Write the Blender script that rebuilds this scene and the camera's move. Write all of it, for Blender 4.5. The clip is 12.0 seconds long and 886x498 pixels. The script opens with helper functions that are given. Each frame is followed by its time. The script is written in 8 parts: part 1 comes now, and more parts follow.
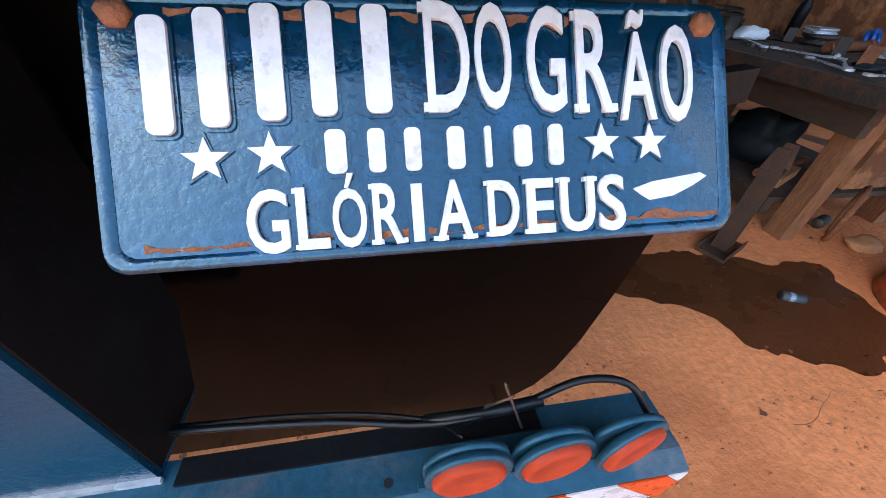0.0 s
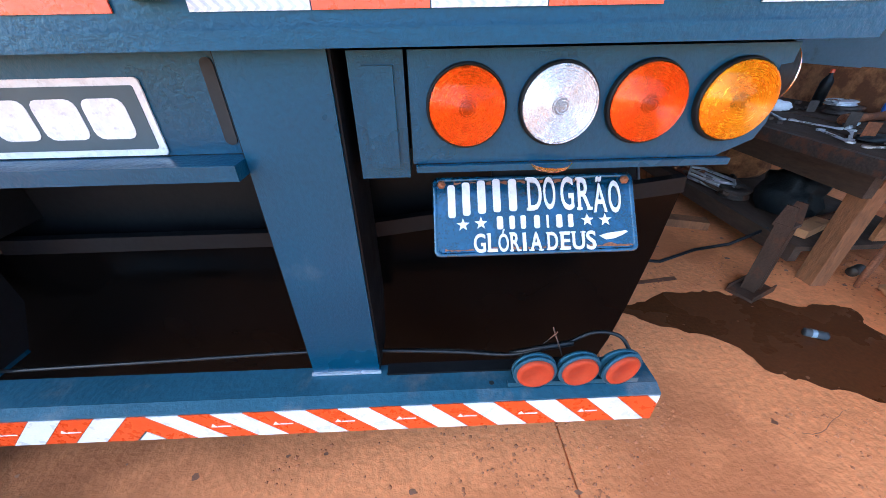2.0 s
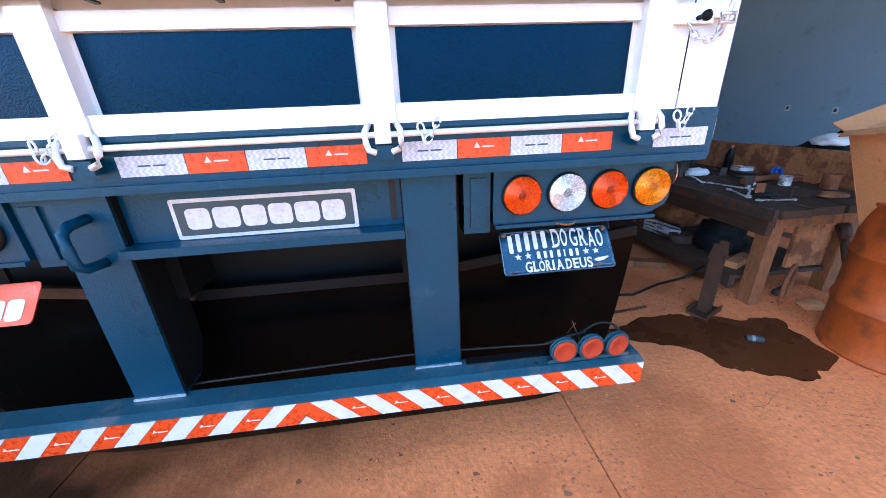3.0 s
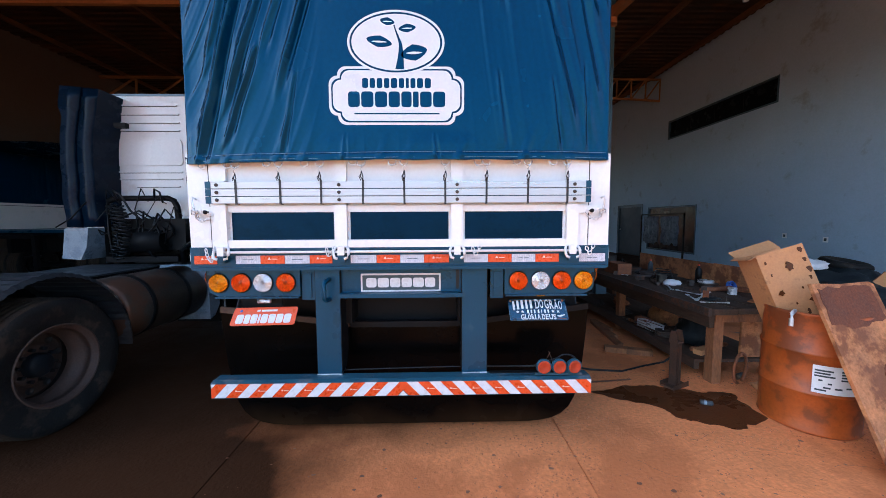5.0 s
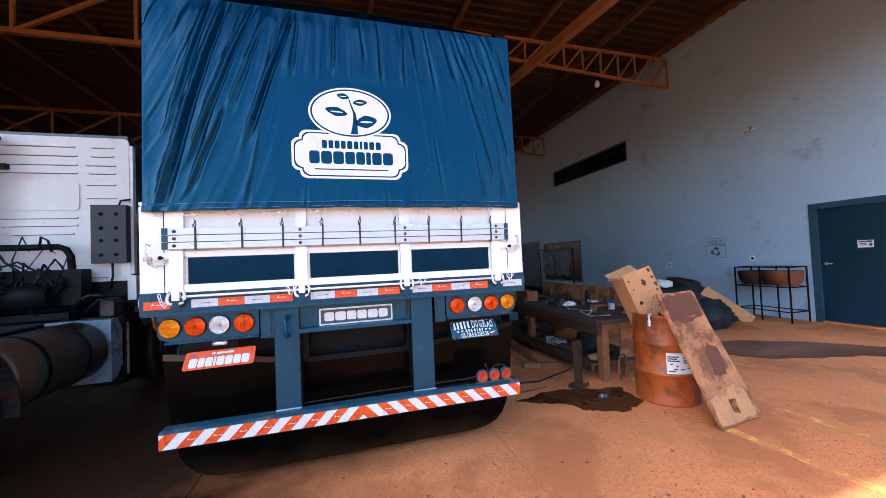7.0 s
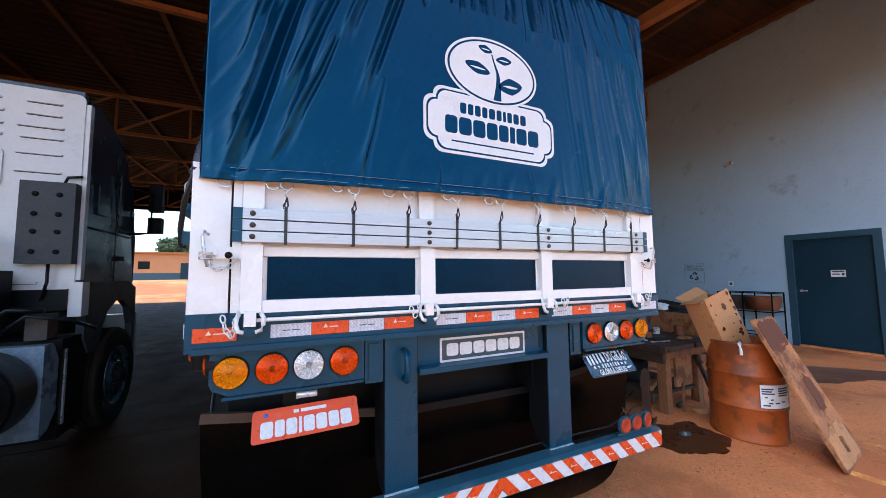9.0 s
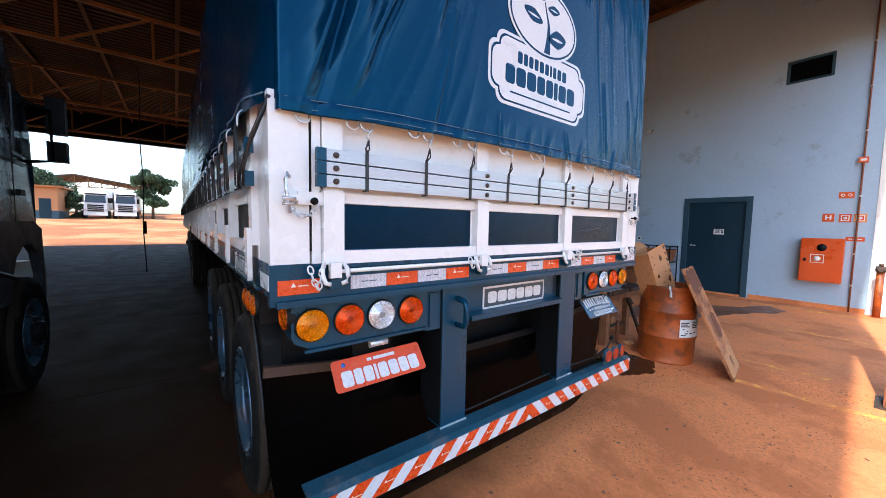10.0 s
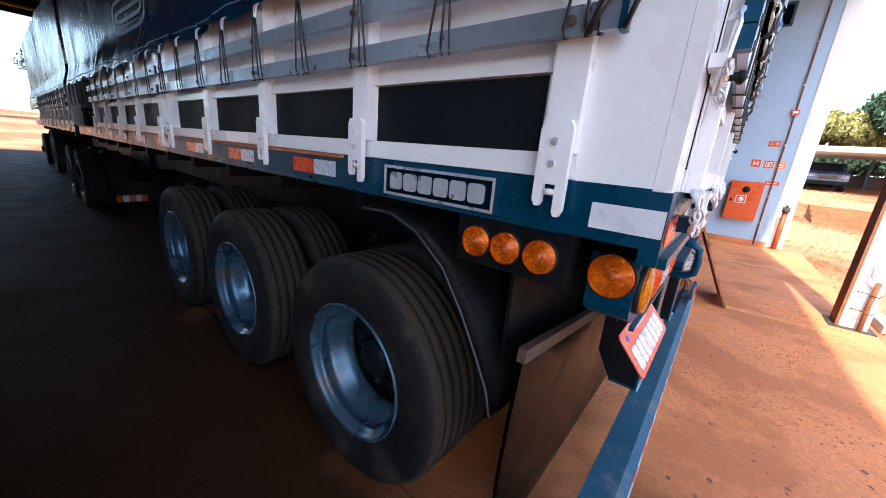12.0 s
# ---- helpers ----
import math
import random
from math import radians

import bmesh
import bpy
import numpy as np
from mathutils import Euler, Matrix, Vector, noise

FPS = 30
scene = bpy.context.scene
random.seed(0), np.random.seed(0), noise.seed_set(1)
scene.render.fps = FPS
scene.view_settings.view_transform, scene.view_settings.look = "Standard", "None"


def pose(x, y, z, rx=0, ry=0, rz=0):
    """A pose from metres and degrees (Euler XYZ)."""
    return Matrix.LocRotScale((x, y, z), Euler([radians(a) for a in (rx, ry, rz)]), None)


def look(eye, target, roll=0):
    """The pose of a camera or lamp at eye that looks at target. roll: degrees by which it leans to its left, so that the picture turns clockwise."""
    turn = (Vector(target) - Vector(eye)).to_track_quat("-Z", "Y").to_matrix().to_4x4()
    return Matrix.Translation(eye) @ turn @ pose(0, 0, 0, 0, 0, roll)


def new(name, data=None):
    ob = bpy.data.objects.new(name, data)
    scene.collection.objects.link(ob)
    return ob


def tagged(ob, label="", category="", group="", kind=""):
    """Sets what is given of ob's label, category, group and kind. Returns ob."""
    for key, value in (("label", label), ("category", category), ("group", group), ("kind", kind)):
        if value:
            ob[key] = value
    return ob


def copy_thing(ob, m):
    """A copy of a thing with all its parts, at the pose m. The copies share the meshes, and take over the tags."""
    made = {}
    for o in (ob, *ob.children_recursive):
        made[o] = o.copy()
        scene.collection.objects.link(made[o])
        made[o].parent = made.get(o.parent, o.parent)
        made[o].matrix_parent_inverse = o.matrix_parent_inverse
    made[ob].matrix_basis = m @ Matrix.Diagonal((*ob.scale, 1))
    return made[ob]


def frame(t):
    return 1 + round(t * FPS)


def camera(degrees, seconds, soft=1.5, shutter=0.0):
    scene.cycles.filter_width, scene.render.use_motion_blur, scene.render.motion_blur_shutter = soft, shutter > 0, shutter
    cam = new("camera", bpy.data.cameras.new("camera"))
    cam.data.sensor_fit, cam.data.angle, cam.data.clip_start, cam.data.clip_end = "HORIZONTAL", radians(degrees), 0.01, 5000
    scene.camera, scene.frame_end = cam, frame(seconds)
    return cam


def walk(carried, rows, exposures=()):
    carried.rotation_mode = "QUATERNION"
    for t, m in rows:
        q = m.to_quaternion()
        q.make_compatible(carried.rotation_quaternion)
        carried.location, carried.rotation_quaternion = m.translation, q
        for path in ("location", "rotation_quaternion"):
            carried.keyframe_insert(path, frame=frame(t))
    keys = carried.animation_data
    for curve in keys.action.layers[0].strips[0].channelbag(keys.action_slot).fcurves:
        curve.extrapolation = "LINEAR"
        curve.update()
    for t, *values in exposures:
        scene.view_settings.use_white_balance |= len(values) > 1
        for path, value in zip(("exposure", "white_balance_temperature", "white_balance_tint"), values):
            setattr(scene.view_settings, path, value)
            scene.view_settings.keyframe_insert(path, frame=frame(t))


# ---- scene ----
cam = camera(103.6, 12.0, soft=0.5)
PATH = [
    (0, (0.835, -0.199, 1.048), (1.126, 1.321, -0.218), 2.6),
    (0.5, (0.838, -0.181, 1.043), (1.144, 1.334, -0.226), 2.9),
    (1, (0.841, -0.188, 1.067), (1.117, 1.343, -0.189), 1.2),
    (1.5, (0.793, -0.35, 1.183), (0.936, 1.23, -0.035), -1.8),
    (2, (0.687, -0.575, 1.267), (0.73, 1.12, 0.206), -1.1),
    (2.5, (0.518, -0.769, 1.341), (0.746, 1.006, 0.447), -1.6),
    (3, (0.387, -1.017, 1.42), (0.581, 0.83, 0.677), -2.5),
    (3.2, (0.382, -1.15, 1.421), (0.487, 0.725, 0.733), -2.3),
    (4.8, (0.183, -2.102, 1.549), (0.22, -0.113, 1.346), -0.5),
    (5, (0.215, -2.217, 1.553), (0.254, -0.224, 1.392), -0.3),
    (5.5, (0.197, -2.465, 1.596), (0.242, -0.467, 1.663), -1.7),
    (6, (0.072, -2.68, 1.556), (0.258, -0.69, 1.645), 0.2),
    (6.5, (0.019, -2.741, 1.562), (0.377, -0.776, 1.673), -0.2),
    (6.7, (0.005, -2.705, 1.547), (0.45, -0.755, 1.601), -1.6),
    (8.3, (-0.716, -1.993, 1.498), (0.051, -0.155, 1.681), -0.7),
    (8.5, (-0.784, -1.901, 1.488), (0.019, -0.077, 1.656), -0.6),
    (9, (-0.996, -1.58, 1.531), (-0.158, 0.23, 1.679), -0.6),
    (9.5, (-1.318, -1.414, 1.532), (-0.258, 0.282, 1.575), -0.0),
    (10, (-1.548, -1.281, 1.545), (-0.334, 0.302, 1.4), 1.1),
    (10.5, (-1.698, -0.954, 1.465), (-0.316, 0.443, 1.09), 0.7),
    (11, (-1.91, -0.693, 1.441), (-0.501, 0.654, 0.994), 2.5),
    (11.5, (-2.079, -0.444, 1.477), (-0.546, 0.774, 1.07), 3.3),
    (12, (-2.061, -0.112, 1.431), (-0.544, 1.081, 0.906), 4.9),
]
# exposure follows the picture's own brightness
walk(cam, [(t, look(eye, target, roll)) for t, eye, target, roll in PATH],
     exposures=[(0, 2.44, 6250, 5), (0.5, 2.3, 6250, 5), (1.0, 2.3, 6250, 5), (2.0, 2.68, 5600, 4), (3.2, 2.34, 5400, 6), (5.0, 2.0, 5850, 7), (6.0, 2.02, 5900, 8), (6.5, 2.2, 5900, 7), (6.7, 2.2, 5900, 7), (8.5, 1.92, 6000, 7), (9.0, 1.84, 6000, 6), (9.5, 1.84, 6050, 7), (10.0, 1.84, 6050, 6), (10.5, 1.57, 6050, 7), (11.0, 1.8, 6000, 7), (11.5, 1.9, 5950, 9), (12.0, 2.26, 5950, 9)])

# ---- daylight ----
SUN_UP, SUN_FROM = 52.0, (-1.0, -0.13)          # height in degrees; where the sun stands, seen from above
world = bpy.data.worlds.new("sky")
scene.world = world
world.use_nodes = True
wn = world.node_tree.nodes
sky = wn.new("ShaderNodeTexSky")
sky.sky_type, sky.sun_disc = "NISHITA", False
sky.sun_elevation = radians(SUN_UP)
sky.sun_rotation = math.atan2(SUN_FROM[0], SUN_FROM[1])
sky.dust_density = 2.0
world.node_tree.links.new(sky.outputs[0], wn["Background"].inputs[0])
wn["Background"].inputs[1].default_value = 0.15
sun = new("sun", bpy.data.lights.new("sun", "SUN"))
sun.data.energy, sun.data.angle, sun.data.color = 2.1, radians(1.0), (1.0, 0.93, 0.82)
h = math.hypot(*SUN_FROM)
sun.matrix_world = look((SUN_FROM[0] / h * 40 * math.cos(radians(SUN_UP)), SUN_FROM[1] / h * 40 * math.cos(radians(SUN_UP)), 40 * math.sin(radians(SUN_UP))), (0, 0, 0))


# ---- materials ----
def mat(name, col, rough=0.5, metal=0.0, var=0.2, scale=5.0, fine=60.0, bump=0.1, coat=0.0, stain=None, amount=0.4, sscale=1.5, stretch=(1, 1, 1), rvar=0.15, bdist=0.01, spec=0.5, tint=None, world_space=False, each=0.0):
    """A painted or raw surface: base colour varied at two scales, stains with a shape of their own, uneven gloss and fine relief."""
    m = bpy.data.materials.new(name)
    m.use_nodes = True
    N, L = m.node_tree.nodes, m.node_tree.links
    b = N["Principled BSDF"]
    if world_space:
        co = N.new("ShaderNodeNewGeometry").outputs["Position"]
    else:
        co = N.new("ShaderNodeTexCoord").outputs["Object"]
    mp = N.new("ShaderNodeMapping")
    mp.inputs["Scale"].default_value = stretch
    L.new(co, mp.inputs[0])
    co = mp.outputs[0]

    def nz(s, detail, rough_=0.6):
        n = N.new("ShaderNodeTexNoise")
        n.inputs["Scale"].default_value, n.inputs["Detail"].default_value, n.inputs["Roughness"].default_value = s, detail, rough_
        L.new(co, n.inputs["Vector"])
        return n.outputs["Fac"]

    big, small = nz(scale, 4), nz(fine, 3)
    add = N.new("ShaderNodeMath"); add.operation = "ADD"
    L.new(big, add.inputs[0]); L.new(small, add.inputs[1])
    ramp = N.new("ShaderNodeMapRange")
    ramp.inputs[1].default_value, ramp.inputs[2].default_value = 0.65, 1.35
    ramp.inputs[3].default_value, ramp.inputs[4].default_value = 1 - var, 1 + var
    L.new(add.outputs[0], ramp.inputs[0])
    mul = N.new("ShaderNodeVectorMath"); mul.operation = "SCALE"
    mul.inputs[0].default_value = col
    L.new(ramp.outputs[0], mul.inputs["Scale"])
    out = mul.outputs[0]
    if each:
        oi = N.new("ShaderNodeObjectInfo")
        r2 = N.new("ShaderNodeMapRange")
        r2.inputs[3].default_value, r2.inputs[4].default_value = 1 - each, 1 + each
        L.new(oi.outputs["Random"], r2.inputs[0])
        m2 = N.new("ShaderNodeVectorMath"); m2.operation = "SCALE"
        L.new(out, m2.inputs[0]); L.new(r2.outputs[0], m2.inputs["Scale"])
        out = m2.outputs[0]
    if stain:
        s = nz(sscale, 8, 0.65)
        sr = N.new("ShaderNodeMapRange")
        sr.inputs[1].default_value, sr.inputs[2].default_value = 0.66 - 0.36 * amount, (0.75 if amount > 0.3 else 0.78) - 0.36 * amount
        sr.inputs[3].default_value, sr.inputs[4].default_value = 0.0, min(1.0, 0.5 + amount * 0.5)
        L.new(s, sr.inputs[0])
        mx = N.new("ShaderNodeMix"); mx.data_type = "RGBA"
        L.new(sr.outputs[0], mx.inputs["Factor"])
        L.new(out, mx.inputs["A"])
        mx.inputs["B"].default_value = (*stain, 1)
        out = mx.outputs["Result"]
    L.new(out, b.inputs["Base Color"])
    rr = N.new("ShaderNodeMapRange")
    rr.inputs[1].default_value, rr.inputs[2].default_value = 0.3, 0.7
    rr.inputs[3].default_value, rr.inputs[4].default_value = max(0.02, rough - rvar), min(1.0, rough + rvar)
    L.new(big, rr.inputs[0]); L.new(rr.outputs[0], b.inputs["Roughness"])
    b.inputs["Metallic"].default_value = metal
    b.inputs["Coat Weight"].default_value = coat
    b.inputs["Coat Roughness"].default_value = 0.15
    b.inputs["Specular IOR Level"].default_value = spec
    if tint:
        b.inputs["Specular Tint"].default_value = (*tint, 1)
    if bump:
        bp = N.new("ShaderNodeBump")
        bp.inputs["Strength"].default_value, bp.inputs["Distance"].default_value = bump, bdist
        L.new(add.outputs[0], bp.inputs["Height"])
        L.new(bp.outputs[0], b.inputs["Normal"])
    return m


def lens_mat(name, col, rough=0.1, clear=0.6):
    """Moulded lamp plastic: coloured, glossy, with fine moulded rings."""
    m = mat(name, col, rough=rough, var=0.12, scale=30, fine=140, bump=0.06, coat=0.0, rvar=0.04, bdist=0.002, spec=0.16)
    N, L = m.node_tree.nodes, m.node_tree.links
    b = N["Principled BSDF"]
    b.inputs["Transmission Weight"].default_value = clear
    b.inputs["IOR"].default_value = 1.35
    return m


M_blue = mat("chassis_blue_paint", (0.0015, 0.036, 0.074), rough=0.34, var=0.22, scale=3, fine=110, bump=0.24, coat=0.1, stain=(0.07, 0.1, 0.12), amount=0.15, sscale=3, tint=(0.45, 0.75, 1.0), bdist=0.006)
M_bluedust = mat("dusty_blue_paint", (0.02, 0.07, 0.105), rough=0.42, var=0.3, scale=5, fine=70, bump=0.18, stain=(0.15, 0.14, 0.14), amount=0.28, sscale=7, tint=(0.45, 0.75, 1.0))
M_white = mat("white_body_paint", (0.76, 0.755, 0.76), rough=0.33, var=0.05, scale=2, fine=50, bump=0.04, coat=0.3, stain=(0.55, 0.47, 0.42), amount=0.06, sscale=5)
M_panel = mat("black_panel_film", (0.001, 0.006, 0.012), rough=0.1, var=0.4, scale=6, fine=220, bump=0.4, coat=0.0, bdist=0.003, spec=0.42, tint=(0.12, 0.45, 1.0))
# Duller copy of the panel film: the flank's shade is put in its finish.
M_dullpanel = mat("dull_black_panel", (0.006, 0.008, 0.011), rough=0.6, var=0.3, scale=3, fine=50, bump=0.08, stain=(0.03, 0.02, 0.014), amount=0.25, sscale=3, spec=0.12)
M_alu = mat("brushed_aluminium", (0.5, 0.505, 0.53), rough=0.38, metal=0.75, var=0.12, scale=3, fine=40, bump=0.06, stretch=(0.3, 0.3, 8), stain=(0.4, 0.34, 0.3), amount=0.2, sscale=2, spec=0.4)
# Darker copy of the aluminium; the flank's dim reflections are put in its colour.
M_rail = mat("dark_side_aluminium", (0.33, 0.39, 0.46), rough=0.33, metal=0.7, var=0.15, scale=3, fine=40, bump=0.06, stain=(0.3, 0.26, 0.22), amount=0.15, sscale=2)
M_galv = mat("galvanised_steel", (0.62, 0.64, 0.67), rough=0.32, metal=0.55, var=0.2, scale=8, fine=60, bump=0.1)
M_rubber = mat("black_rubber", (0.009, 0.0095, 0.01), rough=0.5, var=0.3, scale=8, fine=60, bump=0.15, spec=0.18)
M_tyre = mat("tyre_rubber", (0.009, 0.009, 0.009), rough=0.72, var=0.35, scale=5, fine=70, bump=0.25, stain=(0.05, 0.036, 0.025), amount=0.36, sscale=6, spec=0.25)
M_tread = mat("dusty_tyre_tread", (0.036, 0.026, 0.018), rough=0.85, var=0.35, scale=7, fine=90, bump=0.4, stain=(0.02, 0.017, 0.014), amount=0.35, sscale=5, spec=0.2)
M_apron = mat("glossy_black_apron", (0.0015, 0.0014, 0.0014), rough=0.24, var=0.3, scale=2, fine=40, bump=0.03, stain=(0.004, 0.0025, 0.0018), amount=0.3, sscale=2, spec=0.055)
M_rim = mat("silver_rim_paint", (0.085, 0.15, 0.21), rough=0.3, metal=0.6, var=0.2, scale=6, fine=50, bump=0.08, stain=(0.22, 0.14, 0.1), amount=0.25, sscale=4)
# Dark wheel-centre colour; the shade inside the deep rim is put into it.
M_discdark = mat("shade_dark_disc", (0.008, 0.011, 0.014), rough=0.5, metal=0.0, var=0.3, scale=9, fine=60, bump=0.15, stain=(0.02, 0.014, 0.01), amount=0.3, sscale=6, spec=0.12)
M_dimprint = mat("dim_tarp_print", (0.16, 0.22, 0.28), rough=0.4, var=0.2, scale=6, fine=60, bump=0.05)
M_red = lens_mat("red_lens", (1.0, 0.095, 0.003), clear=0.72)
M_redold = lens_mat("faded_red_lens", (0.42, 0.05, 0.02), rough=0.35, clear=0.1)
M_amber = lens_mat("amber_lens", (1.0, 0.3, 0.003), clear=0.7)
M_sideamber = lens_mat("dark_amber_lens", (0.9, 0.18, 0.006), clear=0.7)
M_clear = lens_mat("clear_lens", (0.95, 0.96, 0.98), rough=0.08, clear=0.8)
M_facet = mat("faceted_reflector", (0.84, 0.84, 0.86), rough=0.2, metal=0.95, var=0.25, scale=110, fine=300, bump=0.25, bdist=0.004)
M_ztape = mat("reflective_white_tape", (0.56, 0.58, 0.64), rough=0.3, var=0.22, scale=60, fine=200, bump=0.25, bdist=0.002, coat=0.3)
M_wtape = mat("plain_white_tape", (0.6, 0.62, 0.66), rough=0.35, var=0.12, scale=25, fine=160, bump=0.1, bdist=0.002, coat=0.2, stain=(0.42, 0.40, 0.40), amount=0.12, sscale=20)
M_rtape = mat("reflective_red_tape", (0.64, 0.058, 0.006), rough=0.32, var=0.15, scale=50, fine=200, bump=0.2, bdist=0.002, coat=0.3)
M_mark = mat("tape_print", (0.75, 0.6, 0.55), rough=0.4, var=0.1, bump=0)
M_tarp = mat("blue_vinyl_tarpaulin", (0.0, 0.017, 0.048), rough=0.23, var=0.2, scale=2.5, fine=40, bump=0.08, coat=0.0, rvar=0.06, bdist=0.01, tint=(0.16, 0.62, 1.0), spec=0.5)
M_print = mat("white_tarp_print", (0.66, 0.66, 0.68), rough=0.35, var=0.06, scale=6, fine=60, bump=0.05, stain=(0.6, 0.5, 0.45), amount=0.1)
M_plateblue = mat("blue_plate_enamel", (0.001, 0.022, 0.05), rough=0.12, var=0.4, scale=14, fine=150, bump=0.35, coat=0.6, bdist=0.003, rvar=0.1, stain=(0.008, 0.05, 0.12), amount=0.35, sscale=30, spec=0.75, tint=(0.42, 0.8, 1.0))
M_letter = mat("white_letter_enamel", (0.62, 0.61, 0.62), rough=0.3, var=0.08, scale=60, fine=260, bump=0.2, bdist=0.001, stain=(0.36, 0.3, 0.29), amount=0.22, sscale=70)
M_plred = mat("red_plate_paint", (0.62, 0.062, 0.009), rough=0.4, var=0.15, scale=20, fine=120, bump=0.1, stain=(0.55, 0.13, 0.06), amount=0.2, sscale=20)
M_rust = mat("rust", (0.22, 0.075, 0.03), rough=0.8, var=0.5, scale=20, fine=120, bump=0.5)
M_wire = mat("black_cable", (0.006, 0.008, 0.01), rough=0.4, var=0.2, bump=0.05, spec=0.3)
M_strap = mat("black_rubber_strap", (0.012, 0.012, 0.014), rough=0.45, var=0.2, bump=0.05)
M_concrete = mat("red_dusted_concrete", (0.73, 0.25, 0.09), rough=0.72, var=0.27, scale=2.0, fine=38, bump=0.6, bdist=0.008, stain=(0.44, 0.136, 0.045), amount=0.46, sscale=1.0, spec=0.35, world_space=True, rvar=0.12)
M_grit = mat("grit", (0.4, 0.13, 0.05), rough=0.9, var=0.4, scale=8, fine=60, bump=0.1, world_space=True)
M_hub = mat("dark_rusty_rim", (0.05, 0.028, 0.02), rough=0.7, var=0.4, scale=10, fine=70, bump=0.3)
M_bar = mat("dusty_dark_bar", (0.06, 0.032, 0.02), rough=0.8, var=0.3, scale=10, fine=60, bump=0.2)
M_earth = mat("red_earth", (0.3, 0.115, 0.05), rough=0.95, var=0.4, scale=0.6, fine=9, bump=0.5, bdist=0.03, stain=(0.46, 0.26, 0.125), amount=0.5, sscale=0.12, spec=0.15, world_space=True)
M_wet = mat("wet_oil_stain", (0.085, 0.028, 0.01), rough=0.3, var=0.35, scale=4, fine=60, bump=0.15, spec=0.15, rvar=0.15)
M_damp = mat("damp_stain", (0.16, 0.06, 0.03), rough=0.5, var=0.3, scale=3, fine=40, bump=0.15, stain=(0.30, 0.14, 0.08), amount=0.4)
M_wall = mat("pale_wall_plaster", (0.365, 0.495, 0.635), rough=0.85, var=0.07, scale=0.8, fine=25, bump=0.15, stain=(0.22, 0.24, 0.27), amount=0.17, sscale=2.0, spec=0.3, world_space=True)
M_pilaster = mat("white_pilaster_paint", (0.78, 0.78, 0.78), rough=0.8, var=0.06, scale=1.2, fine=25, bump=0.15, stain=(0.5, 0.35, 0.28), amount=0.12, sscale=2, world_space=True)
M_roof = mat("dark_brown_roof_sheet", (0.036, 0.023, 0.016), rough=0.6, metal=0.1, var=0.3, scale=0.8, fine=10, bump=0.1, stain=(0.07, 0.032, 0.015), amount=0.45, sscale=0.8, spec=0.05)
M_steel = mat("ochre_primer_steel", (0.3, 0.13, 0.047), rough=0.6, var=0.25, scale=3, fine=40, bump=0.15, stain=(0.16, 0.07, 0.03), amount=0.3, spec=0.2)
M_door = mat("slate_door_paint", (0.009, 0.032, 0.052), rough=0.5, var=0.15, scale=2, fine=40, bump=0.08, stain=(0.03, 0.05, 0.065), amount=0.2, spec=0.2)
M_frame = mat("slate_frame_paint", (0.02, 0.065, 0.1), rough=0.5, var=0.15, bump=0.08)
# Near-black paint that stands in for the shade inside holes and openings.
M_dark = mat("void_shade_paint", (0.006, 0.007, 0.008), rough=0.7, var=0.2, bump=0.05)
M_glassdk = mat("dark_window_glass", (0.006, 0.009, 0.012), spec=0.1, rough=0.2, var=0.2, bump=0.02)
M_fire = mat("fire_red_paint", (0.6, 0.085, 0.012), rough=0.35, var=0.1, scale=3, fine=50, bump=0.05, coat=0.3)
M_sign = mat("white_sign_face", (0.72, 0.74, 0.76), rough=0.5, var=0.06, bump=0.02)
M_ink = mat("dark_print", (0.04, 0.06, 0.07), rough=0.6, var=0.1, bump=0)
M_drum = mat("orange_drum_paint", (0.38, 0.08, 0.012), rough=0.5, var=0.25, scale=4, fine=40, bump=0.15, stain=(0.12, 0.034, 0.012), amount=0.5, sscale=5)
M_board = mat("muddy_plywood", (0.42, 0.175, 0.07), rough=0.85, var=0.4, scale=5, fine=50, bump=0.4, stain=(0.12, 0.038, 0.016), amount=0.55, sscale=4)
M_mud = mat("dried_red_mud", (0.13, 0.042, 0.02), rough=0.9, var=0.4, scale=9, fine=70, bump=0.5)
M_ply = mat("bare_plywood", (0.5, 0.24, 0.1), rough=0.85, var=0.25, scale=6, fine=60, bump=0.3, stain=(0.25, 0.1, 0.045), amount=0.35, sscale=9)
M_card = mat("oil_spotted_cardboard", (0.5, 0.235, 0.1), rough=0.85, var=0.12, scale=8, fine=60, bump=0.15, stain=(0.1, 0.045, 0.025), amount=0.16, sscale=9)
M_wood = mat("greasy_bench_wood", (0.06, 0.034, 0.02), rough=0.8, var=0.4, scale=6, fine=50, bump=0.5, stain=(0.045, 0.024, 0.015), amount=0.5, sscale=3, stretch=(1, 0.25, 1))
M_wood2 = mat("worn_leg_wood", (0.25, 0.1, 0.04), rough=0.8, var=0.4, scale=8, fine=60, bump=0.5, stain=(0.1, 0.045, 0.02), amount=0.4, sscale=6, stretch=(1, 1, 0.3))
M_iron = mat("dirty_iron", (0.07, 0.055, 0.048), rough=0.65, metal=0.4, var=0.4, scale=12, fine=80, bump=0.4, stain=(0.17, 0.07, 0.035), amount=0.4, sscale=8)
M_cloth = mat("black_tarp_cloth", (0.012, 0.018, 0.022), rough=0.55, var=0.3, scale=6, fine=40, bump=0.2, spec=0.3)
M_rag = mat("white_rag", (0.72, 0.72, 0.74), rough=0.9, var=0.1, scale=10, fine=80, bump=0.3)
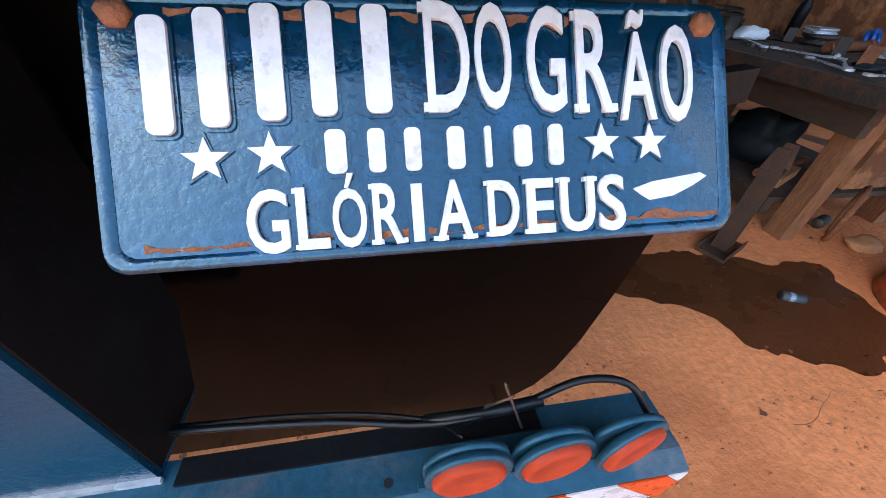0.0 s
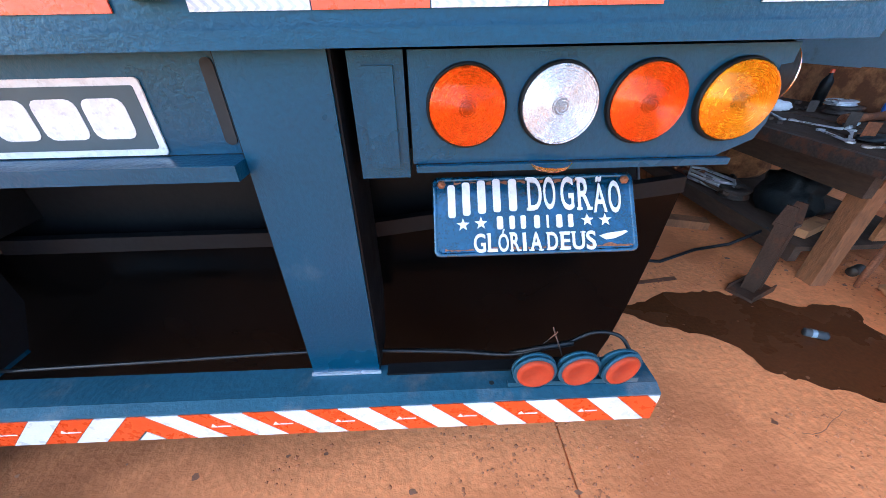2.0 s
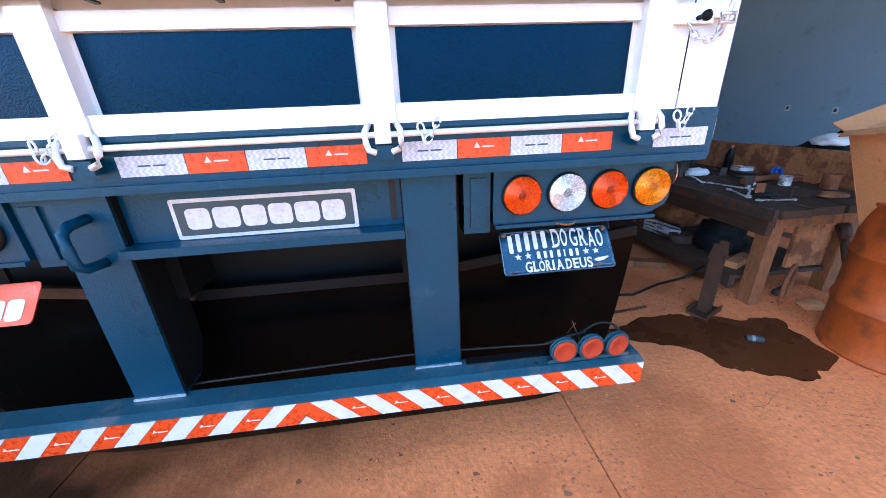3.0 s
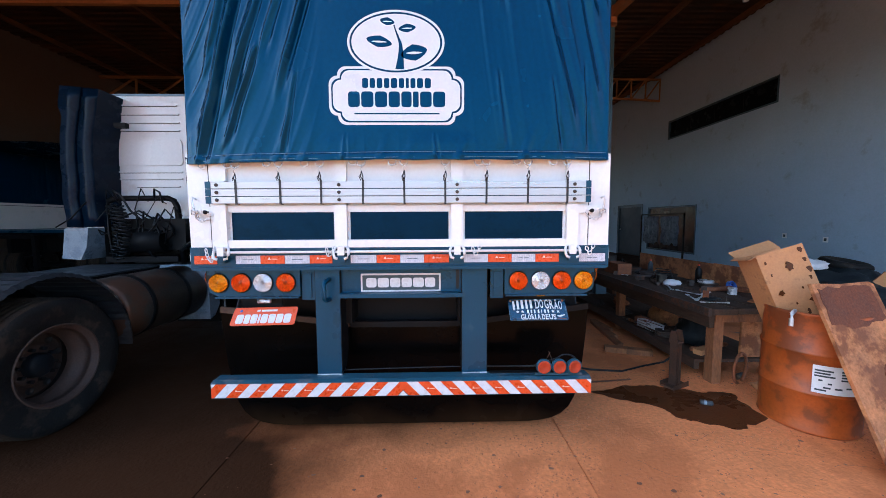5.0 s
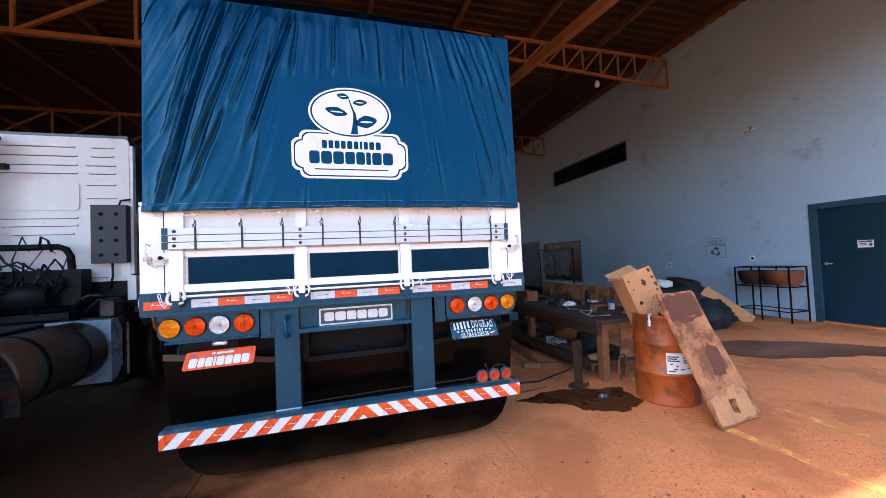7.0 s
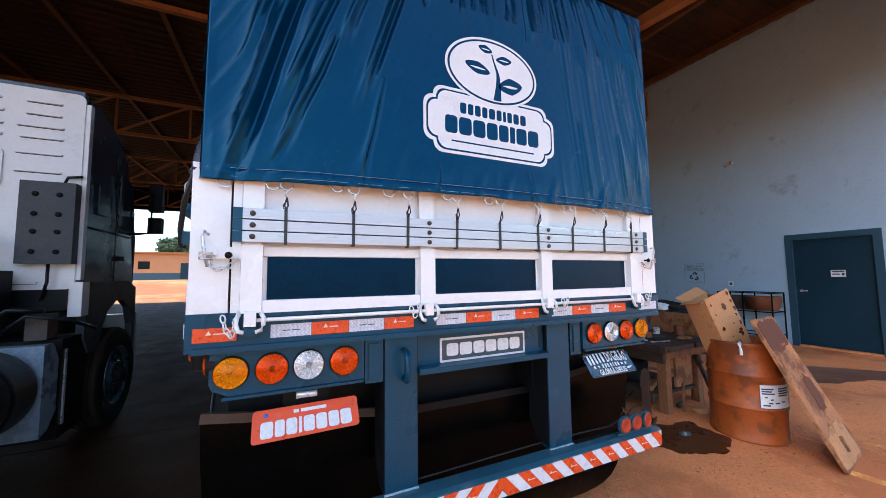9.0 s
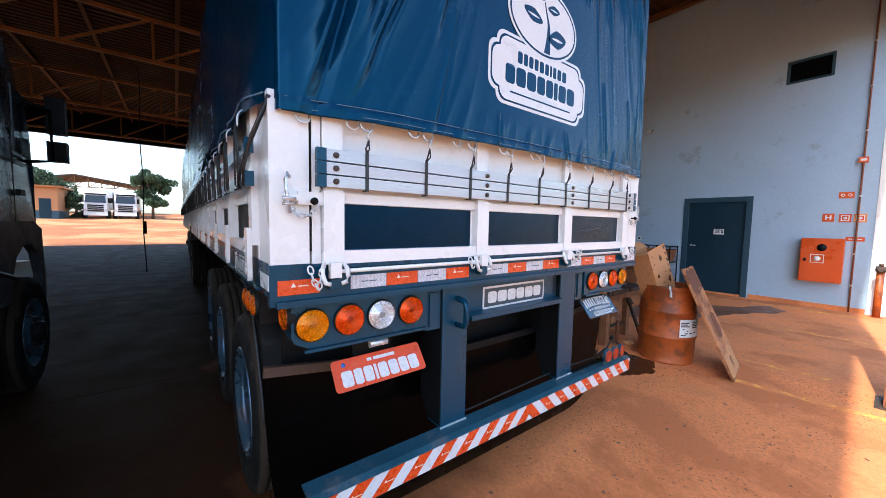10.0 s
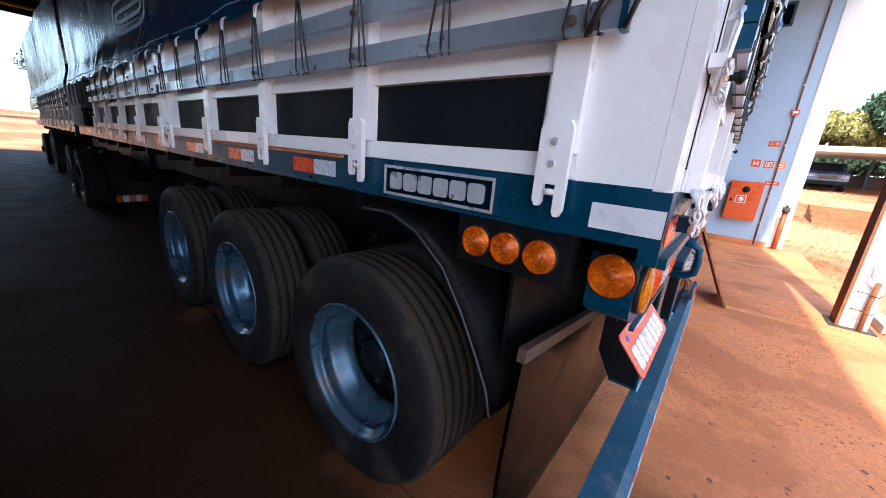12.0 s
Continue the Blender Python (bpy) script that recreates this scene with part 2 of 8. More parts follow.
M_plastic = mat("grey_plastic_sheet", (0.2, 0.26, 0.32), rough=0.3, var=0.25, scale=8, fine=40, bump=0.3)
M_bluepl = mat("blue_plastic", (0.02, 0.1, 0.4), rough=0.35, var=0.15, bump=0.05)
M_cab = mat("white_cab_paint", (0.72, 0.71, 0.71), rough=0.35, var=0.06, scale=2, fine=40, bump=0.03, coat=0.3, stain=(0.5, 0.38, 0.3), amount=0.12, sscale=2)
M_cabside = mat("blue_cab_paint", (0.003, 0.011, 0.026), rough=0.25, var=0.12, bump=0.03, coat=0.0, spec=0.1)
M_flank = mat("slate_cab_flank_paint", (0.04, 0.062, 0.085), rough=0.22, var=0.15, scale=2, fine=40, bump=0.03, coat=0.4, stain=(0.05, 0.045, 0.04), amount=0.2, sscale=3, spec=0.4)
M_beige = mat("beige_cab_paint", (0.6, 0.5, 0.33), rough=0.35, var=0.1, bump=0.03, coat=0.3)
M_fender = mat("dusty_fender_plastic", (0.045, 0.052, 0.06), rough=0.5, var=0.25, scale=6, fine=50, bump=0.1, stain=(0.12, 0.1, 0.09), amount=0.3, spec=0.3)
M_tank = mat("dull_tank_metal", (0.07, 0.06, 0.05), rough=0.45, metal=0.5, var=0.25, scale=4, fine=40, bump=0.1, stain=(0.12, 0.05, 0.025), amount=0.4, spec=0.25)
M_black = mat("black_frame_paint", (0.006, 0.0065, 0.0075), rough=0.5, var=0.3, bump=0.1, spec=0.12)
M_glass = mat("cab_glass", (0.02, 0.03, 0.04), rough=0.05, var=0.1, bump=0)
M_yellow = mat("worn_yellow_paint", (0.85, 0.42, 0.09), rough=0.8, var=0.3, scale=6, fine=40, bump=0.2, stain=(0.66, 0.22, 0.075), amount=0.7, sscale=9)
M_leaf = mat("tree_leaf", (0.035, 0.07, 0.028), rough=0.6, var=0.4, scale=2, fine=10, bump=0)
M_leaf2 = mat("dry_tree_leaf", (0.3, 0.26, 0.075), rough=0.7, var=0.4, scale=2, fine=10, bump=0)
M_bark = mat("bark", (0.12, 0.08, 0.05), rough=0.9, var=0.4, scale=4, fine=30, bump=0.6)
# Darkened copy of the ochre wall; deep shade is put in its colour.
M_darkwall = mat("shade_dark_wall", (0.07, 0.05, 0.04), rough=0.85, var=0.15, scale=1, fine=20, bump=0.1, world_space=True)
M_house = mat("ochre_house_wall", (0.46, 0.22, 0.10), rough=0.85, var=0.15, scale=1, fine=20, bump=0.1, world_space=True)
M_purlin = mat("dark_brown_purlin", (0.13, 0.06, 0.028), rough=0.7, var=0.3, scale=3, fine=30, bump=0.2, spec=0.1)
M_tile = mat("pale_roof_sheet", (0.6, 0.62, 0.66), rough=0.5, var=0.1, scale=1, fine=15, bump=0.1)
M_bluecar = mat("blue_car_paint", (0.02, 0.05, 0.13), rough=0.2, var=0.1, bump=0.01, coat=0.6)
M_jack = mat("jack_steel", (0.08, 0.045, 0.03), rough=0.6, metal=0.4, var=0.3, scale=10, fine=70, bump=0.3, stain=(0.14, 0.055, 0.025), amount=0.4, sscale=6)



def shade_lane(m):
    """Ragged shade under trucks and in the workshop's depth, painted into the floor's material."""
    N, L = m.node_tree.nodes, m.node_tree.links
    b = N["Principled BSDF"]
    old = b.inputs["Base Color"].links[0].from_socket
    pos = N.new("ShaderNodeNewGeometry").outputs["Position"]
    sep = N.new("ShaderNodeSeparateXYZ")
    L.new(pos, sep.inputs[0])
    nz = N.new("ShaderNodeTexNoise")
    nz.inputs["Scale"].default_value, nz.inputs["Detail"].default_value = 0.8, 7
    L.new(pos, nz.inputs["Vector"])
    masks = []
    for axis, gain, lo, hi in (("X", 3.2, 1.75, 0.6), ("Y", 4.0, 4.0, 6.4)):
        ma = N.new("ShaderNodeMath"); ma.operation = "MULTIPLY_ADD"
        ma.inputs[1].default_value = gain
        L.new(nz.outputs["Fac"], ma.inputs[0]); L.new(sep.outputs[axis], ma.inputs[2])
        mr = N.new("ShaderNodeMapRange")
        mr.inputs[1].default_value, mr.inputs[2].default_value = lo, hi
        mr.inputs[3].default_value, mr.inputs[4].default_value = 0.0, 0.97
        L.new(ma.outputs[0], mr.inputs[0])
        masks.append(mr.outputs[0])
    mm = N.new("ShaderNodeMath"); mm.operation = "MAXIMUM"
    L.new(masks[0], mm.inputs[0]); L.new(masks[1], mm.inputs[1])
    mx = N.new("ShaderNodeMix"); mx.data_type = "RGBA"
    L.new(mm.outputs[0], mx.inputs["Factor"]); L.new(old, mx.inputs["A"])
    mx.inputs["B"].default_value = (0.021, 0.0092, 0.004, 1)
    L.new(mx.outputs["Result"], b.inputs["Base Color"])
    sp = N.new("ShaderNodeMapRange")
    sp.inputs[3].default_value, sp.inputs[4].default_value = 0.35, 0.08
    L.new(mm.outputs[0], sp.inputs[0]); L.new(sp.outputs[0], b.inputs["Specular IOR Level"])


def weave(m, dark, scale):
    """The printed zigzag cells of reflective film."""
    N, L = m.node_tree.nodes, m.node_tree.links
    b = N["Principled BSDF"]
    old = b.inputs["Base Color"].links[0].from_socket
    co = N.new("ShaderNodeTexCoord").outputs["Object"]
    sep = N.new("ShaderNodeSeparateXYZ"); L.new(co, sep.inputs[0])
    al = N.new("ShaderNodeMath"); al.operation = "ADD"; L.new(sep.outputs["X"], al.inputs[0]); L.new(sep.outputs["Y"], al.inputs[1])
    pp = N.new("ShaderNodeMath"); pp.operation = "PINGPONG"; pp.inputs[1].default_value = 0.008; L.new(sep.outputs["Z"], pp.inputs[0])
    su = N.new("ShaderNodeMath"); su.operation = "ADD"; L.new(al.outputs[0], su.inputs[0]); L.new(pp.outputs[0], su.inputs[1])
    sn = N.new("ShaderNodeMath"); sn.operation = "MULTIPLY"; sn.inputs[1].default_value = scale; L.new(su.outputs[0], sn.inputs[0])
    si = N.new("ShaderNodeMath"); si.operation = "SINE"; L.new(sn.outputs[0], si.inputs[0])
    mr = N.new("ShaderNodeMapRange"); mr.inputs[1].default_value, mr.inputs[2].default_value = 0.2, 0.6
    mr.inputs[4].default_value = 0.55
    L.new(si.outputs[0], mr.inputs[0])
    mx = N.new("ShaderNodeMix"); mx.data_type = "RGBA"
    L.new(mr.outputs[0], mx.inputs["Factor"]); L.new(old, mx.inputs["A"])
    mx.inputs["B"].default_value = (*dark, 1)
    L.new(mx.outputs["Result"], b.inputs["Base Color"])


def foot_reflection(m, colour, height):
    """Lit floor's brown reflection painted on a flap's foot, thinning out in ragged runs."""
    N, L = m.node_tree.nodes, m.node_tree.links
    b = N["Principled BSDF"]
    old = b.inputs["Base Color"].links[0].from_socket
    pos = N.new("ShaderNodeTexCoord").outputs["Object"]
    sep = N.new("ShaderNodeSeparateXYZ"); L.new(pos, sep.inputs[0])
    nz = N.new("ShaderNodeTexNoise"); nz.inputs["Scale"].default_value, nz.inputs["Detail"].default_value = 3.0, 6
    L.new(pos, nz.inputs["Vector"])
    ma = N.new("ShaderNodeMath"); ma.operation = "MULTIPLY_ADD"; ma.inputs[1].default_value = 0.35
    L.new(nz.outputs["Fac"], ma.inputs[0]); L.new(sep.outputs["Z"], ma.inputs[2])
    mr = N.new("ShaderNodeMapRange"); mr.inputs[1].default_value, mr.inputs[2].default_value = height + 0.17, 0.22
    L.new(ma.outputs[0], mr.inputs[0])
    mx = N.new("ShaderNodeMix"); mx.data_type = "RGBA"
    L.new(mr.outputs[0], mx.inputs["Factor"]); L.new(old, mx.inputs["A"])
    mx.inputs["B"].default_value = (*colour, 1)
    L.new(mx.outputs["Result"], b.inputs["Base Color"])


shade_lane(M_concrete)
foot_reflection(M_apron, (0.019, 0.0095, 0.0045), 0.22)
weave(M_ztape, (0.3, 0.36, 0.5), 420.0)

# ---- mesh helpers ----
def box(bm, x0, x1, y0, y1, z0, z1, m=None):
    vs = [bm.verts.new((x, y, z)) for x in (x0, x1) for y in (y0, y1) for z in (z0, z1)]
    fs = [bm.faces.new([vs[i] for i in f]) for f in ((0, 1, 3, 2), (4, 6, 7, 5), (0, 4, 5, 1), (2, 3, 7, 6), (0, 2, 6, 4), (1, 5, 7, 3))]
    if m is not None:
        for v in vs:
            v.co = m @ v.co
    return vs


def frame_of(p0, p1):
    d = (Vector(p1) - Vector(p0))
    return Matrix.Translation(p0) @ d.to_track_quat("Z", "Y").to_matrix().to_4x4(), d.length


def cyl(bm, p0, p1, r, r2=None, seg=16, cap=True):
    """A round bar from p0 to p1."""
    m, n = frame_of(p0, p1)
    r2 = r if r2 is None else r2
    a = [bm.verts.new(m @ Vector((r * math.cos(t), r * math.sin(t), 0))) for t in (2 * math.pi * i / seg for i in range(seg))]
    b = [bm.verts.new(m @ Vector((r2 * math.cos(t), r2 * math.sin(t), n))) for t in (2 * math.pi * i / seg for i in range(seg))]
    for i in range(seg):
        bm.faces.new((a[i], a[(i + 1) % seg], b[(i + 1) % seg], b[i])).smooth = True
    if cap:
        bm.faces.new(a[::-1]); bm.faces.new(b)


def lathe(bm, profile, m, seg=32, smooth=True):
    """Turn a profile of (radius, height) round the z axis of m."""
    rings = []
    for r, z in profile:
        if r < 1e-6:
            rings.append([bm.verts.new(m @ Vector((0, 0, z)))])
        else:
            rings.append([bm.verts.new(m @ Vector((r * math.cos(t), r * math.sin(t), z))) for t in (2 * math.pi * i / seg for i in range(seg))])
    for a, b in zip(rings, rings[1:]):
        for i in range(seg):
            j = (i + 1) % seg
            if len(a) == 1 and len(b) == 1:
                continue
            if len(a) == 1:
                f = bm.faces.new((a[0], b[j], b[i]))
            elif len(b) == 1:
                f = bm.faces.new((a[i], a[j], b[0]))
            else:
                f = bm.faces.new((a[i], a[j], b[j], b[i]))
            f.smooth = smooth


def tube(bm, pts, r, seg=8, closed=False):
    """A round wire along points."""
    pts = [Vector(p) for p in pts]
    n = len(pts)
    rings, up = [], Vector((0.31, 0.17, 0.93)).normalized()
    for i, p in enumerate(pts):
        a = pts[(i - 1) % n] if closed or i else p
        b = pts[(i + 1) % n] if closed or i < n - 1 else p
        d = (b - a).normalized()
        s = d.cross(up)
        if s.length < 1e-3:
            s = d.cross(Vector((1, 0, 0)))
        s.normalize()
        u = s.cross(d)
        rings.append([bm.verts.new(p + r * (math.cos(t) * s + math.sin(t) * u)) for t in (2 * math.pi * k / seg for k in range(seg))])
    for i in range(n if closed else n - 1):
        a, b = rings[i], rings[(i + 1) % n]
        for k in range(seg):
            bm.faces.new((a[k], a[(k + 1) % seg], b[(k + 1) % seg], b[k])).smooth = True
    if not closed:
        bm.faces.new(rings[0][::-1]); bm.faces.new(rings[-1])


def flow(pts, k=6):
    """A smooth run through points, for slack wire."""
    P = [Vector(p) for p in pts]
    P = [P[0] * 2 - P[1]] + P + [P[-1] * 2 - P[-2]]
    out = []
    for a, b, c, d in zip(P, P[1:], P[2:], P[3:]):
        for i in range(k):
            t = i / k
            out.append(0.5 * (2 * b + (c - a) * t + (2 * a - 5 * b + 4 * c - d) * t * t + (3 * b - a - 3 * c + d) * t ** 3))
    return out + [P[-2]]


def arc(c, r, a0, a1, n, plane="xz"):
    pts = []
    for i in range(n + 1):
        t = radians(a0 + (a1 - a0) * i / n)
        u, v = r * math.cos(t), r * math.sin(t)
        pts.append(Vector(c) + (Vector((u, 0, v)) if plane == "xz" else Vector((0, u, v)) if plane == "yz" else Vector((u, v, 0))))
    return pts


def prism(bm, outline, m, depth):
    """A flat outline of (u, v) given thickness along m's z."""
    a = [bm.verts.new(m @ Vector((u, v, 0))) for u, v in outline]
    b = [bm.verts.new(m @ Vector((u, v, depth))) for u, v in outline]
    bm.faces.new(a[::-1]); bm.faces.new(b)
    for i in range(len(a)):
        j = (i + 1) % len(a)
        bm.faces.new((a[i], a[j], b[j], b[i]))


def rounded(w, h_, r, n=5):
    pts = []
    for cx, cy, a in ((w / 2 - r, h_ / 2 - r, 0), (-w / 2 + r, h_ / 2 - r, 90), (-w / 2 + r, -h_ / 2 + r, 180), (w / 2 - r, -h_ / 2 + r, 270)):
        for i in range(n + 1):
            t = radians(a + 90 * i / n)
            pts.append((cx + r * math.cos(t), cy + r * math.sin(t)))
    return pts


def wobble(bm, amp, s=6.0, seed=0.0):
    for v in bm.verts:
        v.co += amp * noise.noise_vector(v.co * s + Vector((seed, seed, seed)))


def done(bm, name, material, bevel=0.0, fix=True):
    if bevel:
        es = [e for e in bm.edges if len(e.link_faces) == 2 and e.calc_face_angle(0) > 0.6]
        bmesh.ops.bevel(bm, geom=es, offset=bevel, segments=2, affect="EDGES", profile=0.5, clamp_overlap=True)
    if fix:
        bmesh.ops.recalc_face_normals(bm, faces=bm.faces[:])
    me = bpy.data.meshes.new(name)
    bm.to_mesh(me)
    bm.free()
    me.materials.append(material)
    return me


def part(name, bm, material, parent, label="", bevel=0.0, fix=True):
    """Links a bmesh as one mesh object under a thing or a part."""
    ob = new(name, done(bm, name, material, bevel, fix))
    ob.parent = parent
    if label:
        ob["label"] = label
    return ob


def thing(name, label, category, group="", at=None, kind=""):
    ob = new(name)
    if at is not None:
        ob.matrix_world = at
    return tagged(ob, label, category, group, kind)


def solid(name, bm, material, label, category, group="", kind="", bevel=0.0, at=None, fix=True):
    ob = new(name, done(bm, name, material, bevel, fix))
    if at is not None:
        ob.matrix_world = at
    return tagged(ob, label, category, group, kind)


def B():
    return bmesh.new()


def bx(name, dims, material, parent, label="", bevel=0.0, m=None):
    bm = B()
    box(bm, *dims, m=m)
    return part(name, bm, material, parent, label, bevel)


def words(text, m, size, material, parent, name="lettering", depth=0.002, width=None, height=None, label="", bold=0.0, bevel=0.0):
    """Lettering in the built-in font, as a mesh, its middle at m; fitted to a width and height where given."""
    cu = bpy.data.curves.new("letters", "FONT")
    cu.body, cu.size, cu.extrude, cu.offset, cu.bevel_depth, cu.resolution_u = text, size, depth, bold, bevel, 4
    ob = bpy.data.objects.new("letters", cu)
    scene.collection.objects.link(ob)
    bpy.context.view_layer.update()
    me = bpy.data.meshes.new_from_object(ob.evaluated_get(bpy.context.evaluated_depsgraph_get()))
    bpy.data.objects.remove(ob)
    xs = [v.co.x for v in me.vertices]; ys = [v.co.y for v in me.vertices]
    cx, cy = (min(xs) + max(xs)) / 2, (min(ys) + max(ys)) / 2
    sx = width / (max(xs) - min(xs)) if width else 1.0
    sy = height / (max(ys) - min(ys)) if height else 1.0
    for v in me.vertices:
        v.co = m @ Vector(((v.co.x - cx) * sx, (v.co.y - cy) * sy, v.co.z))
    me.materials.clear()
    me.materials.append(material)
    o = new(name, me)
    o.parent = parent
    if label:
        o["label"] = label
    return o


def bars(widths, gap, height, m, material, parent, name="print_bar", depth=0.002, r=0.2):
    """A row of plain bars, centred, that stands for writing that is not spelt out."""
    total = sum(widths) + gap * (len(widths) - 1)
    x = -total / 2
    for w in widths:
        bm = B()
        prism(bm, rounded(w, height, min(w, height) * r, 3), m @ Matrix.Translation((x + w / 2, 0, 0)), depth)
        part(name, bm, material, parent)
        x += w + gap


REAR = Matrix(((1, 0, 0, 0), (0, 0, -1, 0), (0, 1, 0, 0), (0, 0, 0, 1)))       # flat work that faces -y
SIDE = Matrix(((0, 0, -1, 0), (-1, 0, 0, 0), (0, 1, 0, 0), (0, 0, 0, 1)))      # flat work that faces -x


def rear_at(x, y, z):
    return Matrix.Translation((x, y, z)) @ REAR


def side_at(x, y, z):
    return Matrix.Translation((x, y, z)) @ SIDE


# ---- the setting ----
WX = 8.7                                   # inner face of the side wall
ROOF = 7.0


def rise(x, y):
    """Yard height: level by the shed, raised beyond to fit the camera's view."""
    up = 0.047 * max(0.0, y - 27) if y > 0 else 0.0
    right = 0.07 * max(0.0, x - 12) if y < 20 else 0.0
    return -0.06 + min(2.4, up + right)


def ground():
    bm = B()
    xs = sorted(set([-900, -300, -120, -60] + list(range(-40, 61, 2)) + [90, 150, 300, 900]))
    ys = sorted(set([-900, -300, -120, -60] + list(range(-40, 101, 2)) + [130, 200, 350, 900]))
    grid = [[bm.verts.new((x, y, rise(x, y) + (0.03 * noise.noise(Vector((x * 0.4, y * 0.4, 0))) if (x > 10 or y > 27 or y < -4 or x < -18) else 0.0))) for y in ys] for x in xs]
    for i in range(len(xs) - 1):
        for j in range(len(ys) - 1):
            bm.faces.new((grid[i][j], grid[i + 1][j], grid[i + 1][j + 1], grid[i][j + 1])).smooth = True
    solid("ground", bm, M_earth, "bare red earth yard with pale dry patches", "ground", kind="structure")


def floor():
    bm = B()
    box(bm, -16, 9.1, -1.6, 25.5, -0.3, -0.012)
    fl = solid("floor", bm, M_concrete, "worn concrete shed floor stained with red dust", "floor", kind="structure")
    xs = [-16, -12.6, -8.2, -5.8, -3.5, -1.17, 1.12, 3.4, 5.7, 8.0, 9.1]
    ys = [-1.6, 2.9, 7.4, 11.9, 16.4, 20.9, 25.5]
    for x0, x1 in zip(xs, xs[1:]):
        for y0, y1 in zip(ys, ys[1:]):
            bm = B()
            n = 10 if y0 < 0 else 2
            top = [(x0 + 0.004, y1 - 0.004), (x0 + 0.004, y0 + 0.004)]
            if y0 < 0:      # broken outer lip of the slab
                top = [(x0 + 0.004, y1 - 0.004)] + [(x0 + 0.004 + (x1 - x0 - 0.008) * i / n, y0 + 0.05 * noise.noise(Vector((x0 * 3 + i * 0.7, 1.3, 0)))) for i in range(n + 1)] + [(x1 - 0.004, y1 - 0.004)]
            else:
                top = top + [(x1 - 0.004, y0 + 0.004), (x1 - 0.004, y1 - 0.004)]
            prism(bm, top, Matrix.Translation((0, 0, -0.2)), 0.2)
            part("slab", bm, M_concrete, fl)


def blot(name, pts, material, z, label, category, seed=0.0, jag=0.05, n=8):
    """A stain that lies on the floor, with a ragged rim."""
    out = []
    for i, (x, y) in enumerate(pts):
        x2, y2 = pts[(i + 1) % len(pts)]
        for k in range(n):
            f = k / n
            px, py = x + (x2 - x) * f, y + (y2 - y) * f
            d = noise.noise_vector(Vector((px * 3 + seed, py * 3, seed))) * jag + noise.noise_vector(Vector((px * 13 + seed, py * 13, seed))) * jag * 0.45
            out.append((px + d.x, py + d.y))
    bm = B()
    vs = [bm.verts.new((x, y, z)) for x, y in out]
    es = [bm.edges.new((vs[i], vs[(i + 1) % len(vs)])) for i in range(len(vs))]
    bmesh.ops.triangle_fill(bm, use_beauty=True, use_dissolve=False, edges=es)
    for f in bm.faces:
        if f.normal.z < 0:
            f.normal_flip()
    return solid(name, bm, material, label, category, kind="structure", fix=False)


def wall_x(name, x0, x1, y0, y1, z0, z1, holes, material, label):
    """A wall along y with openings (ya, yb, za, zb) cut through it."""
    bm = B()
    ycut = sorted({y0, y1} | {v for h_ in holes for v in h_[:2] if y0 < v < y1})
    for a, b in zip(ycut, ycut[1:]):
        mid = (a + b) / 2
        z = z0
        for _, _, za, zb in sorted((h_ for h_ in holes if h_[0] < mid < h_[1]), key=lambda q: q[2]):
            if za > z:
                box(bm, x0, x1, a, b, z, za)
            z = zb
        if z < z1:
            box(bm, x0, x1, a, b, z, z1)
    bmesh.ops.remove_doubles(bm, verts=bm.verts[:], dist=1e-5)
    return solid(name, bm, material, label, "wall", kind="structure")


def shell():
    holes = [(0.74, 2.07, 0.0, 2.29), (-0.31, 0.37, 4.57, 5.03), (6.5, 10.62, 4.44, 5.1), (9.03, 11.65, 0.4, 2.04), (12.0, 13.95, 0.0, 2.2)]
    wall_x("wall_east", WX, WX + 0.2, -1.0, 25.5, 0.0, ROOF + 0.1, holes, M_wall, "pale blue-white plastered shed wall with scuffs")
    bm = B()
    # Whiter than the wall: sunlit brightness is put in the pilaster's colour.
    box(bm, WX - 0.012, WX + 0.212, -1.29, -1.002, -0.05, ROOF + 0.1)
    solid("pilaster", bm, M_pilaster, "concrete pilaster ending the wall, whitened for its sunlit look", "pilaster", kind="structure", bevel=0.012)
    bm = B()
    box(bm, WX - 0.03, WX - 0.002, -0.99, 0.7, 0.0, 0.09)
    solid("baseboard", bm, M_concrete, "red-dusted concrete skirting at the wall foot", "skirting", kind="structure", bevel=0.01)
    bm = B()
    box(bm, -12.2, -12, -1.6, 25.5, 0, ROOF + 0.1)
    solid("wall_west", bm, M_darkwall, "plain far side wall, coloured dark for deep shade", "wall", kind="structure")
    # Unseen fascia, added to keep sky light off the upper wall.
    bm = B()
    for z0, z1, dy in ((5.3, ROOF + 0.07, 0.08), (ROOF + 0.071, ROOF + 0.1, 0.75)):      # skewed so its shadow edge fits the sunlit strip
        for v in box(bm, -12, WX + 0.2, 0, dy, z0, z1):
            v.co.y += -1.64 + 0.038 * v.co.x
    solid("fascia", bm, M_steel, "unseen ochre sheet fascia added to block sky light", "fascia", kind="structure")
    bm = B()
    # Out-of-view wall, added to cut the light that reaches the left lane.
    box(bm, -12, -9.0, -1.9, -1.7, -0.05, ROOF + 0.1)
    solid("wall_south", bm, M_darkwall, "unseen plain wall added to block light beside the entrance", "wall", kind="structure")
    bm = B()
    box(bm, -11, 1.9, 25.2, 25.4, 5.72, ROOF + 0.1)
    solid("wall_north", bm, M_black, "dark steel fascia over the open far end", "fascia", kind="structure")
    for x in (-10.9, 1.6):
        bm = B()
        box(bm, x, x + 0.25, 25.0, 25.2, 0, 5.72)
